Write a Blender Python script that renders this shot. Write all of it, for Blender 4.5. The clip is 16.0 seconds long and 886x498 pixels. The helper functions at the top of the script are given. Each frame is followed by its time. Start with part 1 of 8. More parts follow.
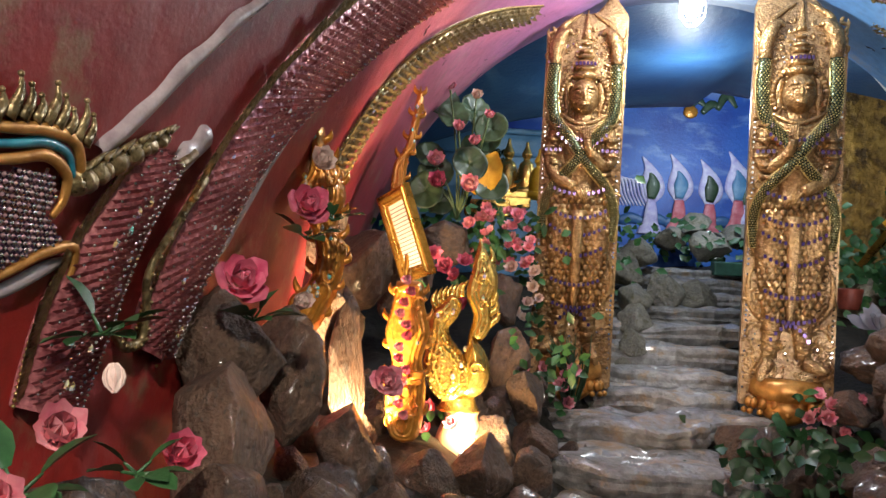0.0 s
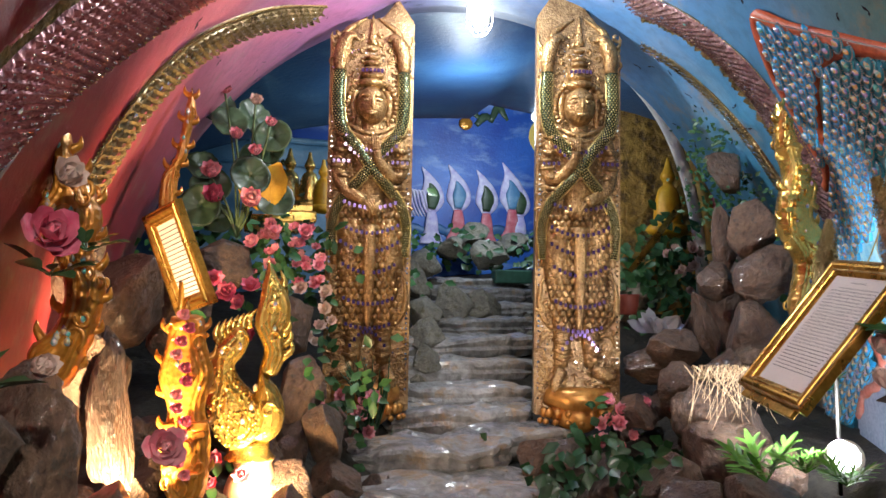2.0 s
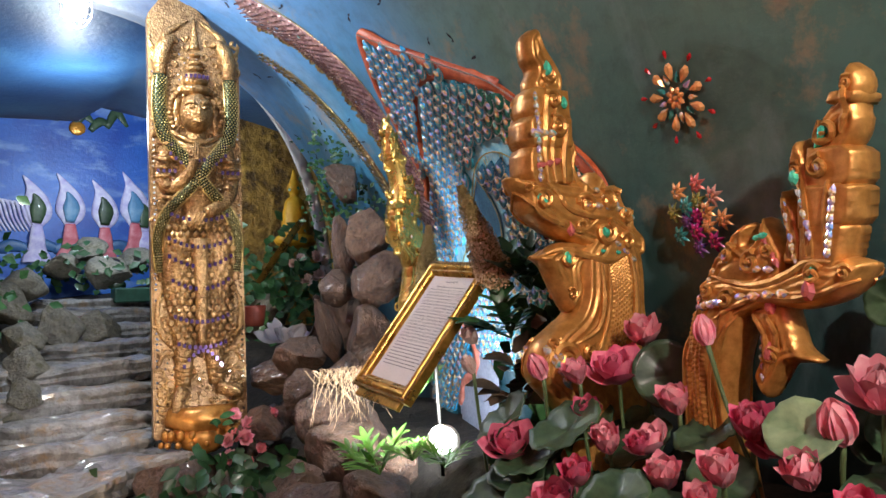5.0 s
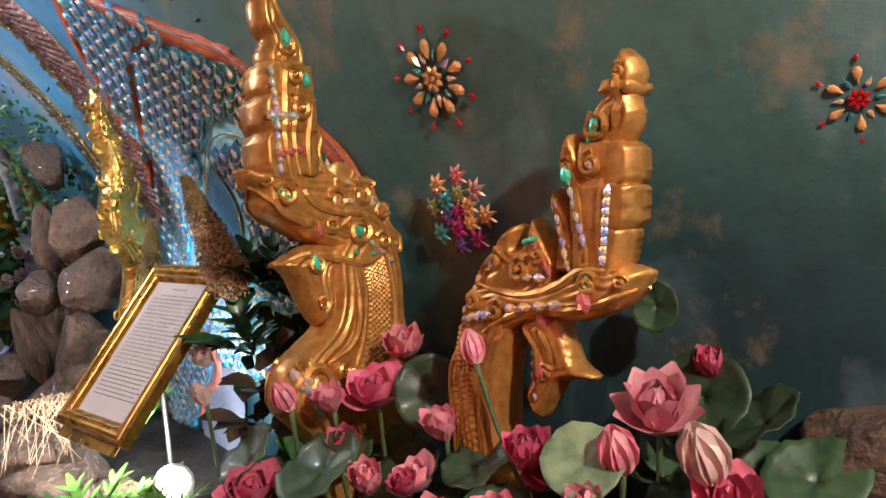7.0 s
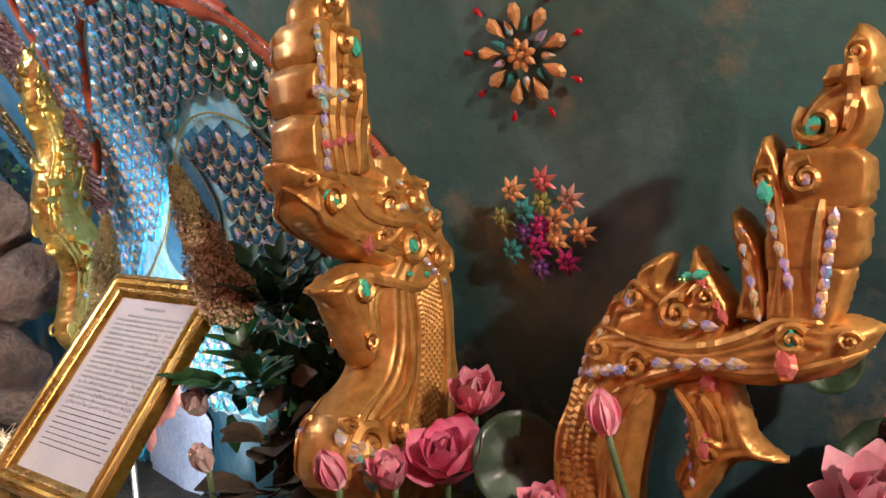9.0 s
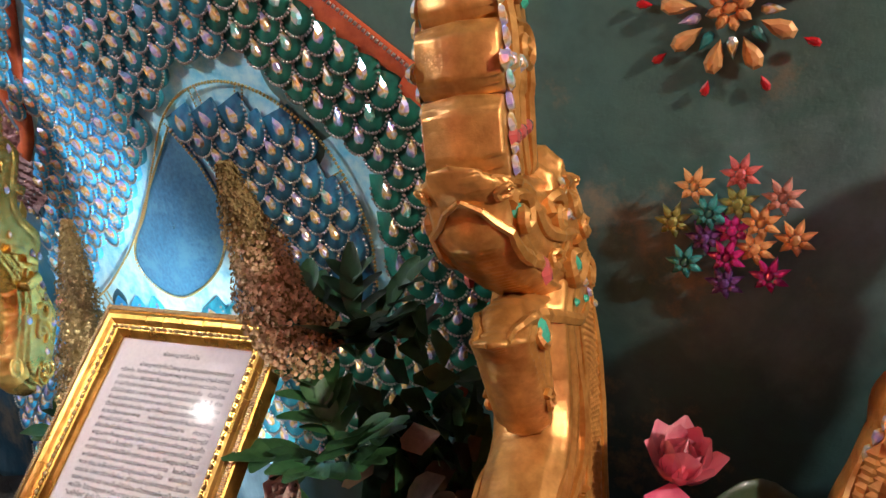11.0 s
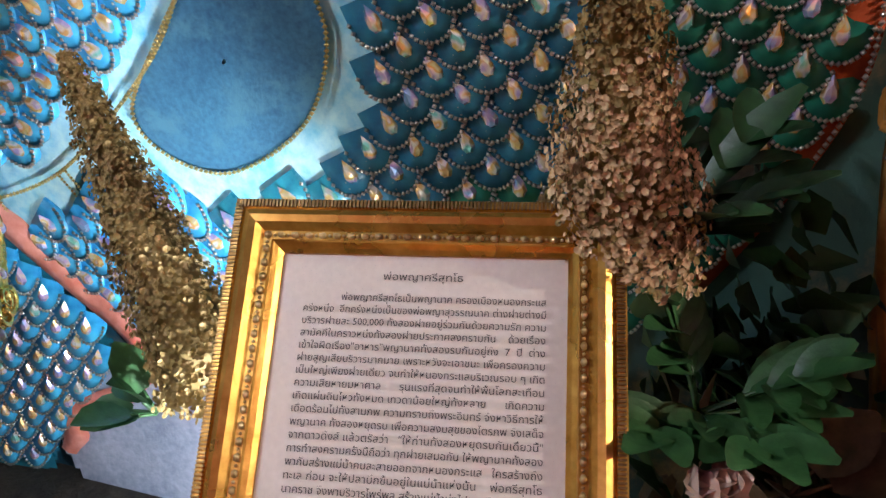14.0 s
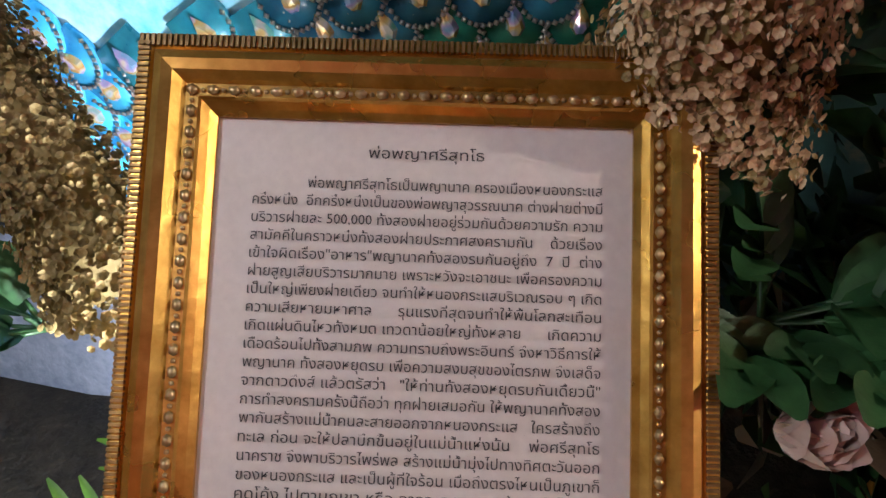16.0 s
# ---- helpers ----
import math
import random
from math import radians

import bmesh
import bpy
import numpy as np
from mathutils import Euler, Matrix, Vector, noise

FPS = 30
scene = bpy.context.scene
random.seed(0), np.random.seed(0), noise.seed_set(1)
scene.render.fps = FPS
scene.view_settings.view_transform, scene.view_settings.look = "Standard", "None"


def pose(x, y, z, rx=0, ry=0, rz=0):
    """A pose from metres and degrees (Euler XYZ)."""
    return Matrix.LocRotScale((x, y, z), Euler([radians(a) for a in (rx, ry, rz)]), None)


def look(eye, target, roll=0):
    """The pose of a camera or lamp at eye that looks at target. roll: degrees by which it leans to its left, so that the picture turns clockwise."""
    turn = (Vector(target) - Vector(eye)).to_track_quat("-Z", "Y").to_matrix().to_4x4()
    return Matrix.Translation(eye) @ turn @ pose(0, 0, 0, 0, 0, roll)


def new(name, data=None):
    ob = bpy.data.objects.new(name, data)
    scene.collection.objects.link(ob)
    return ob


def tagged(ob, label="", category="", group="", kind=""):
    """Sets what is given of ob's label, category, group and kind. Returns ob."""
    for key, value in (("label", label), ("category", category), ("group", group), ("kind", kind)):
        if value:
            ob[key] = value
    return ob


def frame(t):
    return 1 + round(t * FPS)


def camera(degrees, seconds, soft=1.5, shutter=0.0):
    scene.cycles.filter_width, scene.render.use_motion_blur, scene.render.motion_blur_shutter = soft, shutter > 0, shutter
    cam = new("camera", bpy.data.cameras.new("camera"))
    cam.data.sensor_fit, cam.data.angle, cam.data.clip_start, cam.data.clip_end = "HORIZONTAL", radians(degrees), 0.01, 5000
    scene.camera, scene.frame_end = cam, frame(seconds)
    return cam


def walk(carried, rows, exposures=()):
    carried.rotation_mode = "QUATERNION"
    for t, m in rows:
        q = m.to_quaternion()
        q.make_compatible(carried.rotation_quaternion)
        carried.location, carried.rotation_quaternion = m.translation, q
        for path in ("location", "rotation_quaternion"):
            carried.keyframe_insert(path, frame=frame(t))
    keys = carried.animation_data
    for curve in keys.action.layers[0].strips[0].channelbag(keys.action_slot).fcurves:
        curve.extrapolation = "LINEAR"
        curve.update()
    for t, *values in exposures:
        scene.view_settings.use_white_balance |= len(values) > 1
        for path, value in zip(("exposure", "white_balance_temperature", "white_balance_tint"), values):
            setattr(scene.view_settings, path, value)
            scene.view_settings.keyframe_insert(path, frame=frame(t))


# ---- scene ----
cam = camera(60.4, 16.0)
PATH = [
    (0, (0.111, 0.119, 1.506), (-0.011, 2.114, 1.575), 3.5),
    (0.5, (0.09, 0.178, 1.52), (0.013, 2.173, 1.636), 2.6),
    (1, (0.063, 0.244, 1.532), (0.162, 2.237, 1.659), 2.0),
    (1.5, (0.051, 0.287, 1.537), (0.38, 2.256, 1.657), 1.2),
    (2, (0.072, 0.311, 1.542), (0.529, 2.254, 1.658), 0.9),
    (2.5, (0.101, 0.316, 1.552), (0.597, 2.249, 1.673), 1.0),
    (3, (0.095, 0.321, 1.557), (0.708, 2.219, 1.704), 0.4),
    (3.5, (0.088, 0.328, 1.559), (0.868, 2.162, 1.726), -0.7),
    (4, (0.094, 0.322, 1.553), (1.015, 2.089, 1.717), -1.1),
    (4.5, (0.12, 0.313, 1.542), (1.208, 1.984, 1.695), -1.8),
    (4.7, (0.131, 0.31, 1.531), (1.295, 1.928, 1.692), -1.9),
    (5, (0.141, 0.317, 1.528), (1.42, 1.848, 1.669), -2.5),
    (5.2, (0.156, 0.325, 1.528), (1.493, 1.808, 1.655), -2.9),
    (7.3, (0.337, 0.478, 1.599), (2.075, 1.466, 1.608), -5.0),
    (7.5, (0.355, 0.501, 1.604), (2.117, 1.447, 1.597), -4.9),
    (8, (0.387, 0.56, 1.611), (2.176, 1.454, 1.589), -4.1),
    (8.5, (0.413, 0.658, 1.617), (2.203, 1.551, 1.599), -3.7),
    (9, (0.437, 0.78, 1.653), (2.246, 1.633, 1.637), -3.6),
    (9.2, (0.442, 0.827, 1.66), (2.265, 1.649, 1.642), -3.5),
    (11.3, (0.599, 1.227, 1.749), (2.534, 1.698, 1.559), -5.5),
    (11.5, (0.618, 1.266, 1.751), (2.563, 1.687, 1.546), -5.3),
    (12, (0.673, 1.365, 1.765), (2.638, 1.632, 1.503), -4.9),
    (12.5, (0.708, 1.508, 1.785), (2.679, 1.625, 1.467), -5.6),
    (13, (0.724, 1.617, 1.783), (2.683, 1.66, 1.381), -5.9),
    (13.5, (0.758, 1.66, 1.769), (2.693, 1.687, 1.264), -6.0),
    (14, (0.835, 1.688, 1.757), (2.733, 1.691, 1.127), -6.5),
    (14.2, (0.867, 1.693, 1.747), (2.749, 1.685, 1.068), -6.6),
    (14.5, (0.907, 1.715, 1.748), (2.759, 1.658, 0.995), -6.2),
    (15, (0.957, 1.727, 1.738), (2.765, 1.616, 0.89), -5.5),
    (15.5, (0.989, 1.724, 1.731), (2.726, 1.587, 0.749), -5.2),
    (16, (0.99, 1.735, 1.723), (2.698, 1.555, 0.698), -4.2),
]
walk(cam, [(t, look(eye, target, roll)) for t, eye, target, roll in PATH],
     [(0, 0.0), (3.5, 0.05), (5, 0.2), (8.5, 0.4), (11.5, 0.65), (12.5, 0.72), (13.4, 0.42), (14.5, 0.0), (16, -0.25)])

# ---- lights ----
world = bpy.data.worlds.new("cave_dark")
world.use_nodes = True
world.node_tree.nodes["Background"].inputs[0].default_value = (0.02, 0.022, 0.03, 1)
world.node_tree.nodes["Background"].inputs[1].default_value = 0.2
scene.world = world
scene.view_settings.exposure = 0.0


def lamp(name, kind, place, power, colour, size=0.03, target=None, cone=70):
    data = bpy.data.lights.new(name, kind)
    data.energy, data.color = power, colour
    if kind == "AREA":
        data.size = size
    else:
        data.shadow_soft_size = size
    if kind == "SPOT":
        data.spot_size, data.spot_blend = radians(cone), 0.6
    ob = new(name, data)
    ob.matrix_world = look(place, target) if target else Matrix.Translation(place)
    return ob


BULB = (0.735, 2.66, 2.47)
lamp("bulb_light", "POINT", BULB, 36, (0.92, 0.96, 0.95), 0.03)
# no lamp is seen here: assumed behind the viewpoint to light the front
lamp("unseen_entrance_light", "POINT", (0.28, -0.55, 2.42), 132, (1.0, 0.91, 0.79), 0.04)
lamp("rear_spot_light", "POINT", (1.04, 3.80, 2.38), 13, (0.86, 0.95, 1.0), 0.04)
lamp("rear_blue_light", "SPOT", (1.72, 5.0, 2.68), 52, (0.72, 0.86, 1.0), 0.05, (1.65, 6.3, 2.1), 150)
lamp("left_warm_light", "SPOT", (-0.180, 1.865, 1.09), 90, (1.0, 0.70, 0.38), 0.012, (-0.195, 2.02, 1.27), 85)
lamp("swan_warm_light", "SPOT", (0.085, 2.055, 1.10), 22, (1.0, 0.66, 0.32), 0.02, (0.085, 2.14, 1.15), 150)
lamp("fern_flood_light", "SPOT", (1.212, 1.645, 1.250), 100.0, (0.90, 0.93, 1.0), 0.02, (1.56, 2.30, 1.37), 105)


# ---- materials ----
def nodes_of(name):
    m = bpy.data.materials.new(name)
    m.use_nodes = True
    nt = m.node_tree
    return m, nt, nt.nodes["Principled BSDF"]


def node(nt, kind, **values):
    n = nt.nodes.new(kind)
    for key, value in values.items():
        n.inputs[key.replace("_", " ")].default_value = value
    return n


def mixed(nt, factor, a, b, blend="MIX"):
    """A colour mix; each of factor, a and b is a socket or a value."""
    n = nt.nodes.new("ShaderNodeMix")
    n.data_type, n.blend_type = "RGBA", blend
    for sock, value in ((n.inputs[0], factor), (n.inputs[6], a), (n.inputs[7], b)):
        if isinstance(value, bpy.types.NodeSocket):
            nt.links.new(value, sock)
        else:
            sock.default_value = value if not isinstance(value, tuple) else (*value[:3], 1)
    return n.outputs[2]


def ramp(nt, factor, stops):
    n = nt.nodes.new("ShaderNodeValToRGB")
    els = n.color_ramp.elements
    while len(els) < len(stops):
        els.new(0.5)
    for el, (p, c) in zip(els, stops):
        el.position = p
        el.color = (*c, 1) if isinstance(c, tuple) else (c, c, c, 1)
    nt.links.new(factor, n.inputs[0])
    return n.outputs[0]


def grain(nt, coords, scale, detail=6, rough=0.6, distortion=0.0):
    n = node(nt, "ShaderNodeTexNoise", Scale=scale, Detail=detail, Roughness=rough, Distortion=distortion)
    nt.links.new(coords, n.inputs["Vector"])
    return n.outputs[0]


def cells(nt, coords, scale, feature="F1", randomness=1.0):
    n = node(nt, "ShaderNodeTexVoronoi", Scale=scale, Randomness=randomness)
    n.feature = feature
    nt.links.new(coords, n.inputs["Vector"])
    return n.outputs["Distance"]


def bump(nt, bsdf, height, strength, distance=0.01):
    n = node(nt, "ShaderNodeBump", Strength=strength, Distance=distance)
    nt.links.new(height, n.inputs["Height"])
    nt.links.new(n.outputs[0], bsdf.inputs["Normal"])


def surface(name, dark, light, rough=0.6, metal=0.0, scale=30.0, wide=4.0, relief=0.3, depth=0.006, coat=0.0,
            vary=0.0, scales=0.0, stain=None, sub=0.0):
    """A general surface: two colours mixed at two scales, uneven gloss, fine relief; scales: cells pressed into it."""
    m, nt, b = nodes_of(name)
    co = nt.nodes.new("ShaderNodeTexCoord").outputs["Object"]
    info = nt.nodes.new("ShaderNodeObjectInfo")
    fine, broad = grain(nt, co, scale), grain(nt, co, wide, 4)
    f = ramp(nt, mixed(nt, 0.5, fine, broad), [(0.36, 0.0), (0.64, 1.0)])
    col = mixed(nt, f, dark, light)
    if stain:
        col = mixed(nt, ramp(nt, grain(nt, co, wide * 1.7, 8, 0.7), [(0.52, 0.0), (0.62, 1.0)]), col, stain)
    if vary:
        hs = node(nt, "ShaderNodeHueSaturation")
        rmap = node(nt, "ShaderNodeMapRange", To_Min=1 - vary, To_Max=1 + vary)
        nt.links.new(info.outputs["Random"], rmap.inputs["Value"])
        nt.links.new(rmap.outputs[0], hs.inputs["Value"])
        nt.links.new(col, hs.inputs["Color"])
        col = hs.outputs[0]
    nt.links.new(col, b.inputs["Base Color"])
    rr = node(nt, "ShaderNodeMapRange", To_Min=max(0.03, rough - 0.14), To_Max=min(1, rough + 0.16))
    nt.links.new(broad, rr.inputs["Value"])
    nt.links.new(rr.outputs[0], b.inputs["Roughness"])
    b.inputs["Metallic"].default_value = metal
    b.inputs["Coat Weight"].default_value = coat
    b.inputs["Coat Roughness"].default_value = 0.12
    if sub:
        b.inputs["Subsurface Weight"].default_value = sub
        b.inputs["Subsurface Radius"].default_value = (0.02, 0.01, 0.008)
    h = fine
    if scales:
        h = mixed(nt, 0.75, fine, cells(nt, co, scales))
    bump(nt, b, h, relief, depth)
    return m


def plain(name, colour, rough=0.5, metal=0.0, emit=0.0, coat=0.0):
    m, nt, b = nodes_of(name)
    b.inputs["Base Color"].default_value = (*colour, 1)
    b.inputs["Roughness"].default_value = rough
    b.inputs["Metallic"].default_value = metal
    b.inputs["Coat Weight"].default_value = coat
    if emit:
        b.inputs["Emission Color"].default_value = (*colour, 1)
        b.inputs["Emission Strength"].default_value = emit
    return m


M_GOLD = surface("gold_paint", (0.36, 0.145, 0.028), (0.76, 0.385, 0.105), 0.34, 0.5, 60, 8, 0.35, 0.003)
M_GOLD_PALE = surface("pale_gilding", (0.15, 0.075, 0.03), (0.58, 0.36, 0.15), 0.32, 0.72, 70, 9, 0.8, 0.0045, scales=140)
M_GOLD_RICH = surface("bright_gold_leaf", (0.55, 0.33, 0.06), (0.95, 0.70, 0.22), 0.25, 0.85, 50, 6, 0.4, 0.004, scales=90)
M_AMBER = surface("amber_gold", (0.40, 0.13, 0.015), (0.80, 0.36, 0.05), 0.3, 0.45, 40, 6, 0.5, 0.005, coat=0.4, scales=80)
M_ROCK = surface("brown_rock", (0.075, 0.045, 0.032), (0.25, 0.155, 0.105), 0.48, 0, 14, 4, 0.9, 0.03, coat=0.25, vary=0.3, stain=(0.10, 0.075, 0.06))
M_ROCK_GREY = surface("grey_rock", (0.10, 0.095, 0.08), (0.30, 0.27, 0.21), 0.5, 0, 16, 3, 0.7, 0.02, vary=0.25, stain=(0.12, 0.11, 0.06))
M_SLATE = surface("wet_slate", (0.11, 0.105, 0.10), (0.46, 0.44, 0.42), 0.30, 0, 22, 4, 1.0, 0.03, coat=0.8, vary=0.15, stain=(0.40, 0.28, 0.17))
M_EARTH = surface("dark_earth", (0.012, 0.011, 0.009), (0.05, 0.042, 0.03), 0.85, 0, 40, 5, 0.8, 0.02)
M_FRAME = surface("gilt_moulding", (0.40, 0.20, 0.03), (0.72, 0.42, 0.10), 0.28, 0.85, 90, 12, 0.2, 0.002)
M_FRAME_BEAD = surface("aged_gilt_beads", (0.38, 0.25, 0.09), (0.75, 0.58, 0.32), 0.35, 0.75, 120, 20, 0.3, 0.002)
M_PAPER = surface("printed_paper", (0.66, 0.60, 0.56), (0.76, 0.70, 0.65), 0.55, 0, 200, 8, 0.04, 0.001)
M_INK = plain("black_ink", (0.03, 0.028, 0.03), 0.5)
M_WHITE = surface("white_plastic", (0.72, 0.72, 0.70), (0.82, 0.82, 0.80), 0.35, 0, 60, 8, 0.1, 0.002)
M_BULB = plain("lit_bulb", (0.9, 0.97, 1.0), 0.3, emit=9.0)


def pane_material():
    """Thin clear glass: see-through, with a mirror gloss that grows towards grazing."""
    m, nt, b = nodes_of("clear_pane")
    clear, gloss = nt.nodes.new("ShaderNodeBsdfTransparent"), nt.nodes.new("ShaderNodeBsdfGlossy")
    mix = nt.nodes.new("ShaderNodeMixShader")
    gloss.inputs["Roughness"].default_value = 0.07
    nt.links.new(node(nt, "ShaderNodeFresnel", IOR=1.06).outputs[0], mix.inputs[0])
    nt.links.new(clear.outputs[0], mix.inputs[1])
    nt.links.new(gloss.outputs[0], mix.inputs[2])
    nt.links.new(mix.outputs[0], nt.nodes["Material Output"].inputs["Surface"])
    return m


M_PANE = pane_material()


# ---- making things ----
def finish(name, bm, material=None, parent=None, label="", smooth=True):
    me = bpy.data.meshes.new(name)
    bm.normal_update()
    if smooth:
        for f in bm.faces:
            f.smooth = True
    bm.to_mesh(me)
    bm.free()
    ob = new(name, me)
    for m in material if isinstance(material, (list, tuple)) else [material]:
        me.materials.append(m)
    if parent:
        ob.parent = parent
    if label:
        ob["label"] = label
    return ob


def part(name, bm, material, parent, label="", smooth=True):
    return finish(name, bm, material, parent, label, smooth)


def share(name, source, parent, m):
    """Another object on the mesh of source, under parent."""
    ob = new(name, source.data)
    ob.parent = parent
    ob.matrix_basis = m
    return ob


def empty(name, m=None):
    ob = new(name)
    ob.empty_display_size = 0.05
    if m:
        ob.matrix_basis = m
    return ob


def box(bm, sx, sy, sz, m=None, bevel=0.0, mat=0):
    geo = bmesh.ops.create_cube(bm, size=1, matrix=(m or Matrix()) @ Matrix.Diagonal((sx, sy, sz, 1)))
    faces = {f for v in geo["verts"] for f in v.link_faces}
    if bevel:
        edges = list({e for f in faces for e in f.edges})
        r = bmesh.ops.bevel(bm, geom=edges, offset=bevel, segments=2, affect="EDGES", profile=0.5)
        faces |= set(r["faces"])
    for f in faces:
        if f.is_valid:
            f.material_index = mat
    return faces


def ball(bm, place, r, sub=1, stretch=(1, 1, 1), mat=0, turn=None):
    m = Matrix.Translation(place) @ (turn.to_4x4() if turn else Matrix()) @ Matrix.Diagonal((*stretch, 1))
    geo = bmesh.ops.create_icosphere(bm, subdivisions=sub, radius=r, matrix=m)
    for f in {f for v in geo["verts"] for f in v.link_faces}:
        f.material_index = mat


def spline(points, steps):
    """Catmull-Rom through the points (tuples of any length)."""
    p = [np.array(q, float) for q in points]
    p = [2 * p[0] - p[1], *p, 2 * p[-1] - p[-2]]
    out = []
    for i in range(1, len(p) - 2):
        a, b, c, d = p[i - 1:i + 3]
        for k in range(steps):
            t = k / steps
            out.append(0.5 * (2 * b + (c - a) * t + (2 * a - 5 * b + 4 * c - d) * t * t + (3 * b - a - 3 * c + d) * t ** 3))
    out.append(p[-2])
    return out


def stroke(bm, points, across=(0, 1, 0), flat=1.0, steps=4, sides=8, mat=0, ridge=0.0):
    """A body along points (x, y, z, radius): round, or flattened along 'across'; ridge: rings cut into it."""
    line = spline(points, steps)
    ax = Vector(across).normalized()
    rings = []
    for i, q in enumerate(line):
        a, b = line[max(0, i - 1)], line[min(len(line) - 1, i + 1)]
        d = Vector((b - a)[:3])
        d = d.normalized() if d.length > 1e-9 else Vector((0, 0, 1))
        u = ax - d * ax.dot(d)
        u = u.normalized() if u.length > 1e-4 else d.orthogonal().normalized()
        w = d.cross(u)
        r = max(1e-4, q[3]) * (1 + (ridge if i % 2 else 0))
        rings.append([bm.verts.new(Vector(q[:3]) + (u * math.cos(k * math.tau / sides) * flat + w * math.sin(k * math.tau / sides)) * r)
                      for k in range(sides)])
    for a, b in zip(rings, rings[1:]):
        for k in range(sides):
            f = bm.faces.new((a[k], a[(k + 1) % sides], b[(k + 1) % sides], b[k]))
            f.material_index = mat
    for ring, flip in ((rings[0], True), (rings[-1], False)):
        f = bm.faces.new(ring[::-1] if flip else ring)
        f.material_index = mat
    return line


def sheet(bm, rows, mat=0, closed=False):
    """Quads over rows of points."""
    vs = [[bm.verts.new(p) for p in r] for r in rows]
    for a, b in zip(vs, vs[1:]):
        n = len(a)
        for k in range(n if closed else n - 1):
            f = bm.faces.new((a[k], a[(k + 1) % n], b[(k + 1) % n], b[k]))
            f.material_index = mat
    return vs


# ---- the cave shell ----
V_Y = [-2.0, 0.5, 1.07, 1.45, 1.9, 3.0, 3.6]
V_X = [0.3, 0.5, 0.55, 0.6, 0.66, 0.82, 0.9]
V_A = [0.9, 0.9, 0.93, 0.98, 1.04, 1.27, 1.4]
V_Z, V_H = 1.1, 1.56


def vault(y, phi, off=0.0):
    """A point of the vault: phi 0 at the foot of the left flank, pi at the right; off: metres inward."""
    c, a = np.interp(y, V_Y, V_X), np.interp(y, V_Y, V_A)
    return Vector((c - (a - off) * math.cos(phi), y, V_Z + (V_H - off) * math.sin(phi)))


def flank(y, z, off=0.0, side=1):
    """A point of the right (side 1) or left (-1) flank at height z."""
    s = math.asin(max(-1.0, min(1.0, (z - V_Z) / V_H)))
    return vault(y, math.pi - s if side > 0 else s, off)


def flank_frame(y, z, off=0.0, side=1, spin=0.0):
    """A pose on the flank: local z inward, local y up the wall."""
    o = flank(y, z, off, side)
    up = (flank(y, z + 0.02, off, side) - flank(y, z - 0.02, off, side)).normalized()
    along = (flank(y + 0.02, z, off, side) - flank(y - 0.02, z, off, side)).normalized()
    n = along.cross(up).normalized()
    if n.x * side > 0:
        n = -n
    xx = up.cross(n).normalized()
    yy = n.cross(xx)
    return Matrix.Translation(o) @ Matrix((xx, yy, n)).transposed().to_4x4() @ Matrix.Rotation(spin, 4, "Z")


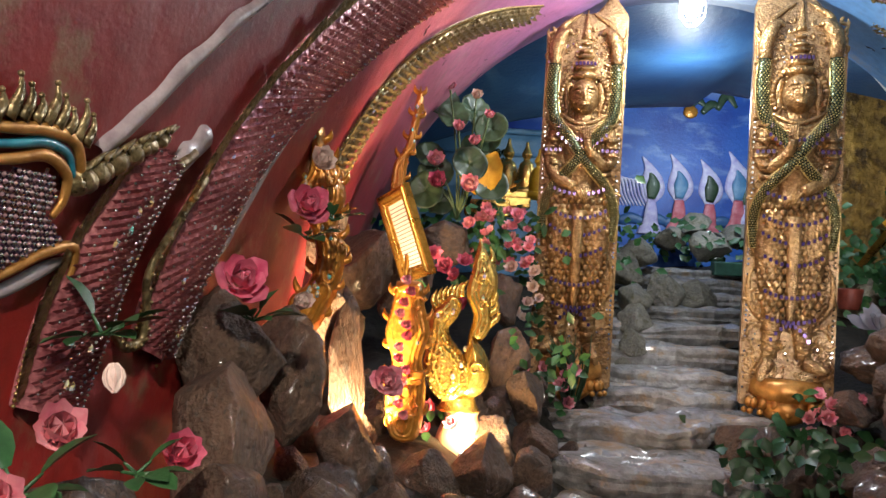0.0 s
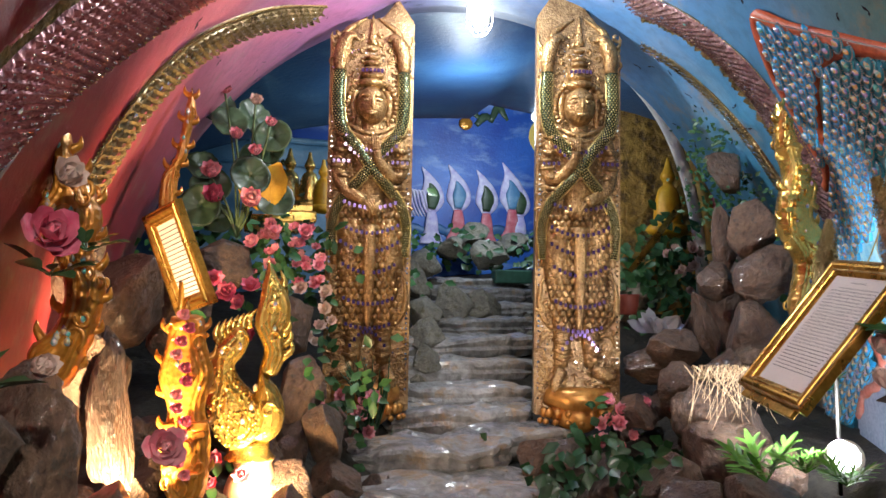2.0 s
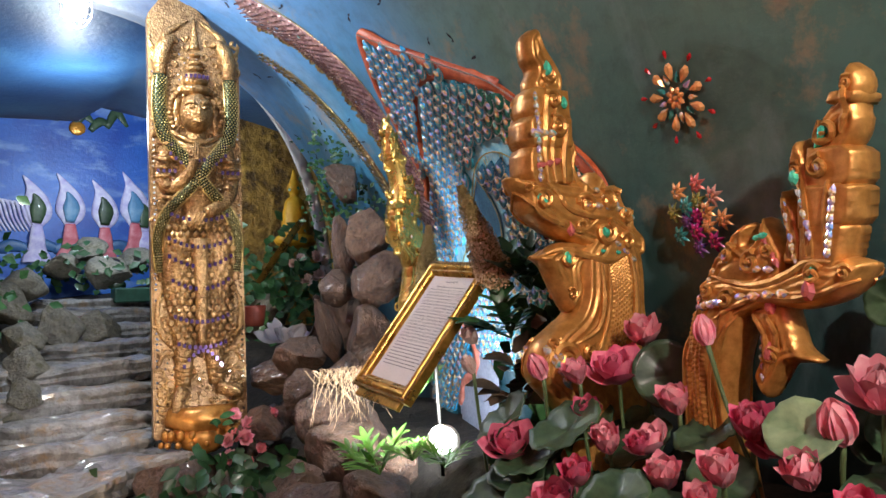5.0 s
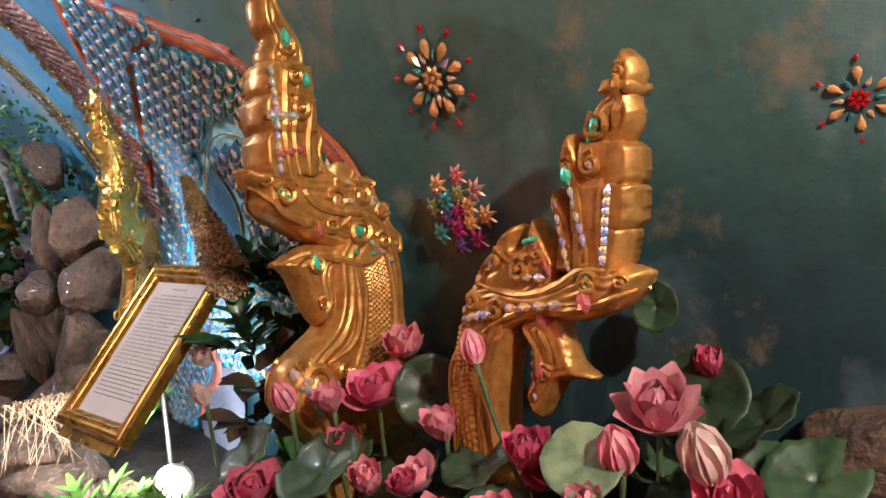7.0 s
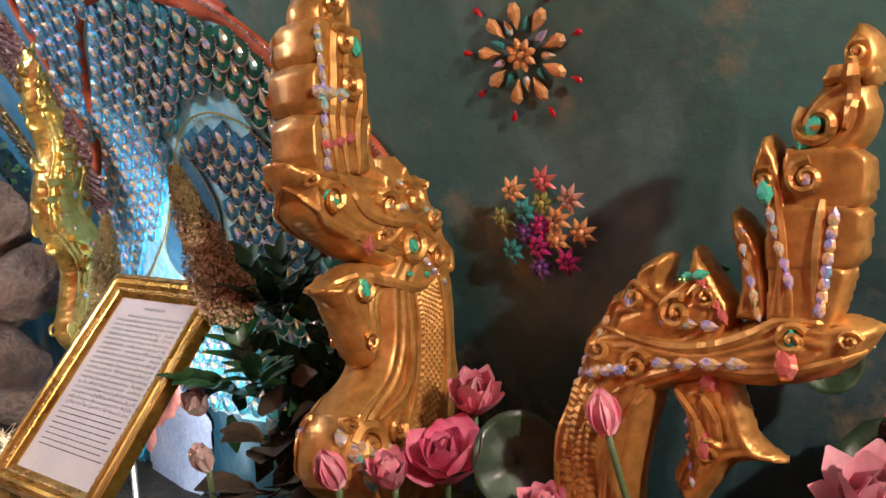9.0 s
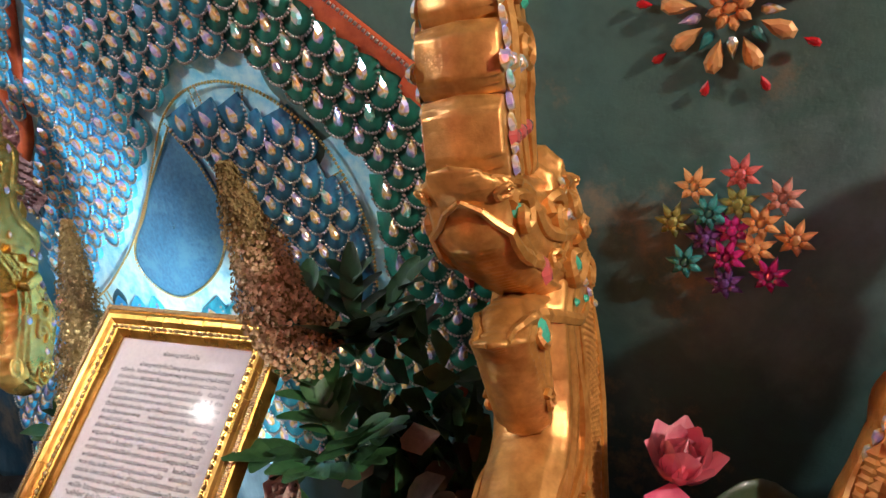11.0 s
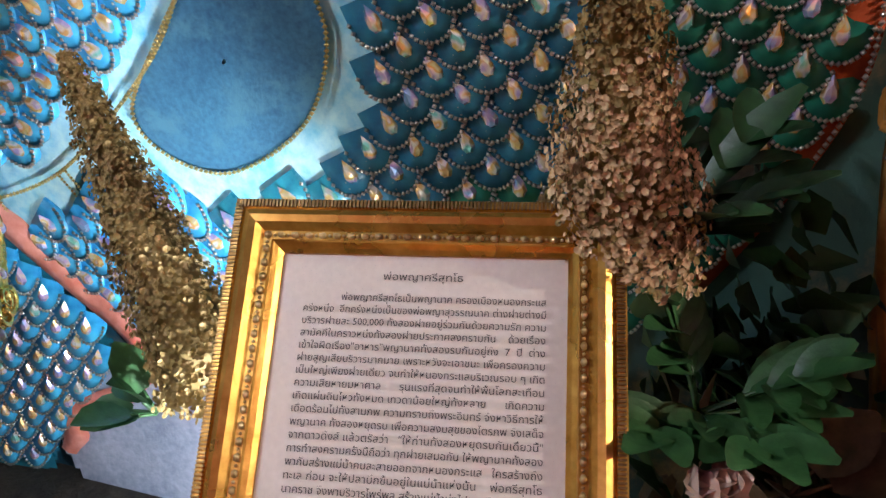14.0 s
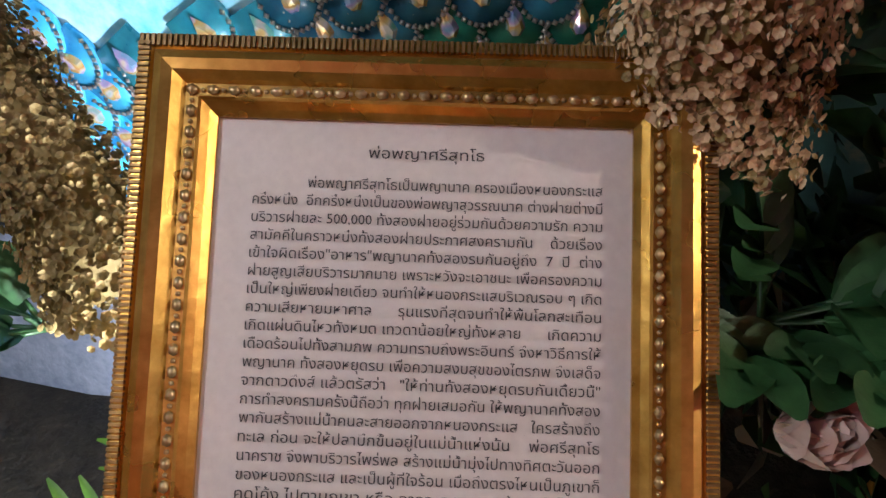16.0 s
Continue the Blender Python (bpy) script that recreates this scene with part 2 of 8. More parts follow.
def painted_vault():
    m, nt, b = nodes_of("painted_vault")
    uv = nt.nodes.new("ShaderNodeUVMap").outputs[0]
    co = nt.nodes.new("ShaderNodeTexCoord").outputs["Object"]
    sep = nt.nodes.new("ShaderNodeSeparateXYZ")
    nt.links.new(uv, sep.inputs[0])
    wob = grain(nt, co, 2.6, 5, 0.6, 0.4)
    fine = grain(nt, co, 24, 8, 0.65)
    streak_map = nt.nodes.new("ShaderNodeMapping")
    streak_map.inputs["Scale"].default_value = (1.0, 2.2, 1.2)
    streak_map.inputs["Rotation"].default_value = (0.6, 0.2, 0.0)
    nt.links.new(co, streak_map.inputs[0])
    cloud = grain(nt, streak_map.outputs[0], 1.6, 7, 0.6, 0.6)

    def shifted(sock, amount):
        add = nt.nodes.new("ShaderNodeMath")
        add.operation = "MULTIPLY_ADD"
        nt.links.new(wob, add.inputs[0])
        add.inputs[1].default_value = amount
        nt.links.new(sock, add.inputs[2])
        return add.outputs[0]
    u, v = shifted(sep.outputs[0], 0.12), shifted(sep.outputs[1], 0.10)
    # both ramps run from left foot to right foot and end darkest
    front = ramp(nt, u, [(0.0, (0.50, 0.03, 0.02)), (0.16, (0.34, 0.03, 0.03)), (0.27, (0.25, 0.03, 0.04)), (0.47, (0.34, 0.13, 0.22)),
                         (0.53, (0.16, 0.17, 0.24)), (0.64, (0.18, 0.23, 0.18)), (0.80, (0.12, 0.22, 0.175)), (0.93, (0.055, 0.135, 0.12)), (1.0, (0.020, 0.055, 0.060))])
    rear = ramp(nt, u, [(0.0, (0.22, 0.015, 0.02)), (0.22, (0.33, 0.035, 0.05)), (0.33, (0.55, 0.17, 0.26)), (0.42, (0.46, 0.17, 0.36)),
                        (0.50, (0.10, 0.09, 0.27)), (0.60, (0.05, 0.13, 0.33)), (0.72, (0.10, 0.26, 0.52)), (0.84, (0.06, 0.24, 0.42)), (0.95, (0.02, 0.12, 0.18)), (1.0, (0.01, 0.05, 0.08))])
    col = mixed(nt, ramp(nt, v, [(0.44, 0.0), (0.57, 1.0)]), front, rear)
    light = mixed(nt, u, (0.62, 0.36, 0.38), (0.42, 0.55, 0.62))
    haze = ramp(nt, cloud, [(0.54, 0.0), (0.78, 0.36)])
    col = mixed(nt, haze, col, light)
    col = mixed(nt, ramp(nt, fine, [(0.45, 0.0), (0.75, 0.35)]), col, (0.02, 0.02, 0.025))
    rust = ramp(nt, grain(nt, co, 5.0, 9, 0.72), [(0.56, 0.0), (0.66, 0.6)])
    col = mixed(nt, rust, col, (0.30, 0.22, 0.13))
    nt.links.new(col, b.inputs["Base Color"])
    b.inputs["Roughness"].default_value = 0.42
    bump(nt, b, mixed(nt, 0.5, fine, grain(nt, co, 7, 5)), 0.35, 0.012)
    return m


def build_vault():
    bm = bmesh.new()
    layer = bm.loops.layers.uv.new("paint")
    ys = [-1.6 + 0.08 * i for i in range(61)]
    nphi = 72
    coords = {}
    rows = []
    for y in ys:
        row = []
        for k in range(-6, nphi + 7):
            if k < 0:
                p = vault(y, 0) + Vector((0, 0, 0.13 * k))
            elif k > nphi:
                p = vault(y, math.pi) - Vector((0, 0, 0.13 * (k - nphi)))
            else:
                p = vault(y, math.pi * k / nphi)
                p += (p - Vector((p.x * 0.0 + np.interp(y, V_Y, V_X), y, V_Z))).normalized() * noise.noise(p * 2.2) * 0.012
            row.append(p)
        rows.append(row)
    vs = sheet(bm, rows)
    for r, y in zip(vs, ys):
        for k, v in enumerate(r):
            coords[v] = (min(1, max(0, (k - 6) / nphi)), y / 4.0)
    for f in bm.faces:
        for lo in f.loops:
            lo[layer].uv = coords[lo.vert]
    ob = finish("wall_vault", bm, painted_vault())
    mod = ob.modifiers.new("thickness", "SOLIDIFY")
    mod.thickness, mod.offset = 0.08, 1
    return tagged(ob, "painted plaster vault, red to pink to blue to dark green", "wall", kind="structure")


build_vault()


def ground_height(x, y):
    """The floor climbs along the stepping path and rises to banks on both sides."""
    path = np.interp(y, [-1.6, 0.4, 1.4, 2.4, 2.8, 3.1, 3.3, 3.5, 3.8, 4.3, 5.2, 7.0], [0.0, 0.05, 0.45, 0.88, 0.98, 1.04, 1.10, 1.20, 1.29, 1.37, 1.58, 1.75])
    cx = np.interp(y, [0, 2.4, 3.4, 5, 7], [0.35, 0.78, 0.95, 1.35, 1.5])
    off = abs(x - cx)
    rise = np.clip((off - 0.30) / 0.45, 0, 1)
    bank = np.interp(y, [-1.6, 0.3, 1.0, 2.0, 3.0, 4.2, 7], [0.3, 1.0, 1.22, 1.15, 1.25, 1.55, 1.85]) - (0.02 if x > cx else 0.10)
    if x > cx:
        bank = np.interp(y, [-1.6, 0.0, 0.6, 1.3, 2.0, 3.0, 4.2, 7], [0.3, 1.0, 1.22, 1.16, 1.12, 1.2, 1.45, 1.85])
    s = rise * rise * (3 - 2 * rise)
    return path + (max(bank, path) - path) * s + 0.03 * noise.noise(Vector((x * 5, y * 5, 0)))


def build_ground():
    bm = bmesh.new()
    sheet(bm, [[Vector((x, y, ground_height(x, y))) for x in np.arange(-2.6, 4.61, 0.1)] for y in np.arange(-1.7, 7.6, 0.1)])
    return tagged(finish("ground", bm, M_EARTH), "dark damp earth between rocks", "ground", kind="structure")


build_ground()


# ---- the framed page on its stand ----
M_FRAME_RIB = surface("brown_gilt_ribs", (0.15, 0.08, 0.025), (0.40, 0.25, 0.10), 0.4, 0.7, 120, 20, 0.3, 0.002)
FRAME_X = Vector((-0.180, -0.980, -0.090)).normalized()
FRAME_Y = Vector((0.582, -0.180, 0.793)).normalized()
FRAME_Z = FRAME_X.cross(FRAME_Y).normalized()
FRAME_POSE = Matrix.Translation((1.246, 1.728, 1.473)) @ Matrix((FRAME_X, FRAME_Y, FRAME_Z)).transposed().to_4x4() @ Matrix.Rotation(radians(0.6), 4, "Z")

PAGE = """พ่อพญาศรีสุทโธเป็นพญานาค ครองเมืองหนองกระแส
ครึ่งหนึ่ง  อีกครึ่งหนึ่งเป็นของพ่อพญาสุวรรณนาค ต่างฝ่ายต่างมี
บริวารฝ่ายละ 500,000 ทั้งสองฝ่ายอยู่ร่วมกันด้วยความรัก ความ
สามัคคีในคราวหนึ่งทั้งสองฝ่ายประกาศสงครามกัน    ด้วยเรื่อง
เข้าใจผิดเรื่อง"อาหาร"พญานาคทั้งสองรบกันอยู่ถึง  7  ปี  ต่าง
ฝ่ายสูญเสียบริวารมากมาย เพราะหวังจะเอาชนะ เพื่อครองความ
เป็นใหญ่เพียงฝ่ายเดียว จนทำให้หนองกระแสบริเวณรอบ ๆ เกิด
ความเสียหายมหาศาล      รุนแรงที่สุดจนทำให้พื้นโลกสะเทือน
เกิดแผ่นดินไหวทั้งหมด เทวดาน้อยใหญ่ทั้งหลาย      เกิดความ
เดือดร้อนไปทั้งสามภพ ความทราบถึงพระอินทร์ จึงหาวิธีการให้
พญานาค ทั้งสองหยุดรบ เพื่อความสงบสุขของไตรภพ จึงเสด็จ
จากดาวดึงส์ แล้วตรัสว่า   "ให้ท่านทั้งสองหยุดรบกันเดี๋ยวนี้"
การทำสงครามครั้งนี้ถือว่า ทุกฝ่ายเสมอกัน ให้พญานาคทั้งสอง
พากันสร้างแม่น้ำคนละสายออกจากหนองกระแส   ใครสร้างถึง
ทะเล ก่อน จะให้ปลาบึกขึ้นอยู่ในแม่น้ำแห่งนั้น    พ่อศรีสุทโธ
นาคราช จึงพาบริวารไพร่พล สร้างแม่น้ำมุ่งไปทางทิศตะวันออก
ของหนองกระแส และเป็นผู้ที่ใจร้อน เมื่อถึงตรงไหนเป็นภูเขาก็
คดโค้ง ไปตามภูเขา หรือ อาจจะลอดภูเขาบ้าง  จึงได้เป็น
"แม่น้ำโขง" คำว่า "โขง" ก็มาจากคำว่า "โค้ง" ซึ่งหมายถึงไม่ตรง""".split("\n")


def text_mesh(body, width, height, left, base, parent):
    """A line of print, set to that width, as a flat mesh on the page."""
    data = bpy.data.curves.new("line_of_text", "FONT")
    data.body, data.size, data.resolution_u = body, 1.0, 2
    tmp = new("line_of_text", data)
    bpy.context.view_layer.update()
    me = bpy.data.meshes.new_from_object(tmp.evaluated_get(bpy.context.evaluated_depsgraph_get()))
    bpy.data.objects.remove(tmp)
    xs = [v.co.x for v in me.vertices]
    if not xs:
        return None
    x0, x1 = min(xs), max(xs)
    for v in me.vertices:
        v.co = Vector(((v.co.x - x0) / (x1 - x0) * width, v.co.y * height, 0))
    me.materials.append(M_INK)
    ob = new("line_of_text", me)
    ob.parent = parent
    ob.location = (left, base, 0.0006)
    return ob


def moulding_ring(bm, profile, hw, hh, mat=0):
    """A mitred frame: profile points (inset from the outer edge, height)."""
    rings = [[Vector((sx * (hw - p), sy * (hh - p), z)) for sx, sy in ((-1, -1), (1, -1), (1, 1), (-1, 1))] for p, z in profile]
    vs = [[bm.verts.new(v) for v in r] for r in rings]
    for a, b in zip(vs, vs[1:] + vs[:1]):
        for k in range(4):
            f = bm.faces.new((a[k], a[(k + 1) % 4], b[(k + 1) % 4], b[k]))
            f.material_index = mat


def gilt_frame(name, hw, hh, m, label, lines, full=True):
    root = empty(name, m)
    tagged(root, label, "picture frame")
    bm = bmesh.new()
    moulding_ring(bm, [(0, -0.012), (0, 0.008), (0.002, 0.010), (0.006, 0.0105), (0.008, 0.009), (0.010, 0.0135), (0.014, 0.0155), (0.019, 0.0145), (0.0225, 0.0105),
                       (0.024, 0.0085), (0.030, 0.0085), (0.031, 0.0065), (0.0345, 0.004), (0.0375, 0.001), (0.0375, -0.012)], hw, hh)
    part("moulding", bm, M_FRAME, root, "gilt wooden moulding", False)
    if full:
        bm = bmesh.new()                       # fine ribs on the outer lip
        n = int(2 * hh / 0.0027)
        for sx in (-1, 1):
            for i in range(n):
                box(bm, 0.0055, 0.0014, 0.0022, Matrix.Translation((sx * (hw - 0.0042), -hh + 0.003 + i * (2 * hh - 0.006) / n, 0.0112)))
        n = int(2 * hw / 0.0027)
        for sy in (-1, 1):
            for i in range(n):
                box(bm, 0.0014, 0.0055, 0.0022, Matrix.Translation((-hw + 0.003 + i * (2 * hw - 0.006) / n, sy * (hh - 0.0042), 0.0112)))
        part("ribbed_edge", bm, M_FRAME_RIB, root, "ribbed darker gilt edge", False)
        bm = bmesh.new()                       # egg-and-bead row
        w, h = hw - 0.0272, hh - 0.0272
        for horizontal, length in ((True, 2 * w), (False, 2 * h)):
            n = int(length / 0.0098)
            for i in range(n + 1):
                d = -length / 2 + i * length / n
                for s in (-1, 1):
                    p = (d, s * h, 0.0095) if horizontal else (s * w, d, 0.0095)
                    ball(bm, p, 0.0027, 1, (1.25, 0.9, 0.8) if horizontal else (0.9, 1.25, 0.8))
                    q = (d + length / n / 2, s * h, 0.009) if horizontal else (s * w, d + length / n / 2, 0.009)
                    ball(bm, q, 0.0013, 1)
        part("bead_trim", bm, M_FRAME_BEAD, root, "moulded gilt bead row")
    bm = bmesh.new()
    box(bm, 2 * hw - 0.070, 2 * hh - 0.070, 0.002, Matrix.Translation((0, 0, -0.0025)))
    page = part("page", bm, M_PAPER, root, "white page with printed text", False)
    bm = bmesh.new()
    bm.faces.new([bm.verts.new((sx * (hw - 0.036), sy * (hh - 0.036), 0.0008)) for sx, sy in ((-1, -1), (1, -1), (1, 1), (-1, 1))])
    part("glass_pane", bm, M_PANE, root, "clear glass pane", False).visible_shadow = False
    if lines:
        for i, body in enumerate(PAGE):
            left, right = (-0.0545 if i == 0 else -0.0805), 0.0850
            text_mesh(body, right - left, 0.0068, left, 0.1134 - i * 0.00850, page).location.z = -0.0009
        text_mesh("พ่อพญาศรีสุทโธ", 0.055, 0.0072, -0.0262, 0.1285, page).location.z = -0.0009
        rnd = random.Random(4)
        y = 0.1134 - 19 * 0.00850
        while y > -0.112:                     # the last lines, too faint to read
            bm = bmesh.new()
            x = -0.0805
            while x < 0.075:
                w = rnd.uniform(0.006, 0.022)
                box(bm, min(w, 0.085 - x), 0.0015, 0.0002, Matrix.Translation((x + min(w, 0.085 - x) / 2, y + 0.0013, -0.0009)))
                x += w + 0.002
            part("line_of_text", bm, M_INK, page, "", False)
            y -= 0.00850
    else:
        for i in range(16):
            bm = bmesh.new()
            box(bm, 1.3 * hw, 0.0022, 0.0002, Matrix.Translation((0, hh * 0.62 - i * hh * 0.085, -0.0009)))
            part("line_of_text", bm, M_INK, page, "", False)
    return root


M_TINLEG = plain("dark_metal", (0.03, 0.028, 0.025), 0.4, 0.8)
reader = gilt_frame("picture_frame", 0.1365, 0.1835, FRAME_POSE, "gilt picture frame with a printed Thai page, leaning on a stand", True)
bm = bmesh.new()
box(bm, 0.22, 0.03, 0.012, Matrix.Translation((0, -0.188, -0.004)), 0.002)
box(bm, 0.03, 0.30, 0.012, Matrix.Translation((0, -0.03, -0.02)), 0.002)
part("ledge", bm, M_FRAME, reader, "thin gilt support ledge", False)
bm = bmesh.new()
foot = FRAME_POSE.inverted() @ Vector((1.30, 1.74, 1.12))
stroke(bm, [(0, 0.02, -0.02, 0.005), (*((Vector((0, 0.02, -0.02)) + foot) / 2), 0.005), (*foot, 0.005)], (0, 0, 1), 1, 2, 8)
part("stand_leg", bm, M_TINLEG, reader, "thin dark metal stand leg")


# ---- gold serpents beside the path ----
def crystal_material():
    m, nt, b = nodes_of("iridescent_crystal")
    geo = nt.nodes.new("ShaderNodeNewGeometry")
    info = nt.nodes.new("ShaderNodeObjectInfo")
    n = node(nt, "ShaderNodeTexNoise", Scale=60.0, Detail=1.0)
    nt.links.new(geo.outputs["Position"], n.inputs["Vector"])
    add = nt.nodes.new("ShaderNodeMath")
    add.operation = "MULTIPLY_ADD"
    nt.links.new(info.outputs["Random"], add.inputs[0])
    add.inputs[1].default_value = 0.25
    nt.links.new(n.outputs[0], add.inputs[2])
    col = ramp(nt, add.outputs[0], [(0.40, (0.35, 0.60, 1.0)), (0.50, (0.72, 0.55, 1.0)), (0.58, (1.0, 0.90, 0.80)), (0.62, (1.0, 0.55, 0.22)),
                                    (0.68, (1.0, 0.80, 0.35)), (0.76, (0.95, 0.92, 0.95)), (0.85, (0.30, 0.85, 0.75))])
    nt.links.new(col, b.inputs["Base Color"])
    b.inputs["Metallic"].default_value = 0.55
    b.inputs["Roughness"].default_value = 0.12
    b.inputs["Coat Weight"].default_value = 0.8
    return m


M_GEM = crystal_material()
M_GEM_GREEN = plain("green_crystal", (0.10, 0.75, 0.50), 0.1, 0.4, coat=1.0)
M_GEM_ROSE = plain("rose_crystal", (0.75, 0.18, 0.16), 0.1, 0.4, coat=1.0)


def gem(bm, place, r, normal, mat=0, long=1.5, up=(0, 0, 1)):
    """A faceted drop-shaped stone, flat side down on a surface with that normal."""
    n = Vector(normal).normalized()
    y = Vector(up) - n * n.dot(Vector(up))
    y = y.normalized() if y.length > 1e-4 else n.orthogonal()
    x = y.cross(n)
    base = [Vector(place) + x * math.sin(a) * r * (0.75 if k not in (0,) else 1) + y * math.cos(a) * r * (long if k == 0 else 1.0)
            for k, a in enumerate([i * math.tau / 7 for i in range(7)])]
    low = [bm.verts.new(p) for p in base]
    mid = [bm.verts.new(Vector(place) + (p - Vector(place)) * 0.62 + n * r * 0.5) for p in base]
    top = bm.verts.new(Vector(place) + n * r * 0.62)
    for k in range(7):
        j = (k + 1) % 7
        for vs in ((low[k], low[j], mid[j], mid[k]), (mid[k], mid[j], top)):
            f = bm.faces.new(vs)
            f.material_index = mat
            f.smooth = False


def carved(bm, outline, thick, edge, groove=0.0, pitch=0.011, power=2.6, curve=4, step=0.0032, mat=0):
    """A two-sided carving from an outline (forward, height): edges rounded over 'edge', grooves that follow the outline.
    Gives back a function for its half-thickness at a place."""
    ring = np.array(spline(outline + outline[:1], curve)[:-1] if curve else outline, float)
    a, b = ring, np.roll(ring, -1, axis=0)

    def reach(p):
        """Distance to the outline, nearest place on it, and whether p lies inside."""
        best, spot, inside = np.full(len(p), 9.0), p.copy(), np.zeros(len(p), bool)
        for q, r in zip(a, b):
            e = r - q
            t = np.clip(((p - q) @ e) / max(1e-12, e @ e), 0, 1)
            c = q + t[:, None] * e
            d = np.linalg.norm(p - c, axis=1)
            near = d < best
            best[near], spot[near] = d[near], c[near]
            if q[1] != r[1]:
                inside ^= ((q[1] > p[:, 1]) != (r[1] > p[:, 1])) & (p[:, 0] < e[0] * (p[:, 1] - q[1]) / e[1] + q[0])
        return best, spot, inside

    def half(p):
        d, spot, inside = reach(p)
        k = 1 - np.clip(d / edge, 0, 1)
        h = thick * (1 - k ** power) ** (1 / power)
        if groove:
            h -= groove * (0.5 - 0.5 * np.cos(math.tau * d / pitch)) * np.clip(3.4 - d / pitch, 0, 1)
        return np.where(inside, h, 0.0)
    lo, hi = ring.min(axis=0) - step, ring.max(axis=0) + step
    n, m = int((hi[0] - lo[0]) / step) + 2, int((hi[1] - lo[1]) / step) + 2
    gx, gz = np.meshgrid(lo[0] + step * np.arange(n), lo[1] + step * np.arange(m), indexing="ij")
    mid = np.stack([gx[:-1, :-1] + step / 2, gz[:-1, :-1] + step / 2], -1).reshape(-1, 2)
    used = reach(mid)[2].reshape(n - 1, m - 1)
    p = np.stack([gx, gz], -1).reshape(-1, 2)
    d, spot, inside = reach(p)
    h = half(p)
    field = h.reshape(n, m)
    count = np.zeros((n, m), int)
    for i, j in ((0, 0), (1, 0), (0, 1), (1, 1)):
        count[i:n - 1 + i, j:m - 1 + j] += used
    sides = ({}, {})

    def vert(i, j, s):
        if (i, j) not in sides[s]:
            k = i * m + j
            if count[i, j] < 4:
                v = bm.verts.new((spot[k][0], 0, spot[k][1]))
                sides[0][i, j] = sides[1][i, j] = v
            else:
                sides[s][i, j] = bm.verts.new((p[k][0], h[k] if s else -h[k], p[k][1]))
        return sides[s][i, j]
    for i, j in zip(*np.nonzero(used)):
        for s in (0, 1):
            q = [vert(i, j, s), vert(i + 1, j, s), vert(i + 1, j + 1, s), vert(i, j + 1, s)]
            if s and all(v.co.y == 0 for v in q):
                continue
            f = bm.faces.new(q[::-1] if s else q)
            f.material_index = mat
            f.smooth = True

    def depth_at(x, z):
        i, j = int((x - lo[0]) / step + 0.5), int((z - lo[1]) / step + 0.5)
        return float(field[i, j]) if 0 <= i < n and 0 <= j < m else 0.0
    return depth_at


def carved_serpent(shapes, curls, ridges, rows, net, place, forward, label):
    """A gilded serpent, one mesh: carved forms, rolled curls, raised ridges, rows of stones and a net of scales."""
    bm = bmesh.new()
    forms = [carved(bm, *s) for s in shapes]

    def face(a, h):
        return max(f(a, h) for f in forms)
    for s in (-1, 1):
        for a, h, r, spin in curls:
            pts = []
            for i in range(13):
                t = 0.75 * i
                rr = r * (1 - t / 10.5)
                x, z = a + rr * math.cos(spin + t), h + rr * math.sin(spin + t)
                pts.append((x, s * (face(x, z) + 0.001 + 0.004 * t / 9), z, r * (0.30 - 0.012 * t)))
            stroke(bm, pts, (0, 1, 0), 1.2, 2, 6)
            ball(bm, (a, s * (face(a, h) + 0.003), h), r * 0.24, 1)
        for width, line in ridges:
            pts = spline(line, 5)
            n = len(pts) - 1
            stroke(bm, [(x, s * (face(x, z) + 0.0005), z, 1.25 * width * (0.35 + 0.65 * math.sin(math.pi * (i + 0.4) / (n + 0.8)))) for i, (x, z) in enumerate(pts)], (0, 1, 0), 0.8, 1, 6)
        for a0, h0, a1, h1, n, r, mat in rows:
            for k in range(n):
                t = k / max(1, n - 1)
                a, h = a0 + (a1 - a0) * t, h0 + (h1 - h0) * t
                gem(bm, (a, s * (face(a, h) + 0.0015), h), 1.25 * r, (0, s, 0.12), mat, 1.5, (a1 - a0, 0, h1 - h0 + 1e-4))
        (line, half, across) = net
        pts = spline(line, 16)
        for i in range(1, len(pts) - 1):
            d = pts[i + 1] - pts[i - 1]
            d = d / np.linalg.norm(d)
            for k in range(across):
                q = pts[i] + np.array((d[1], -d[0])) * half * (2 * (k + 0.5 * (i % 2)) / across - 1)
                y = face(*q)
                if y > 0.004:
                    c = half / across
                    vs = [bm.verts.new((q[0] + u * d[0] * c * 1.3 + v * d[1] * c, s * (y + w), q[1] + u * d[1] * c * 1.3 - v * d[0] * c)) for u, v, w in ((1, 0, 0), (0, 1, 0), (-1, 0, 0), (0, -1, 0), (0, 0, 0.0035))]
                    for e in range(4):
                        bm.faces.new((vs[e], vs[(e + 1) % 4], vs[4]))
    bmesh.ops.recalc_face_normals(bm, faces=bm.faces)
    ob = finish("serpent_statue", bm, [M_GOLD, M_GEM, M_GEM_GREEN, M_GEM_ROSE], None, "", False)
    ob.matrix_basis = Matrix.Translation(place) @ Matrix.Rotation(math.atan2(forward[1], forward[0]), 4, "Z")
    return tagged(ob, label, "serpent statue", "gold serpents by the path")


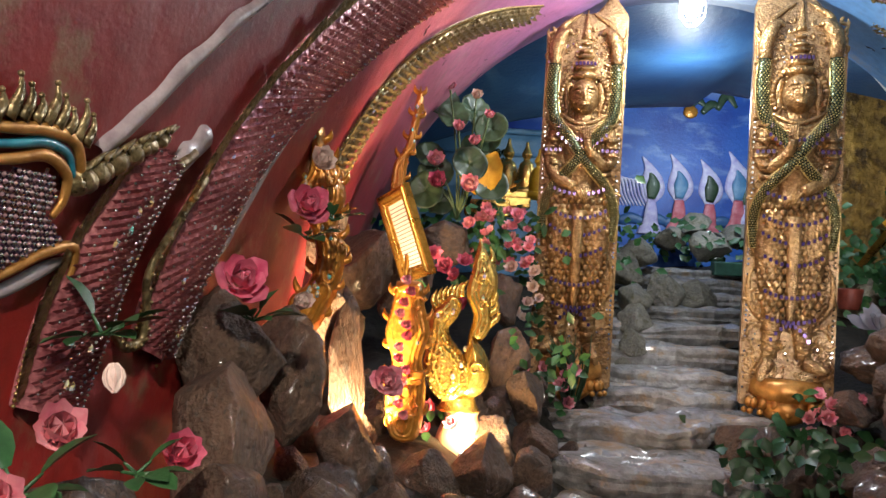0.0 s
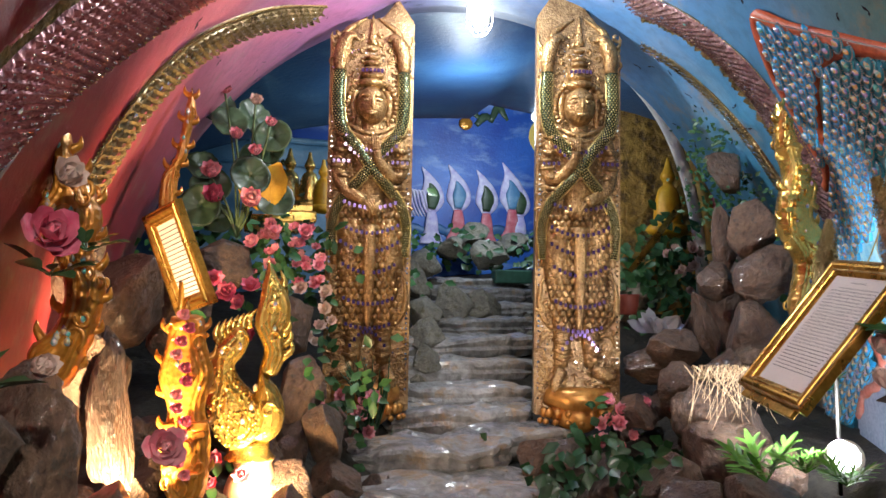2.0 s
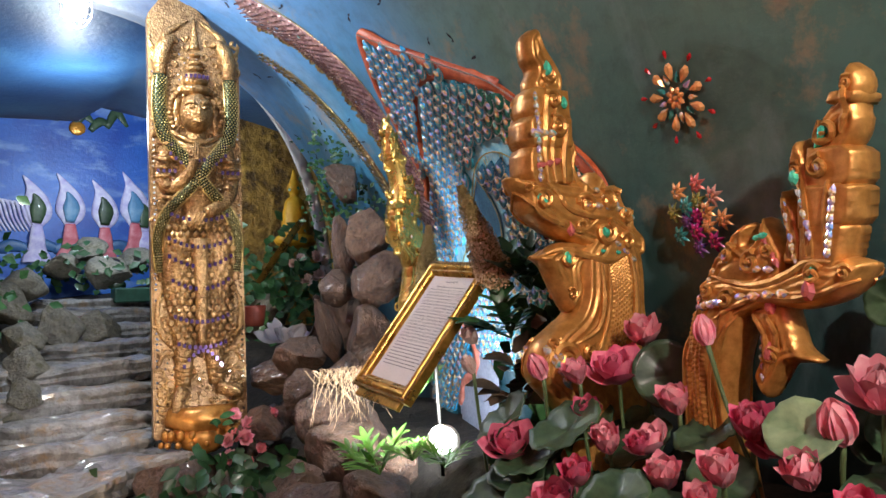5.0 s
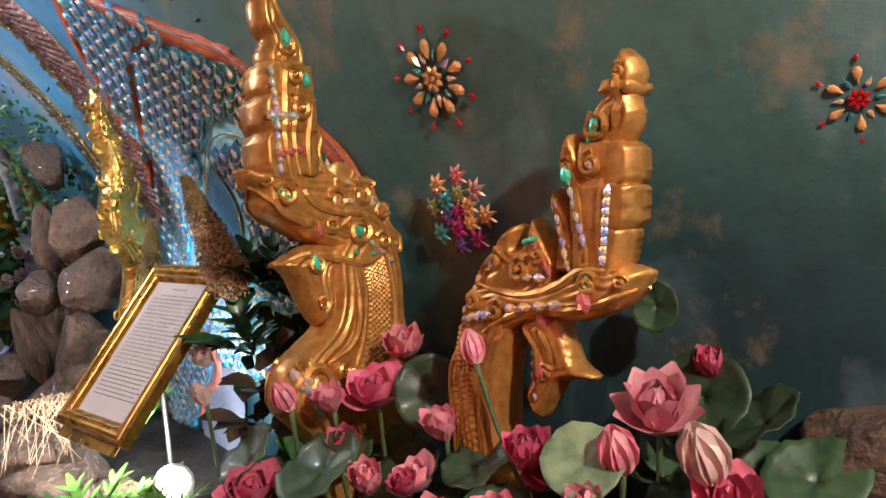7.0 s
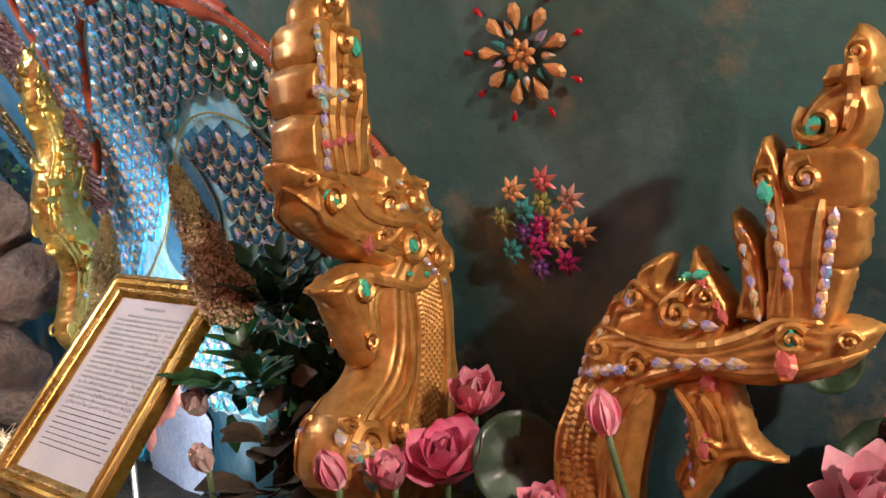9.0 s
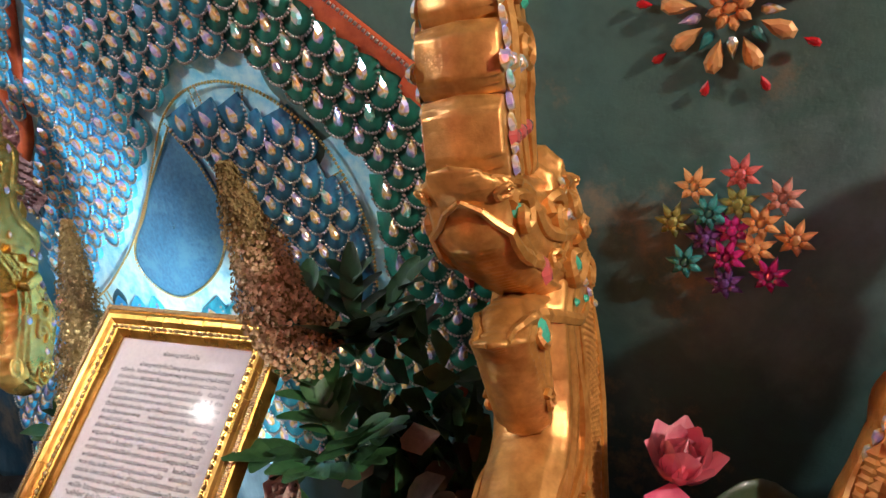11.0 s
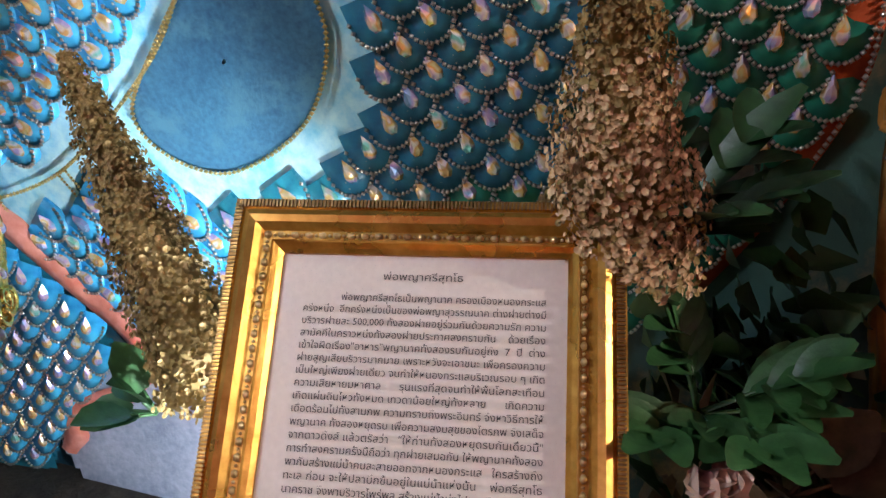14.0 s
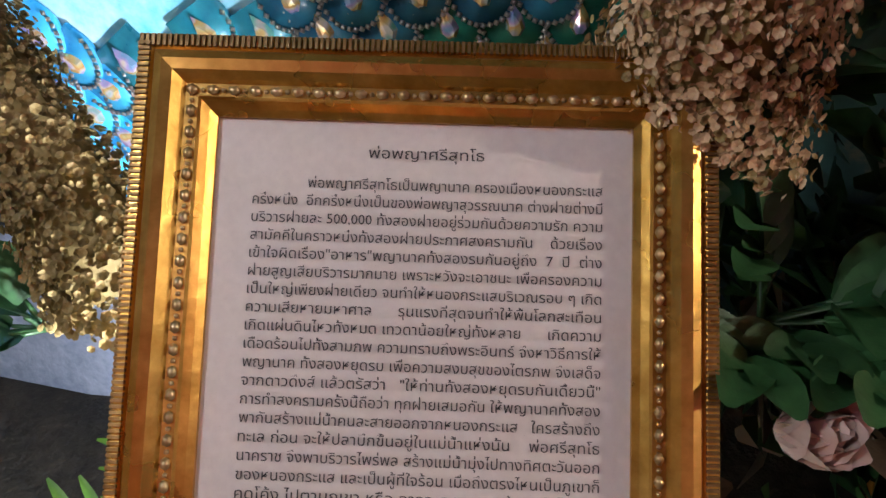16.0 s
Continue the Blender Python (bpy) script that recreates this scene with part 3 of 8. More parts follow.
def tall_serpent():
    neck = [(-0.01, 1.62), (-0.008, 1.545), (0.010, 1.502), (0.051, 1.476), (0.092, 1.445), (0.110, 1.407), (0.106, 1.372), (0.070, 1.335), (0.03, 1.27), (0.02, 1.14),
            (-0.15, 1.14), (-0.170, 1.368), (-0.184, 1.438), (-0.178, 1.50), (-0.180, 1.571), (-0.170, 1.627), (-0.14, 1.674), (-0.07, 1.68)]
    head = [(0.147, 1.758), (0.134, 1.735), (0.120, 1.717), (0.116, 1.693), (0.099, 1.677), (0.057, 1.652), (0.013, 1.636), (-0.06, 1.615), (-0.13, 1.64), (-0.155, 1.69),
            (-0.09, 1.735), (-0.03, 1.748), (0.03, 1.752), (0.056, 1.762), (0.09, 1.750), (0.116, 1.753)]
    jaw = [(0.103, 1.606), (0.071, 1.614), (0.045, 1.630), (0.014, 1.636), (-0.06, 1.632), (-0.10, 1.60), (-0.06, 1.583), (-0.018, 1.583), (-0.018, 1.55), (-0.017, 1.533),
           (-0.003, 1.513), (0.012, 1.498), (0.028, 1.513), (0.055, 1.560), (0.072, 1.590)]
    mane = [(-0.005, 1.72), (-0.018, 1.762), (-0.045, 1.745), (-0.062, 1.778), (-0.090, 1.745), (-0.118, 1.752), (-0.128, 1.715), (-0.158, 1.705), (-0.155, 1.672), (-0.182, 1.645),
            (-0.172, 1.60), (-0.08, 1.62), (0.0, 1.66)]
    blade = [(0.02, 1.735), (0.020, 1.79), (0.008, 1.845), (-0.012, 1.898), (-0.010, 1.85), (-0.022, 1.81), (-0.015, 1.78), (-0.035, 1.735)]
    block = [[(0.004, 1.745), (0.104, 1.740), (0.112, 1.762), (0.112, 1.800), (0.104, 1.814), (0.004, 1.818)],
             [(0.002, 1.812), (0.100, 1.810), (0.110, 1.826), (0.108, 1.862), (0.098, 1.874), (0.0, 1.876)],
             [(0.0, 1.870), (0.092, 1.870), (0.100, 1.884), (0.096, 1.918), (0.086, 1.930), (0.004, 1.930)]]
    tip = [(0.010, 1.915), (0.075, 1.915), (0.088, 1.940), (0.078, 1.965), (0.090, 1.985), (0.092, 2.028), (0.062, 2.050), (0.044, 2.015), (0.020, 1.985), (0.004, 1.955)]
    shapes = [(neck, 0.044, 0.042, 0.004, 0.016), (head, 0.038, 0.026, 0.006, 0.013), (jaw, 0.029, 0.022, 0.006, 0.012), (mane, 0.042, 0.020, 0.008, 0.012), (blade, 0.028, 0.014, 0.007, 0.010),
              (block[0], 0.035, 0.009, 0.0, 0.01, 4.0, 0), (block[1], 0.037, 0.009, 0.0, 0.01, 4.0, 0), (block[2], 0.034, 0.009, 0.0, 0.01, 4.0, 0), (tip, 0.027, 0.016, 0.004, 0.012)]
    curls = [(0.086, 1.712, 0.020, 0.5), (-0.062, 1.652, 0.026, 2.0), (-0.02, 1.705, 0.022, 0.0), (-0.075, 1.715, 0.022, 1.0), (-0.12, 1.69, 0.018, 2.5), (0.055, 1.412, 0.030, 0.4), (0.00, 1.425, 0.020, 2.4),
             (0.028, 1.600, 0.017, 1.0), (-0.118, 1.635, 0.018, 0.4), (0.045, 1.852, 0.022, 1.2), (0.048, 1.905, 0.019, 0.4), (0.052, 1.955, 0.018, 2.0), (0.118, 1.735, 0.011, 0.6), (-0.005, 1.665, 0.013, 3.0),
             (0.02, 1.535, 0.012, 0.6), (0.075, 1.445, 0.014, 2.6), (-0.10, 1.735, 0.012, 0.8)]
    ridges = [(0.007, [(0.070, 1.745), (0.076, 1.80), (0.072, 1.86), (0.060, 1.92), (0.040, 1.97)]), (0.006, [(0.052, 1.745), (0.058, 1.80), (0.05, 1.86), (0.03, 1.92)]), (0.006, [(0.030, 1.745), (0.030, 1.80), (0.016, 1.86)]),
              (0.006, [(0.128, 1.728), (0.09, 1.685), (0.04, 1.668), (-0.01, 1.655), (-0.05, 1.68)]), (0.006, [(0.11, 1.745), (0.06, 1.735), (0.03, 1.70), (-0.02, 1.685), (-0.08, 1.68), (-0.13, 1.655)]),
              (0.006, [(0.085, 1.606), (0.04, 1.618), (-0.01, 1.61), (-0.07, 1.595), (-0.12, 1.615)]), (0.006, [(-0.045, 1.60), (-0.05, 1.54), (-0.03, 1.47), (0.03, 1.44)]), (0.004, [(-0.058, 1.60), (-0.064, 1.54), (-0.045, 1.46), (0.0, 1.39)]),
              (0.006, [(-0.125, 1.61), (-0.134, 1.54), (-0.125, 1.46), (-0.10, 1.38)]), (0.005, [(0.02, 1.47), (0.05, 1.455), (0.09, 1.42), (0.10, 1.38)])]
    rows = [(0.090, 1.752, 0.092, 1.905, 10, 0.0068, 1), (0.10, 1.836, 0.06, 1.838, 3, 0.010, 1), (0.088, 1.776, 0.05, 1.786, 3, 0.009, 3), (0.086, 1.712, 0.087, 1.713, 1, 0.011, 2), (-0.062, 1.652, -0.061, 1.653, 1, 0.010, 2),
            (0.028, 1.600, 0.028, 1.601, 1, 0.010, 2), (0.022, 1.655, 0.022, 1.656, 1, 0.010, 3), (-0.02, 1.705, -0.10, 1.70, 4, 0.0075, 1), (-0.045, 1.735, -0.14, 1.685, 5, 0.006, 1), (0.09, 1.43, 0.06, 1.375, 4, 0.011, 1),
            (0.075, 1.42, 0.045, 1.40, 3, 0.010, 1), (0.052, 1.965, 0.052, 1.966, 1, 0.011, 2), (0.022, 1.90, 0.022, 1.901, 1, 0.009, 2), (-0.09, 1.63, -0.13, 1.60, 3, 0.006, 1), (0.02, 1.40, -0.02, 1.39, 2, 0.012, 1),
            (-0.05, 1.615, -0.09, 1.612, 2, 0.005, 2)]
    net = ([(-0.095, 1.60), (-0.102, 1.54), (-0.088, 1.46), (-0.05, 1.38)], 0.026, 4)
    return carved_serpent(shapes, curls, ridges, rows, net, (1.28, 1.300, 0), (-0.992, 0.125), "tall gold painted serpent head with crystal stones and flame crest")


def low_serpent():
    neck = [(-0.03, 1.52), (-0.045, 1.465), (-0.062, 1.42), (-0.076, 1.35), (-0.07, 1.26), (-0.06, 1.14), (-0.17, 1.14), (-0.178, 1.30), (-0.172, 1.364), (-0.166, 1.424), (-0.145, 1.47), (-0.124, 1.515), (-0.09, 1.55)]
    head = [(0.170, 1.556), (0.164, 1.545), (0.147, 1.524), (0.119, 1.506), (0.066, 1.496), (0.013, 1.498), (-0.029, 1.487), (-0.08, 1.47), (-0.125, 1.505), (-0.112, 1.545), (-0.06, 1.555),
            (-0.008, 1.548), (0.025, 1.551), (0.063, 1.562), (0.100, 1.570), (0.122, 1.563), (0.143, 1.566)]
    mane = [(-0.130, 1.50), (-0.124, 1.535), (-0.105, 1.560), (-0.085, 1.588), (-0.066, 1.592), (-0.052, 1.618), (-0.018, 1.630), (-0.024, 1.598), (-0.006, 1.606), (0.006, 1.636), (0.020, 1.618), (0.034, 1.595),
            (0.046, 1.565), (0.02, 1.53), (-0.06, 1.50)]
    jaw = [(-0.035, 1.50), (-0.016, 1.463), (-0.018, 1.428), (-0.032, 1.397), (-0.014, 1.364), (0.013, 1.393), (0.035, 1.418), (0.082, 1.422), (0.055, 1.444), (0.045, 1.48), (0.03, 1.51)]
    front = [[(0.070, 1.545), (0.126, 1.545), (0.138, 1.570), (0.149, 1.606), (0.140, 1.614), (0.078, 1.622)], [(0.075, 1.606), (0.146, 1.606), (0.157, 1.616), (0.164, 1.658), (0.155, 1.665), (0.078, 1.672)],
             [(0.085, 1.655), (0.156, 1.658), (0.166, 1.668), (0.169, 1.704), (0.155, 1.716), (0.098, 1.722)]]
    cap = [(0.128, 1.772), (0.172, 1.764), (0.178, 1.772), (0.178, 1.782), (0.140, 1.792)]
    top = [(0.100, 1.715), (0.122, 1.690), (0.150, 1.704), (0.168, 1.722), (0.176, 1.745), (0.172, 1.765), (0.182, 1.785), (0.180, 1.808), (0.163, 1.824), (0.150, 1.806), (0.143, 1.778), (0.130, 1.772), (0.110, 1.750)]
    back = [(0.070, 1.560), (0.105, 1.560), (0.106, 1.62), (0.104, 1.67), (0.096, 1.715), (0.082, 1.738), (0.066, 1.702), (0.078, 1.665), (0.082, 1.62)]
    blade = [(0.040, 1.560), (0.078, 1.560), (0.080, 1.60), (0.072, 1.64), (0.048, 1.672), (0.044, 1.64), (0.050, 1.60)]
    shapes = [(neck, 0.040, 0.035, 0.003, 0.014), (head, 0.036, 0.024, 0.004, 0.011), (mane, 0.030, 0.018, 0.005, 0.010), (jaw, 0.026, 0.020, 0.004, 0.010), (front[0], 0.032, 0.008, 0.0, 0.01, 4.0, 0), (front[1], 0.033, 0.008, 0.0, 0.01, 4.0, 0),
              (front[2], 0.031, 0.008, 0.0, 0.01, 4.0, 0), (cap, 0.029, 0.007, 0.0, 0.01, 4.0, 0), (top, 0.026, 0.018, 0.004, 0.010), (back, 0.036, 0.014, 0.004, 0.009), (blade, 0.033, 0.012, 0.005, 0.009)]
    curls = [(0.098, 1.545, 0.015, 0.5), (0.118, 1.690, 0.017, 1.4), (0.128, 1.738, 0.020, 2.2), (-0.055, 1.585, 0.016, 0.4), (-0.010, 1.568, 0.018, 1.2), (-0.095, 1.53, 0.014, 2.0), (0.082, 1.692, 0.012, 1.0),
             (0.012, 1.43, 0.013, 0.6), (0.145, 1.545, 0.010, 0.2), (0.02, 1.585, 0.012, 2.0), (-0.055, 1.515, 0.016, 0.4), (0.162, 1.795, 0.010, 1.0)]
    ridges = [(0.005, [(0.155, 1.535), (0.11, 1.520), (0.06, 1.512), (0.01, 1.516), (-0.04, 1.505), (-0.08, 1.485)]), (0.005, [(0.14, 1.558), (0.09, 1.562), (0.06, 1.548), (0.02, 1.536), (-0.03, 1.535), (-0.09, 1.552)]),
              (0.005, [(-0.02, 1.490), (0.0, 1.46), (0.004, 1.42), (-0.01, 1.39)]), (0.004, [(0.005, 1.49), (0.02, 1.465), (0.024, 1.435)]), (0.005, [(-0.045, 1.49), (-0.075, 1.45), (-0.095, 1.38), (-0.098, 1.29)]),
              (0.005, [(-0.13, 1.49), (-0.15, 1.43), (-0.155, 1.36), (-0.155, 1.28)]), (0.004, [(-0.06, 1.47), (-0.085, 1.41), (-0.088, 1.33)]), (0.005, [(0.118, 1.565), (0.124, 1.62), (0.13, 1.67)]), (0.004, [(0.088, 1.57), (0.094, 1.63), (0.088, 1.70)]),
              (0.004, [(0.058, 1.57), (0.064, 1.61), (0.056, 1.65)]), (0.005, [(0.150, 1.73), (0.158, 1.76), (0.160, 1.80)])]
    rows = [(0.122, 1.572, 0.138, 1.652, 8, 0.0062, 1), (0.080, 1.69, 0.098, 1.60, 7, 0.0056, 1), (0.056, 1.645, 0.068, 1.57, 6, 0.0054, 1), (-0.03, 1.517, 0.045, 1.520, 4, 0.0078, 1), (0.092, 1.522, 0.092, 1.523, 1, 0.012, 3),
            (0.098, 1.545, 0.098, 1.546, 1, 0.008, 2), (0.016, 1.502, 0.016, 1.503, 1, 0.011, 3), (0.008, 1.432, 0.008, 1.433, 1, 0.011, 3), (0.126, 1.738, 0.118, 1.725, 2, 0.009, 2), (-0.012, 1.602, 0.014, 1.606, 3, 0.0062, 2),
            (0.014, 1.60, 0.034, 1.566, 4, 0.006, 3), (-0.022, 1.56, 0.02, 1.556, 3, 0.0065, 1), (-0.06, 1.580, -0.06, 1.581, 1, 0.009, 1), (-0.09, 1.56, -0.128, 1.49, 6, 0.0055, 1), (-0.07, 1.51, -0.10, 1.505, 3, 0.0085, 1),
            (-0.012, 1.455, -0.006, 1.40, 5, 0.004, 1), (0.082, 1.68, 0.082, 1.681, 1, 0.009, 2), (0.118, 1.69, 0.118, 1.691, 1, 0.008, 1)]
    net = ([(-0.112, 1.49), (-0.130, 1.43), (-0.134, 1.36), (-0.130, 1.27)], 0.018, 2)
    return carved_serpent(shapes, curls, ridges, rows, net, (1.25, 0.88, 0), (-0.24, -0.971), "arched gold painted serpent head with crystal stones among lotus flowers")


tall_serpent()
low_serpent()


# ---- the jewelled wing on the right flank ----
M_SCALE_BLUE = surface("enamel_blue", (0.012, 0.24, 0.58), (0.07, 0.54, 0.90), 0.3, 0, 40, 14, 0.25, 0.003, coat=0.4, vary=0.3)
M_SCALE_TEAL = surface("enamel_teal", (0.008, 0.13, 0.21), (0.035, 0.33, 0.43), 0.3, 0, 40, 14, 0.25, 0.003, coat=0.4, vary=0.3)
M_SCALE_GREEN = surface("enamel_green", (0.006, 0.08, 0.06), (0.018, 0.23, 0.16), 0.3, 0, 40, 14, 0.25, 0.003, coat=0.4, vary=0.3)
M_SCALE_NAVY = surface("enamel_navy", (0.010, 0.08, 0.17), (0.035, 0.24, 0.38), 0.3, 0, 40, 14, 0.25, 0.003, coat=0.4, vary=0.3)
M_WING_GLOW = surface("pale_cyan_paint", (0.12, 0.58, 0.84), (0.62, 0.93, 0.98), 0.4, 0, 60, 9, 0.3, 0.004, coat=0.2)
M_DENIM = surface("blue_plaque", (0.025, 0.10, 0.20), (0.06, 0.22, 0.36), 0.42, 0, 160, 10, 0.5, 0.002, stain=(0.07, 0.22, 0.33))
M_ORANGE = surface("orange_red_paint", (0.30, 0.035, 0.01), (0.62, 0.13, 0.04), 0.45, 0, 50, 8, 0.5, 0.005)
M_BEAD = plain("dark_silver_bead", (0.50, 0.46, 0.43), 0.3, 0.9)
M_BEAD_GOLD = plain("gold_bead", (0.62, 0.46, 0.18), 0.3, 0.9)

WING = [(2.112, 2.325), (1.974, 2.248), (1.78, 2.149), (1.60, 2.05), (1.428, 1.89), (1.347, 1.801), (1.322, 1.72), (1.332, 1.634), (1.385, 1.53), (1.47, 1.42),
        (1.62, 1.34), (1.80, 1.32), (2.0, 1.34), (2.11, 1.40), (2.19, 1.49), (2.27, 1.58), (2.25, 1.72), (2.20, 1.83), (2.165, 1.90), (2.197, 2.04), (2.205, 2.20)]
LOBE = [(1.60, 2.035), (1.695, 2.082), (1.822, 2.130), (1.943, 2.138), (2.015, 2.105), (2.06, 2.05), (2.105, 1.985), (2.15, 1.90), (2.19, 1.86)]
COIL = [(2.26, 1.58), (2.151, 1.604), (2.075, 1.641), (1.952, 1.736), (1.885, 1.82), (1.834, 1.882), (1.776, 1.914), (1.705, 1.916), (1.638, 1.886),
        (1.576, 1.824), (1.543, 1.751), (1.53, 1.69), (1.535, 1.62)]
LEAF = [(1.828, 1.870), (1.788, 1.804), (1.774, 1.734), (1.812, 1.656), (1.899, 1.61), (1.967, 1.631), (1.994, 1.682), (1.943, 1.75), (1.889, 1.807)]
COILED = [(1.815, 1.865), (1.776, 1.895), (1.705, 1.90), (1.648, 1.87), (1.592, 1.815), (1.56, 1.75), (1.546, 1.69), (1.55, 1.60), (1.66, 1.58), (1.78, 1.58),
          (1.77, 1.64), (1.735, 1.67), (1.725, 1.73), (1.745, 1.79), (1.785, 1.835)]
TAIL = [(2.30, 1.60), (2.24, 1.55), (2.185, 1.47), (2.13, 1.38), (2.17, 1.31), (2.26, 1.25), (2.30, 1.15), (2.50, 1.12), (2.52, 1.5)]


def within(p, poly):
    x, y = p
    hit = False
    for (ax, ay), (bx, by) in zip(poly, poly[1:] + poly[:1]):
        if (ay > y) != (by > y) and x < (bx - ax) * (y - ay) / (by - ay) + ax:
            hit = not hit
    return hit


def gap(p, line):
    """Distance of p from a line of points."""
    best = 9.0
    for a, b in zip(line, line[1:]):
        a, b, q = np.array(a), np.array(b), np.array(p)
        t = np.clip((q - a) @ (b - a) / max(1e-9, (b - a) @ (b - a)), 0, 1)
        best = min(best, float(np.linalg.norm(q - a - t * (b - a))))
    return best


def bead(bm, p, r, mat=0):
    """An eight-sided bead."""
    vs = [bm.verts.new(Vector(p) + Vector(d) * r) for d in ((1, 0, 0), (0, 1, 0), (-1, 0, 0), (0, -1, 0), (0, 0, 1), (0, 0, -1))]
    for k in range(4):
        for top in (4, 5):
            f = bm.faces.new((vs[k], vs[(k + 1) % 4], vs[top]) if top == 4 else (vs[(k + 1) % 4], vs[k], vs[top]))
            f.material_index = mat
            f.smooth = True


def bead_line(bm, line, spacing, r, off, side=1, mat=0):
    pts = [flank(y, z, off, side) for y, z in spline(line, 10)]
    left = 0.0
    for a, b in zip(pts, pts[1:]):
        d = (b - a).length
        while left < d:
            bead(bm, a.lerp(b, left / d), r, mat)
            left += spacing
        left -= d


def flank_patch(bm, poly, off, step=0.02, mat=0, side=1):
    """A sheet over the flank inside a polygon of (y, z), cut to its outline."""
    y0, y1 = min(p[0] for p in poly), max(p[0] for p in poly)
    z0, z1 = min(p[1] for p in poly), max(p[1] for p in poly)
    n, m = int((y1 - y0) / step) + 1, int((z1 - z0) / step) + 1
    vs = {}

    def v(i, j):
        if (i, j) not in vs:
            vs[i, j] = bm.verts.new(flank(y0 + i * step, z0 + j * step, off, side))
        return vs[i, j]
    for i in range(n):
        for j in range(m):
            if within((y0 + (i + 0.5) * step, z0 + (j + 0.5) * step), poly):
                f = bm.faces.new((v(i, j), v(i + 1, j), v(i + 1, j + 1), v(i, j + 1)))
                f.material_index = mat


def fin(bm, line, width, off, out=1, tuft=0.018, side=1, every=9, inner=0.0):
    """A raised painted fin along a line of (y, z), with pointed tufts on its outer edge."""
    pts = spline(line, 9)
    rows = []
    for i, (y, z) in enumerate(pts):
        a, b = pts[max(0, i - 1)], pts[min(len(pts) - 1, i + 1)]
        d = (b - a) / max(1e-9, np.linalg.norm(b - a))
        nrm = np.array((d[1], -d[0])) * out
        w = width * (1 + 0.15 * math.sin(i * 0.9)) + tuft * max(0, 1 - abs((i % every) - every * 0.6) / (every * 0.4)) ** 1.5
        rows.append([flank(y - nrm[0] * inner, z - nrm[1] * inner, off * 0.2, side), flank(y - nrm[0] * inner, z - nrm[1] * inner, off, side),
                     flank(y + nrm[0] * w * 0.5, z + nrm[1] * w * 0.5, off * 1.15, side), flank(y + nrm[0] * w * 0.9, z + nrm[1] * w * 0.9, off * 0.9, side),
                     flank(y + nrm[0] * w, z + nrm[1] * w, off * 0.1, side)])
    sheet(bm, rows)


def scale_meshes(prefix, material, w=0.050, h=0.047, pointed=False):
    """One shield-shaped scale, its beaded rim and its stone, as three shared meshes."""
    bm = bmesh.new()
    rim = []
    for k in range(11):
        a = math.pi * k / 10
        x, y = -math.cos(a) * w / 2, -math.sin(a) ** (1.4 if pointed else 0.8) * h * 0.62
        rim.append((x, y))
    outline = [(-w / 2, h * 0.38), *rim, (w / 2, h * 0.38)]
    lift = lambda x, y: 0.0016 + max(0.0, (h * 0.38 - y) / h) * 0.0055 + 0.002 * (1 - (2 * x / w) ** 2)
    mid = bm.verts.new((0, 0, lift(0, 0) + 0.001))
    top = [bm.verts.new((x, y, lift(x, y))) for x, y in outline]
    low = [bm.verts.new((x, y, -0.002)) for x, y in outline]
    for k in range(len(top) - 1):
        bm.faces.new((mid, top[k], top[k + 1]))
        bm.faces.new((top[k], low[k], low[k + 1], top[k + 1]))
    bm.faces.new((mid, top[-1], top[0]))
    plate = finish("scale", bm, material)
    bm = bmesh.new()
    pts = spline(rim, 3)
    acc, last = 0.0, pts[0]
    for p in pts:
        acc += float(np.linalg.norm(p - last))
        last = p
        if acc >= 0.0050 or p is pts[0]:
            bead(bm, (p[0] * 0.97, p[1] * 0.97, lift(p[0], p[1]) + 0.0014), 0.0029)
            acc = 0.0
    rimob = finish("bead_rim", bm, M_BEAD)
    bm = bmesh.new()
    gem(bm, (0, 0, 0), 0.0106, (0, 0, 1), 0, 1.75, (0, 1, 0))
    stone = finish("crystal", bm, M_GEM, None, "", False)
    return plate, rimob, stone, lift(0, -0.006)


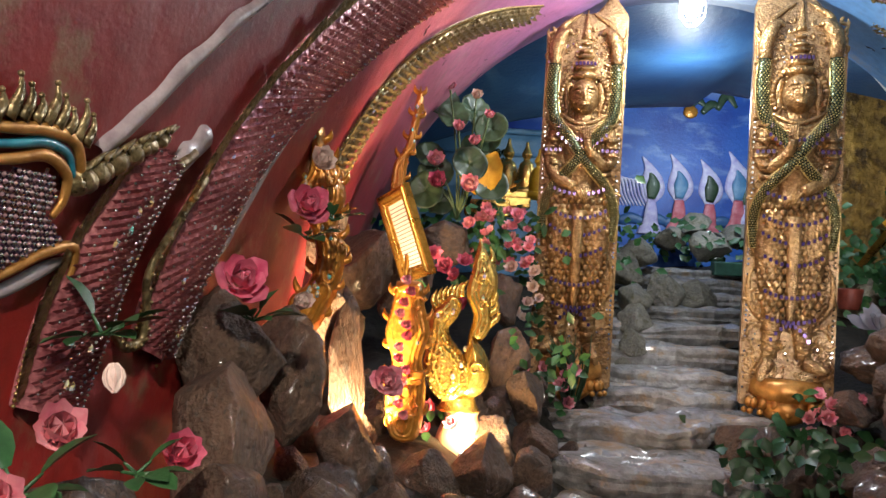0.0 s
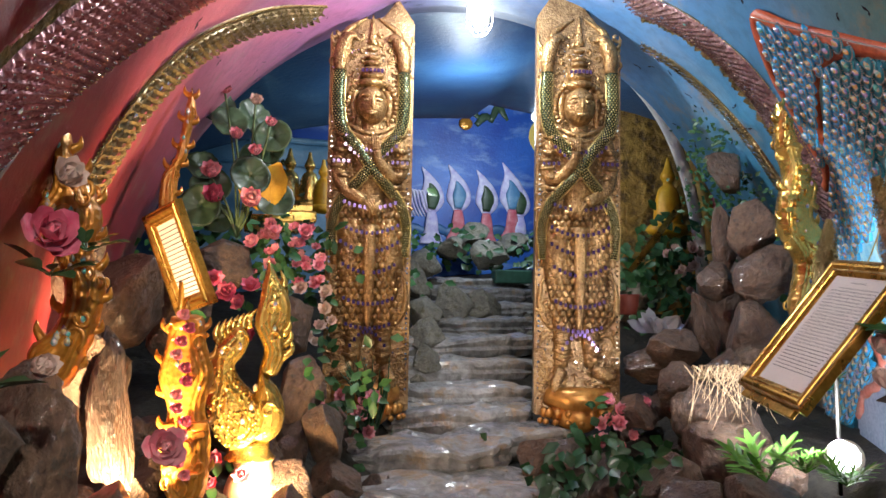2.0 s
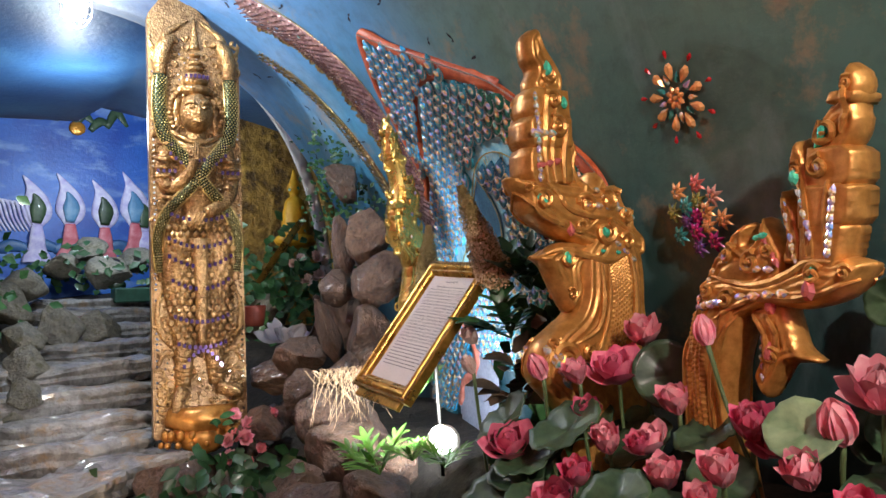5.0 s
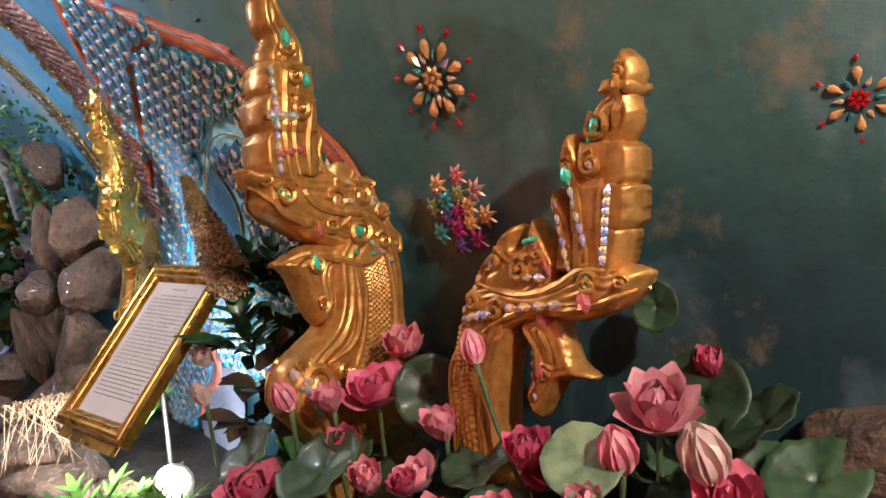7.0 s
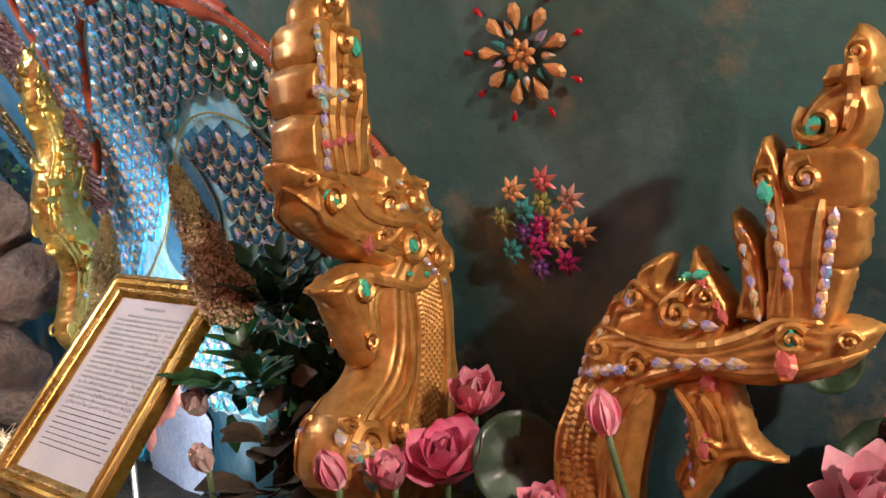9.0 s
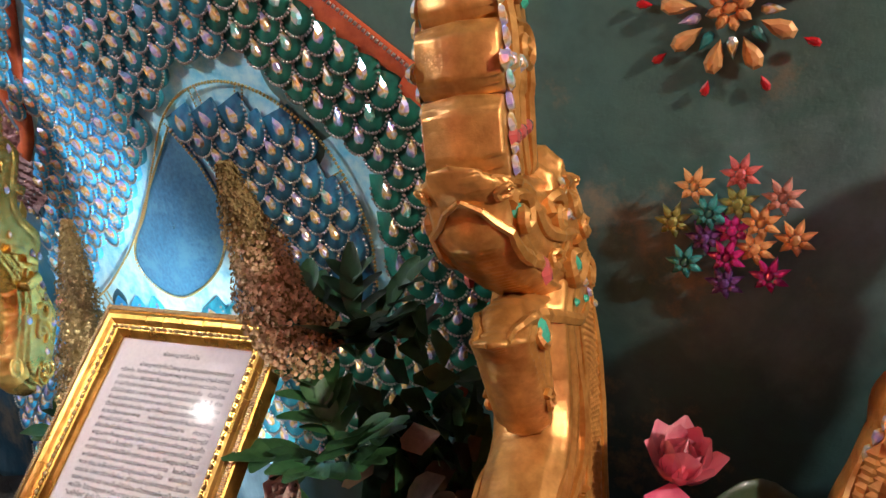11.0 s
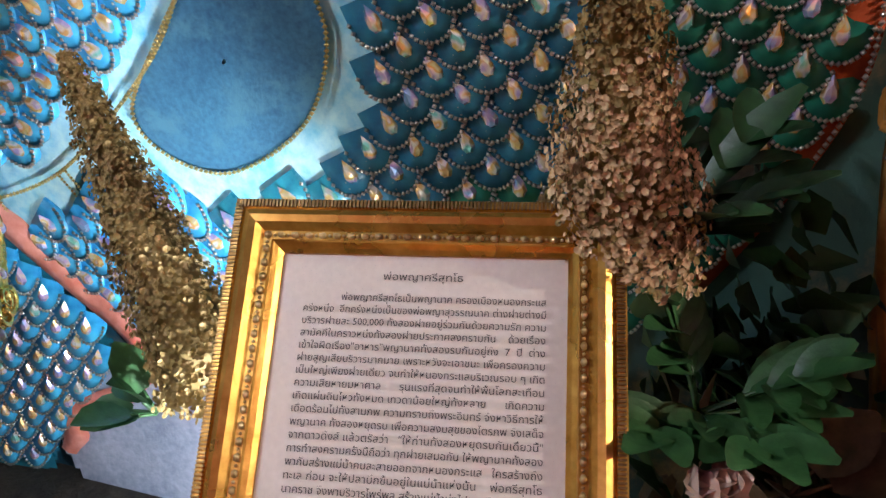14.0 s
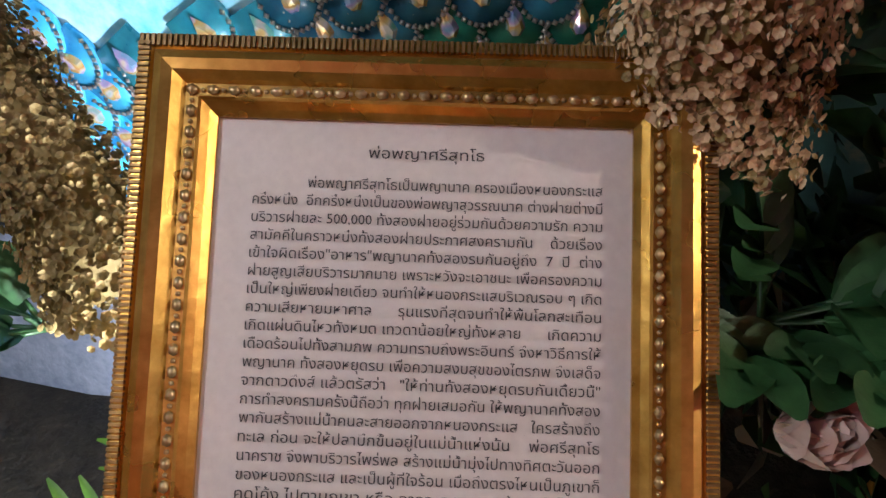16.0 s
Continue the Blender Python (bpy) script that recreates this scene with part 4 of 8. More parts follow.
def build_wing():
    root = empty("jewelled_wing", Matrix())
    tagged(root, "blue and green scaled wing relief with crystal drops and orange fins", "wall relief")
    bm = bmesh.new()
    flank_patch(bm, WING, 0.008, 0.008)
    part("wing_field", bm, M_WING_GLOW, root, "pale cyan painted ground")
    bm = bmesh.new()
    leaf = spline(LEAF + LEAF[:1], 6)[:-1]
    c = np.mean(np.array(LEAF), axis=0)
    rows = [[flank(*(c + (p - c) * k), 0.014 + 0.006 * (1 - k), 1) for p in leaf] for k in (0.02, 0.4, 0.75, 0.97, 1.0)]
    rows.append([flank(*p, 0.004, 1) for p in leaf])
    sheet(bm, rows, 0, True)
    part("leaf_plaque", bm, M_DENIM, root, "plain denim-blue leaf-shaped plaque")
    for name, line, r, mat in (("leaf_bead_row", LEAF + LEAF[:1], 0.0030, M_BEAD_GOLD), ("coil_bead_row", COIL, 0.0030, M_BEAD_GOLD), ("edge_bead_row", WING[:9], 0.0034, M_BEAD)):
        bm = bmesh.new()
        bead_line(bm, line, r * 1.9, r, 0.017)
        if name == "coil_bead_row":
            pts = spline(COIL, 6)
            for i in range(2, len(pts) - 2, 7):          # paired ticks across the pale band
                d = pts[i + 1] - pts[i - 1]
                d = d / np.linalg.norm(d)
                for s in (-0.006, 0.006):
                    for k in range(1, 9):
                        q = pts[i] + d * s + np.array((d[1], -d[0])) * -0.0042 * k
                        bead(bm, flank(q[0], q[1], 0.012), 0.0021)
        part(name, bm, mat, root)
    for name, line, w, out in (("outer_fin", WING[-3:] + WING[:5], 0.022, -1), ("side_fin", WING[4:9] + [(1.45, 1.44)], 0.046, -1), ("lobe_fin", LOBE, 0.026, -1)):
        bm = bmesh.new()
        fin(bm, line, w, 0.015, out, 0.004 if name == "lobe_fin" else 0.018, inner=0.004)
        part(name, bm, M_ORANGE, root, "orange-red painted flame fin")
    bm = bmesh.new()
    fin(bm, [(2.27, 1.60), (2.22, 1.53), (2.165, 1.46), (2.10, 1.375), (2.13, 1.32), (2.22, 1.28), (2.27, 1.20)], 0.03, 0.02, 1, 0.006)
    part("tail_fin", bm, surface("coral_pink_paint", (0.55, 0.13, 0.08), (0.80, 0.36, 0.30), 0.45, 0, 50, 8, 0.4, 0.004), root, "coral fin fading to pink")
    bm = bmesh.new()
    flank_patch(bm, [(2.11, 1.37), (2.15, 1.335), (2.23, 1.28), (2.27, 1.20), (2.24, 1.10), (2.10, 1.08), (1.98, 1.15), (1.95, 1.30), (2.02, 1.37)], 0.014, 0.008)
    part("oval_plaque", bm, surface("grey_blue_paint", (0.20, 0.26, 0.38), (0.42, 0.48, 0.60), 0.45, 0, 90, 9, 0.5, 0.003), root, "plain grey-blue plaque ringed with coral")
    bm = bmesh.new()
    flank_patch(bm, TAIL, 0.010, 0.008)
    part("tail_field", bm, M_SCALE_TEAL, root, "teal painted ground")
    kinds = [scale_meshes(n, m, pointed=p) for n, m, p in (("blue", M_SCALE_BLUE, True), ("teal", M_SCALE_TEAL, False), ("green", M_SCALE_GREEN, False), ("navy", M_SCALE_NAVY, False))]
    rnd = random.Random(11)
    spots = []
    for row in range(48):
        for col in range(40):
            y = 1.30 + (col + 0.5 * (row % 2)) * 0.0475
            z = 2.34 - row * 0.0245
            p = (y, z)
            if within(p, TAIL):
                spots.append((y, z, 0, (0.25, -1.0)))
                continue
            if not within(p, WING) or gap(p, WING + WING[:1]) < 0.012 or z < 1.355:
                continue
            if within(p, COILED):
                if gap(p, LEAF + LEAF[:1]) > 0.026 and gap(p, COIL) > 0.012:
                    spots.append((y, z, 3, (-0.35, -0.9)))
                continue
            near_lobe = gap(p, LOBE) < 0.012
            if gap(p, COIL) < 0.040 or within(p, LEAF) or gap(p, LEAF + LEAF[:1]) < 0.05 or near_lobe or within(p, COIL):
                continue
            k = min(1, max(0, (y - 1.45) / 0.5))
            spots.append((y, z, 0 if y > 1.93 else 1 if y > 1.70 else 2, (0.1 - 0.8 * k, -1.0 + 0.25 * k)))
    used = 0
    for i, (y, z, kind, (dy, dz)) in enumerate(spots):
        plate, rim, stone, lift = kinds[kind]
        m = flank_frame(y, z, 0.012, 1, math.atan2(-dy, -dz)) @ Matrix.Rotation(rnd.uniform(-0.07, 0.07), 4, "Z")
        s = share("scale", plate, root, m)
        share("bead_rim", rim, s, Matrix())
        share("crystal", stone, s, Matrix.Translation((rnd.uniform(-.001, .001), -0.006, lift)) @ Matrix.Rotation(rnd.uniform(-0.12, 0.12), 4, "Z"))
    for group in kinds:
        for ob in group[:3]:
            bpy.data.objects.remove(ob)
    return len(spots)


build_wing()


# ---- carved gate pillars ----
M_SERPENT_SKIN = surface("dark_mirror_scales", (0.006, 0.018, 0.010), (0.05, 0.07, 0.03), 0.25, 0.6, 260, 120, 0.5, 0.002, scales=150)
M_PANEL = surface("bead_crusted_gilding", (0.13, 0.065, 0.028), (0.50, 0.32, 0.15), 0.34, 0.6, 90, 9, 0.6, 0.004, scales=150)
M_INLAY = plain("violet_mirror", (0.07, 0.03, 0.12), 0.12, 0.5, coat=1.0)
M_MIRROR_CHIP = plain("mirror_chip", (0.75, 0.72, 0.68), 0.12, 0.95)


def gate_pillar(m, mirrored, label):
    root = empty("gate_pillar", m)
    tagged(root, label, "pillar", "carved pillars of the gate")
    w, h = 0.305, 1.50
    s = -1 if mirrored else 1
    bm = bmesh.new()                          # slab with a stepped shoulder and a pointed top
    outline = [(-w / 2, 0), (w / 2, 0), (w / 2, h - 0.085 if s > 0 else h - 0.20), (w * 0.30 if s > 0 else w * 0.05, h if s > 0 else h - 0.03),
               (w * 0.12 if s > 0 else -w * 0.30, h - 0.075 if s > 0 else h + 0.02), (-w * 0.15 if s > 0 else -w / 2, h - 0.085 if s > 0 else h - 0.07), (-w / 2, h - 0.16 if s > 0 else h - 0.10)]
    front = [bm.verts.new((x, -0.025, z)) for x, z in outline]
    back = [bm.verts.new((x, 0.03, z)) for x, z in outline]
    bm.faces.new(front)
    bm.faces.new(back[::-1])
    for k in range(len(outline)):
        j = (k + 1) % len(outline)
        bm.faces.new((front[k], back[k], back[j], front[j]))
    bmesh.ops.recalc_face_normals(bm, faces=bm.faces)
    bmesh.ops.bevel(bm, geom=[e for e in bm.edges], offset=0.006, segments=2, affect="EDGES")
    part("panel", bm, M_PANEL, root, "gilded panel crusted with tiny beads", False)

    bm = bmesh.new()                          # the standing carved figure, one plain relief
    f = -0.03
    at_ = lambda x, z, r, y=0.0: (s * x, f - y, z, r)

    def limb(*pts, flat=0.55):
        stroke(bm, [at_(*p) for p in pts], (0, 1, 0), flat, 5, 10)
    for k, (z, r) in enumerate(((1.175, 0.052), (1.205, 0.045), (1.225, 0.038), (1.25, 0.032), (1.27, 0.028), (1.30, 0.020), (1.33, 0.016))):
        ball(bm, (0, f, z), r, 2, (1, 0.75, 0.42))       # tiers of the pointed crown
    limb((0, 1.32, 0.018), (0, 1.37, 0.010), (0, 1.43, 0.003))
    ball(bm, (0, f - 0.012, 1.092), 0.066, 3, (0.84, 0.75, 1.08))
    ball(bm, (0, f - 0.066, 1.088), 0.010, 2, (0.7, 0.9, 2.0))
    for e in (-1, 1):
        limb((e * 0.012, 1.117, 0.006, 0.060), (e * 0.027, 1.121, 0.007, 0.056), (e * 0.042, 1.112, 0.004, 0.044))
        ball(bm, (e * 0.022, f - 0.057, 1.102), 0.010, 1, (1.3, 0.5, 0.6))
        limb((e * 0.058, 1.15, 0.012), (e * 0.066, 1.10, 0.012), (e * 0.062, 1.05, 0.010), (e * 0.075, 1.01, 0.016), (e * 0.09, 0.985, 0.008))
    limb((-0.018, 1.060, 0.005, 0.054), (0, 1.057, 0.008, 0.058), (0.018, 1.060, 0.005, 0.054))
    limb((0, 1.05, 0.034), (0, 1.01, 0.034), (0, 0.985, 0.045))
    for k in range(3):
        limb((-0.085 + 0.01 * k, 1.005 - 0.004 * k, 0.008), (0, 0.955 - 0.02 * k, 0.009, 0.02), (0.085 - 0.01 * k, 1.005 - 0.004 * k, 0.008))
    limb((-0.09, 0.96, 0.034), (0, 0.95, 0.055, 0.01), (0.09, 0.96, 0.034))
    limb((0, 0.97, 0.075), (0, 0.87, 0.065), (0, 0.77, 0.055), (0, 0.70, 0.07), flat=0.5)
    limb((-0.095, 0.97, 0.028), (-0.115, 0.87, 0.026), (-0.09, 0.79, 0.024, 0.02), (-0.02, 0.745, 0.020, 0.045))
    limb((0.095, 0.97, 0.028), (0.118, 0.88, 0.026), (0.085, 0.83, 0.022, 0.02), (0.03, 0.885, 0.018, 0.045), (0.018, 0.925, 0.016, 0.05))
    for k in range(4):
        limb((0.006 + 0.008 * k, 0.925, 0.0055, 0.05), (0.004 + 0.008 * k, 0.955, 0.005, 0.05), (0.002 + 0.007 * k, 0.985 - 0.004 * abs(k - 1), 0.002, 0.045))
        limb((-0.02 + 0.01 * k, 0.745, 0.0055, 0.05), (0.002 + 0.008 * k, 0.715, 0.005, 0.05), (0.012 + 0.008 * k, 0.69, 0.002, 0.045))
    for z, r in ((0.90, 0.034), (0.87, 0.034)):
        for e in (-1, 1):
            ball(bm, (e * 0.113, f, z), r, 2, (0.95, 0.7, 0.28))
    for k in range(4):                        # swags of the skirt
        z = 0.70 - 0.045 * k
        limb((-0.115 + 0.01 * k, z + 0.03, 0.010), (-0.06, z - 0.01, 0.014, 0.012), (0, z - 0.035, 0.013, 0.02), (0.06, z - 0.01, 0.014, 0.012), (0.115 - 0.01 * k, z + 0.03, 0.010))
    limb((-0.05, 0.68, 0.055), (-0.06, 0.54, 0.055), (-0.05, 0.42, 0.045), (-0.045, 0.28, 0.034), (-0.05, 0.17, 0.026))
    limb((0.05, 0.68, 0.055), (0.07, 0.54, 0.055), (0.06, 0.42, 0.045), (0.055, 0.28, 0.034), (0.06, 0.17, 0.026))
    limb((0, 0.66, 0.026, 0.03), (0, 0.50, 0.022, 0.035), (0, 0.34, 0.016, 0.03), (0, 0.26, 0.004, 0.02))
    limb((-0.05, 0.16, 0.024, 0.02), (-0.09, 0.145, 0.020, 0.04), (-0.125, 0.135, 0.009, 0.045))
    limb((0.06, 0.16, 0.024, 0.02), (0.085, 0.115, 0.018, 0.045), (0.095, 0.09, 0.008, 0.05))
    for e in (-1, 1):                         # scrolls beside the legs
        for cz, rr in ((0.36, 0.05), (0.24, 0.042), (0.58, 0.03)):
            limb(*[(e * (0.095 + rr * (1 - t / 8) * math.cos(t)), cz + 1.2 * rr * (1 - t / 8) * math.sin(t), 0.0075 - t * 0.0006) for t in [0.8 * i for i in range(8)]])
        limb((e * 0.09, 0.30, 0.010), (e * 0.13, 0.36, 0.012), (e * 0.135, 0.44, 0.008), (e * 0.115, 0.50, 0.002))
        limb((e * 0.12, 0.52, 0.012), (e * 0.135, 0.62, 0.012), (e * 0.125, 0.70, 0.012))
    rnd = random.Random(9)
    for k in range(270):                      # small scrolls fill the ground between
        cx, cz, rr, ph = rnd.choice((-1, 1)) * rnd.uniform(0.03, 0.138), rnd.uniform(0.05, 1.36), rnd.uniform(0.010, 0.024), rnd.uniform(0, 6)
        limb(*[(cx + rr * (1 - t / 6.5) * math.cos(t + ph), cz + rr * (1 - t / 6.5) * math.sin(t + ph), 0.0055 - t * 0.0006) for t in [0.9 * i for i in range(6)]])
    for k in range(1100):                     # seed beads crusting the whole relief
        bead(bm, (rnd.uniform(-0.142, 0.142), -0.0262, rnd.uniform(0.03, h - 0.17)), rnd.uniform(0.0025, 0.005))
    for cz, cr in ((0.47, 0.045), (0.33, 0.038), (0.86, 0.03)):
        for e in (-1, 1):                     # rosettes on knees, skirt and arms
            for q in range(12):
                t = math.tau * q / 12
                ball(bm, (e * 0.075 + cr * 0.75 * math.cos(t), f - 0.022, cz + cr * math.sin(t)), cr * 0.17, 1, (1, 0.6, 1))
    for row in range(17):                     # overlapping tongues over the skirt, ring bands round arms, shins and crown
        z = 0.335 + 0.0225 * row
        for col in range(-4, 5):
            x = (col + 0.5 * (row % 2)) * 0.0245
            if abs(x) < 0.118 - 0.02 * (row % 3 == 0):
                ball(bm, (x, f - 0.030 + 0.9 * x * x, z), 0.0125, 1, (0.9, 0.45, 1.15))
    for z, x, half in ((0.20, 0.055, 0.030), (0.225, 0.055, 0.032), (0.26, 0.055, 0.034), (0.30, 0.055, 0.036), (0.93, 0.108, 0.032), (0.84, 0.100, 0.028), (0.80, 0.09, 0.026), (0.985, 0.098, 0.030)):
        for e in (-1, 1):
            limb((e * x - half, z + 0.004, 0.006), (e * x, z - 0.004, 0.008, 0.028), (e * x + half, z + 0.004, 0.006))
    for k in range(7):
        limb((-0.10 + 0.006 * k, 1.03 - 0.018 * k, 0.0065, 0.01), (0, 0.985 - 0.026 * k, 0.008, 0.036), (0.10 - 0.006 * k, 1.03 - 0.018 * k, 0.0065, 0.01))
    for k in range(26):                       # rayed hair-frame of small curls round the face
        t = -0.6 + (math.pi + 1.2) * k / 25
        ball(bm, (0.088 * math.cos(t), f - 0.004, 1.095 + 0.094 * math.sin(t)), 0.0125, 1, (1, 0.7, 1))
    part("figure_relief", bm, M_GOLD_PALE, root, "raised gilded figure with a pointed crown")

    for e in (-1, 1):                         # serpents that climb both edges and cross at the chest
        bm = bmesh.new()
        coil = [(s * e * x, f - y, z, r) for x, z, r, y in ((0.125, 0.55, 0.015, 0), (0.132, 0.66, 0.018, 0), (0.10, 0.75, 0.019, 0.012), (0.03, 0.83, 0.019, 0.03), (-0.045, 0.93, 0.020, 0.03),
                                                               (-0.105, 1.01, 0.023, 0.01), (-0.120, 1.12, 0.024, 0), (-0.115, 1.22, 0.023, 0))]
        stroke(bm, coil, (0, 1, 0), 0.8, 6, 10)
        line = spline(coil, 13)
        for i in range(len(line) - 1):        # rows of gilt scale beads over the dark skin
            x, y, z, r = line[i]
            dx, dz = line[i + 1][0] - x, line[i + 1][2] - z
            ln = math.hypot(dx, dz)
            for q in range(5):
                t = -1.0 + 0.5 * q + 0.25 * (i % 2)
                bead(bm, (x - dz / ln * r * math.sin(t), y - 0.82 * r * math.cos(t), z + dx / ln * r * math.sin(t)), 0.0036, 1)
        for q in (-1, 1):                     # gilt ridge along both edges of the body
            stroke(bm, [(x + q * r * 0.95 * (-(b2[2] - a2[2])) / max(1e-6, math.hypot(b2[0] - a2[0], b2[2] - a2[2])), y - 0.004, z + q * r * 0.95 * (b2[0] - a2[0]) / max(1e-6, math.hypot(b2[0] - a2[0], b2[2] - a2[2])), 0.0034)
                        for (x, y, z, r), a2, b2 in zip(line[::6], line[::6][:1] + line[::6][:-1], line[::6][1:] + line[::6][-1:])], (0, 1, 0), 1, 2, 5, 1)
        part("serpent", bm, [M_SERPENT_SKIN, M_BEAD_GOLD], root, "dark mirror-scaled serpent body")
        bm = bmesh.new()
        stroke(bm, [(s * -e * x, f - y, z, r) for x, z, r, y in ((0.115, 1.22, 0.022, 0), (0.115, 1.27, 0.026, 0.004), (0.10, 1.32, 0.026, 0.008), (0.075, 1.345, 0.016, 0.01), (0.055, 1.335, 0.005, 0.01))], (0, 1, 0), 0.8, 5, 10)
        stroke(bm, [(s * -e * x, f - y, z, r) for x, z, r, y in ((0.105, 1.32, 0.018, 0), (0.09, 1.37, 0.012, 0), (0.05, 1.40, 0.008, 0), (0.02, 1.42, 0.002, 0))], (0, 1, 0), 0.7, 5, 8)
        for k in range(3):
            stroke(bm, [(s * -e * (0.12 + 0.008 * k), f, 1.25 + 0.03 * k, 0.009), (s * -e * (0.14 + 0.004 * k), f, 1.275 + 0.03 * k, 0.006), (s * -e * 0.145, f, 1.30 + 0.03 * k, 0.001)], (0, 1, 0), 0.6, 3, 6)
        part("serpent_head", bm, M_GOLD_PALE, root, "gold serpent head")
    bm = bmesh.new()                          # violet inlays in rows across belt, arms and skirt
    for z, half, sag, n in ((0.975, 0.085, 0.05, 11), (0.66, 0.10, 0.03, 12), (0.60, 0.10, 0.035, 12), (0.52, 0.09, 0.03, 11), (0.235, 0.06, -0.05, 9), (0.40, 0.085, 0.02, 11), (0.31, 0.075, 0.015, 10), (0.74, 0.09, 0.02, 11), (0.945, 0.09, 0.05, 12), (1.215, 0.034, 0, 6), (0.885, 0.13, 0, 16)):
        for k in range(n):
            t = -1 + 2 * k / (n - 1)
            if z == 0.885 and abs(t) < 0.6:
                continue
            box(bm, 0.010, 0.004, 0.013, Matrix.Translation((t * half, f - 0.034 - 0.008 * (1 - t * t), z - sag * (1 - t * t))), 0)
    part("inlay", bm, M_INLAY, root, "violet mirror inlays", False)
    bm = bmesh.new()                          # small mirror chips down the border
    rnd = random.Random(5)
    for k in range(70):
        for e in (-1, 1):
            if rnd.random() < 0.75:
                box(bm, 0.007, 0.003, 0.007, Matrix.Translation((e * (w / 2 - 0.013), -0.027, 0.06 + k * 0.018)) @ Matrix.Rotation(rnd.uniform(-0.4, 0.4), 4, "Y"))
    part("mirror_chip_border", bm, M_MIRROR_CHIP, root, "", False)
    bm = bmesh.new()                          # glitter chips over the ground
    for k in range(260):
        box(bm, 0.005, 0.003, 0.005, Matrix.Translation((rnd.uniform(-w / 2 + 0.01, w / 2 - 0.01), -0.0265, rnd.uniform(0.03, h - 0.18))) @ Matrix.Rotation(rnd.uniform(0, 1.5), 4, "Y") @ Matrix.Rotation(rnd.uniform(-0.4, 0.4), 4, "X"))
    part("glitter", bm, M_MIRROR_CHIP, root, "", False)["kind"] = "stuff"
    bm = bmesh.new()                          # half-round foot with petals and bead edge
    for k in range(2):
        stroke(bm, [(-0.11 + 0.02 * k, f, 0.07 - 0.05 * k, 0.03), (0, f - 0.04, 0.055 - 0.06 * k, 0.05), (0.11 - 0.02 * k, f, 0.07 - 0.05 * k, 0.03)], (0, 1, 0), 0.8, 5, 10)
    for k in range(9):
        a = math.pi * (k + 0.5) / 9
        ball(bm, (-0.12 * math.cos(a), f - 0.06 * math.sin(a), 0.012), 0.02, 1, (0.8, 0.7, 1.1))
        ball(bm, (-0.135 * math.cos(a), f - 0.075 * math.sin(a), -0.015), 0.012, 1)
    part("foot", bm, M_GOLD, root, "half-round petalled foot")
    return root


gate_pillar(Matrix.Translation((0.438, 3.05, 1.12)) @ Matrix.Rotation(radians(-5), 4, "Z"), False, "gilded carved gate pillar with a crowned figure, behind azaleas")
gate_pillar(Matrix.Translation((1.165, 2.86, 1.12)) @ Matrix.Rotation(radians(-12), 4, "Z"), True, "gilded carved gate pillar with a figure standing on a drum")


# ---- rocks and stepping slabs ----
def rock_shape(seed, sharp=0.5, sub=4):
    bm = bmesh.new()
    bmesh.ops.create_icosphere(bm, subdivisions=sub, radius=0.5)
    off = Vector((seed * 7.3, seed * 3.1, seed * 5.7))
    rnd = random.Random(seed)
    cuts = [(Vector((rnd.uniform(-1, 1), rnd.uniform(-1, 1), rnd.uniform(-1, 1))).normalized(), rnd.uniform(0.24, 0.40)) for _ in range(11)]
    for v in bm.verts:
        p = v.co.copy()
        p *= 1 + sharp * noise.fractal(p * 1.8 + off, 1.0, 2.0, 4) * 0.6
        for n, d in cuts:
            e = p.dot(n) - d
            if e > 0:
                p -= n * e * 0.94
        p += p.normalized() * (0.03 * noise.noise(p * 6 + off) + 0.012 * noise.noise(p * 19 + off))
        v.co = p
    return bm


ROCK_DATA = []
for k in range(9):
    proto = finish("rock", rock_shape(k + 1), M_ROCK)
    ROCK_DATA.append(proto.data)
    bpy.data.objects.remove(proto)
ROCK_GREY_DATA = []
for k in range(5):
    proto = finish("rock", rock_shape(k + 21, 0.25), M_ROCK_GREY)
    ROCK_GREY_DATA.append(proto.data)
    bpy.data.objects.remove(proto)
rock_rnd = random.Random(77)


def rock(x, y, z, sx, sy, sz, grey=False, turn=None, label="", group="rocks of the banks", k=None):
    data = (ROCK_GREY_DATA if grey else ROCK_DATA)
    ob = new("rock", data[(k if k is not None else rock_rnd.randrange(99)) % len(data)])
    r = turn if turn is not None else (rock_rnd.uniform(-0.3, 0.3), rock_rnd.uniform(-0.3, 0.3), rock_rnd.uniform(0, 6.3))
    ob.matrix_basis = Matrix.Translation((x, y, z)) @ Euler(r).to_matrix().to_4x4() @ Matrix.Diagonal((sx, sy, sz, 1))
    return tagged(ob, label or ("grey-green worn boulder beside the path" if grey else "smooth dark brown rock piled on the bank"), "rock", group)


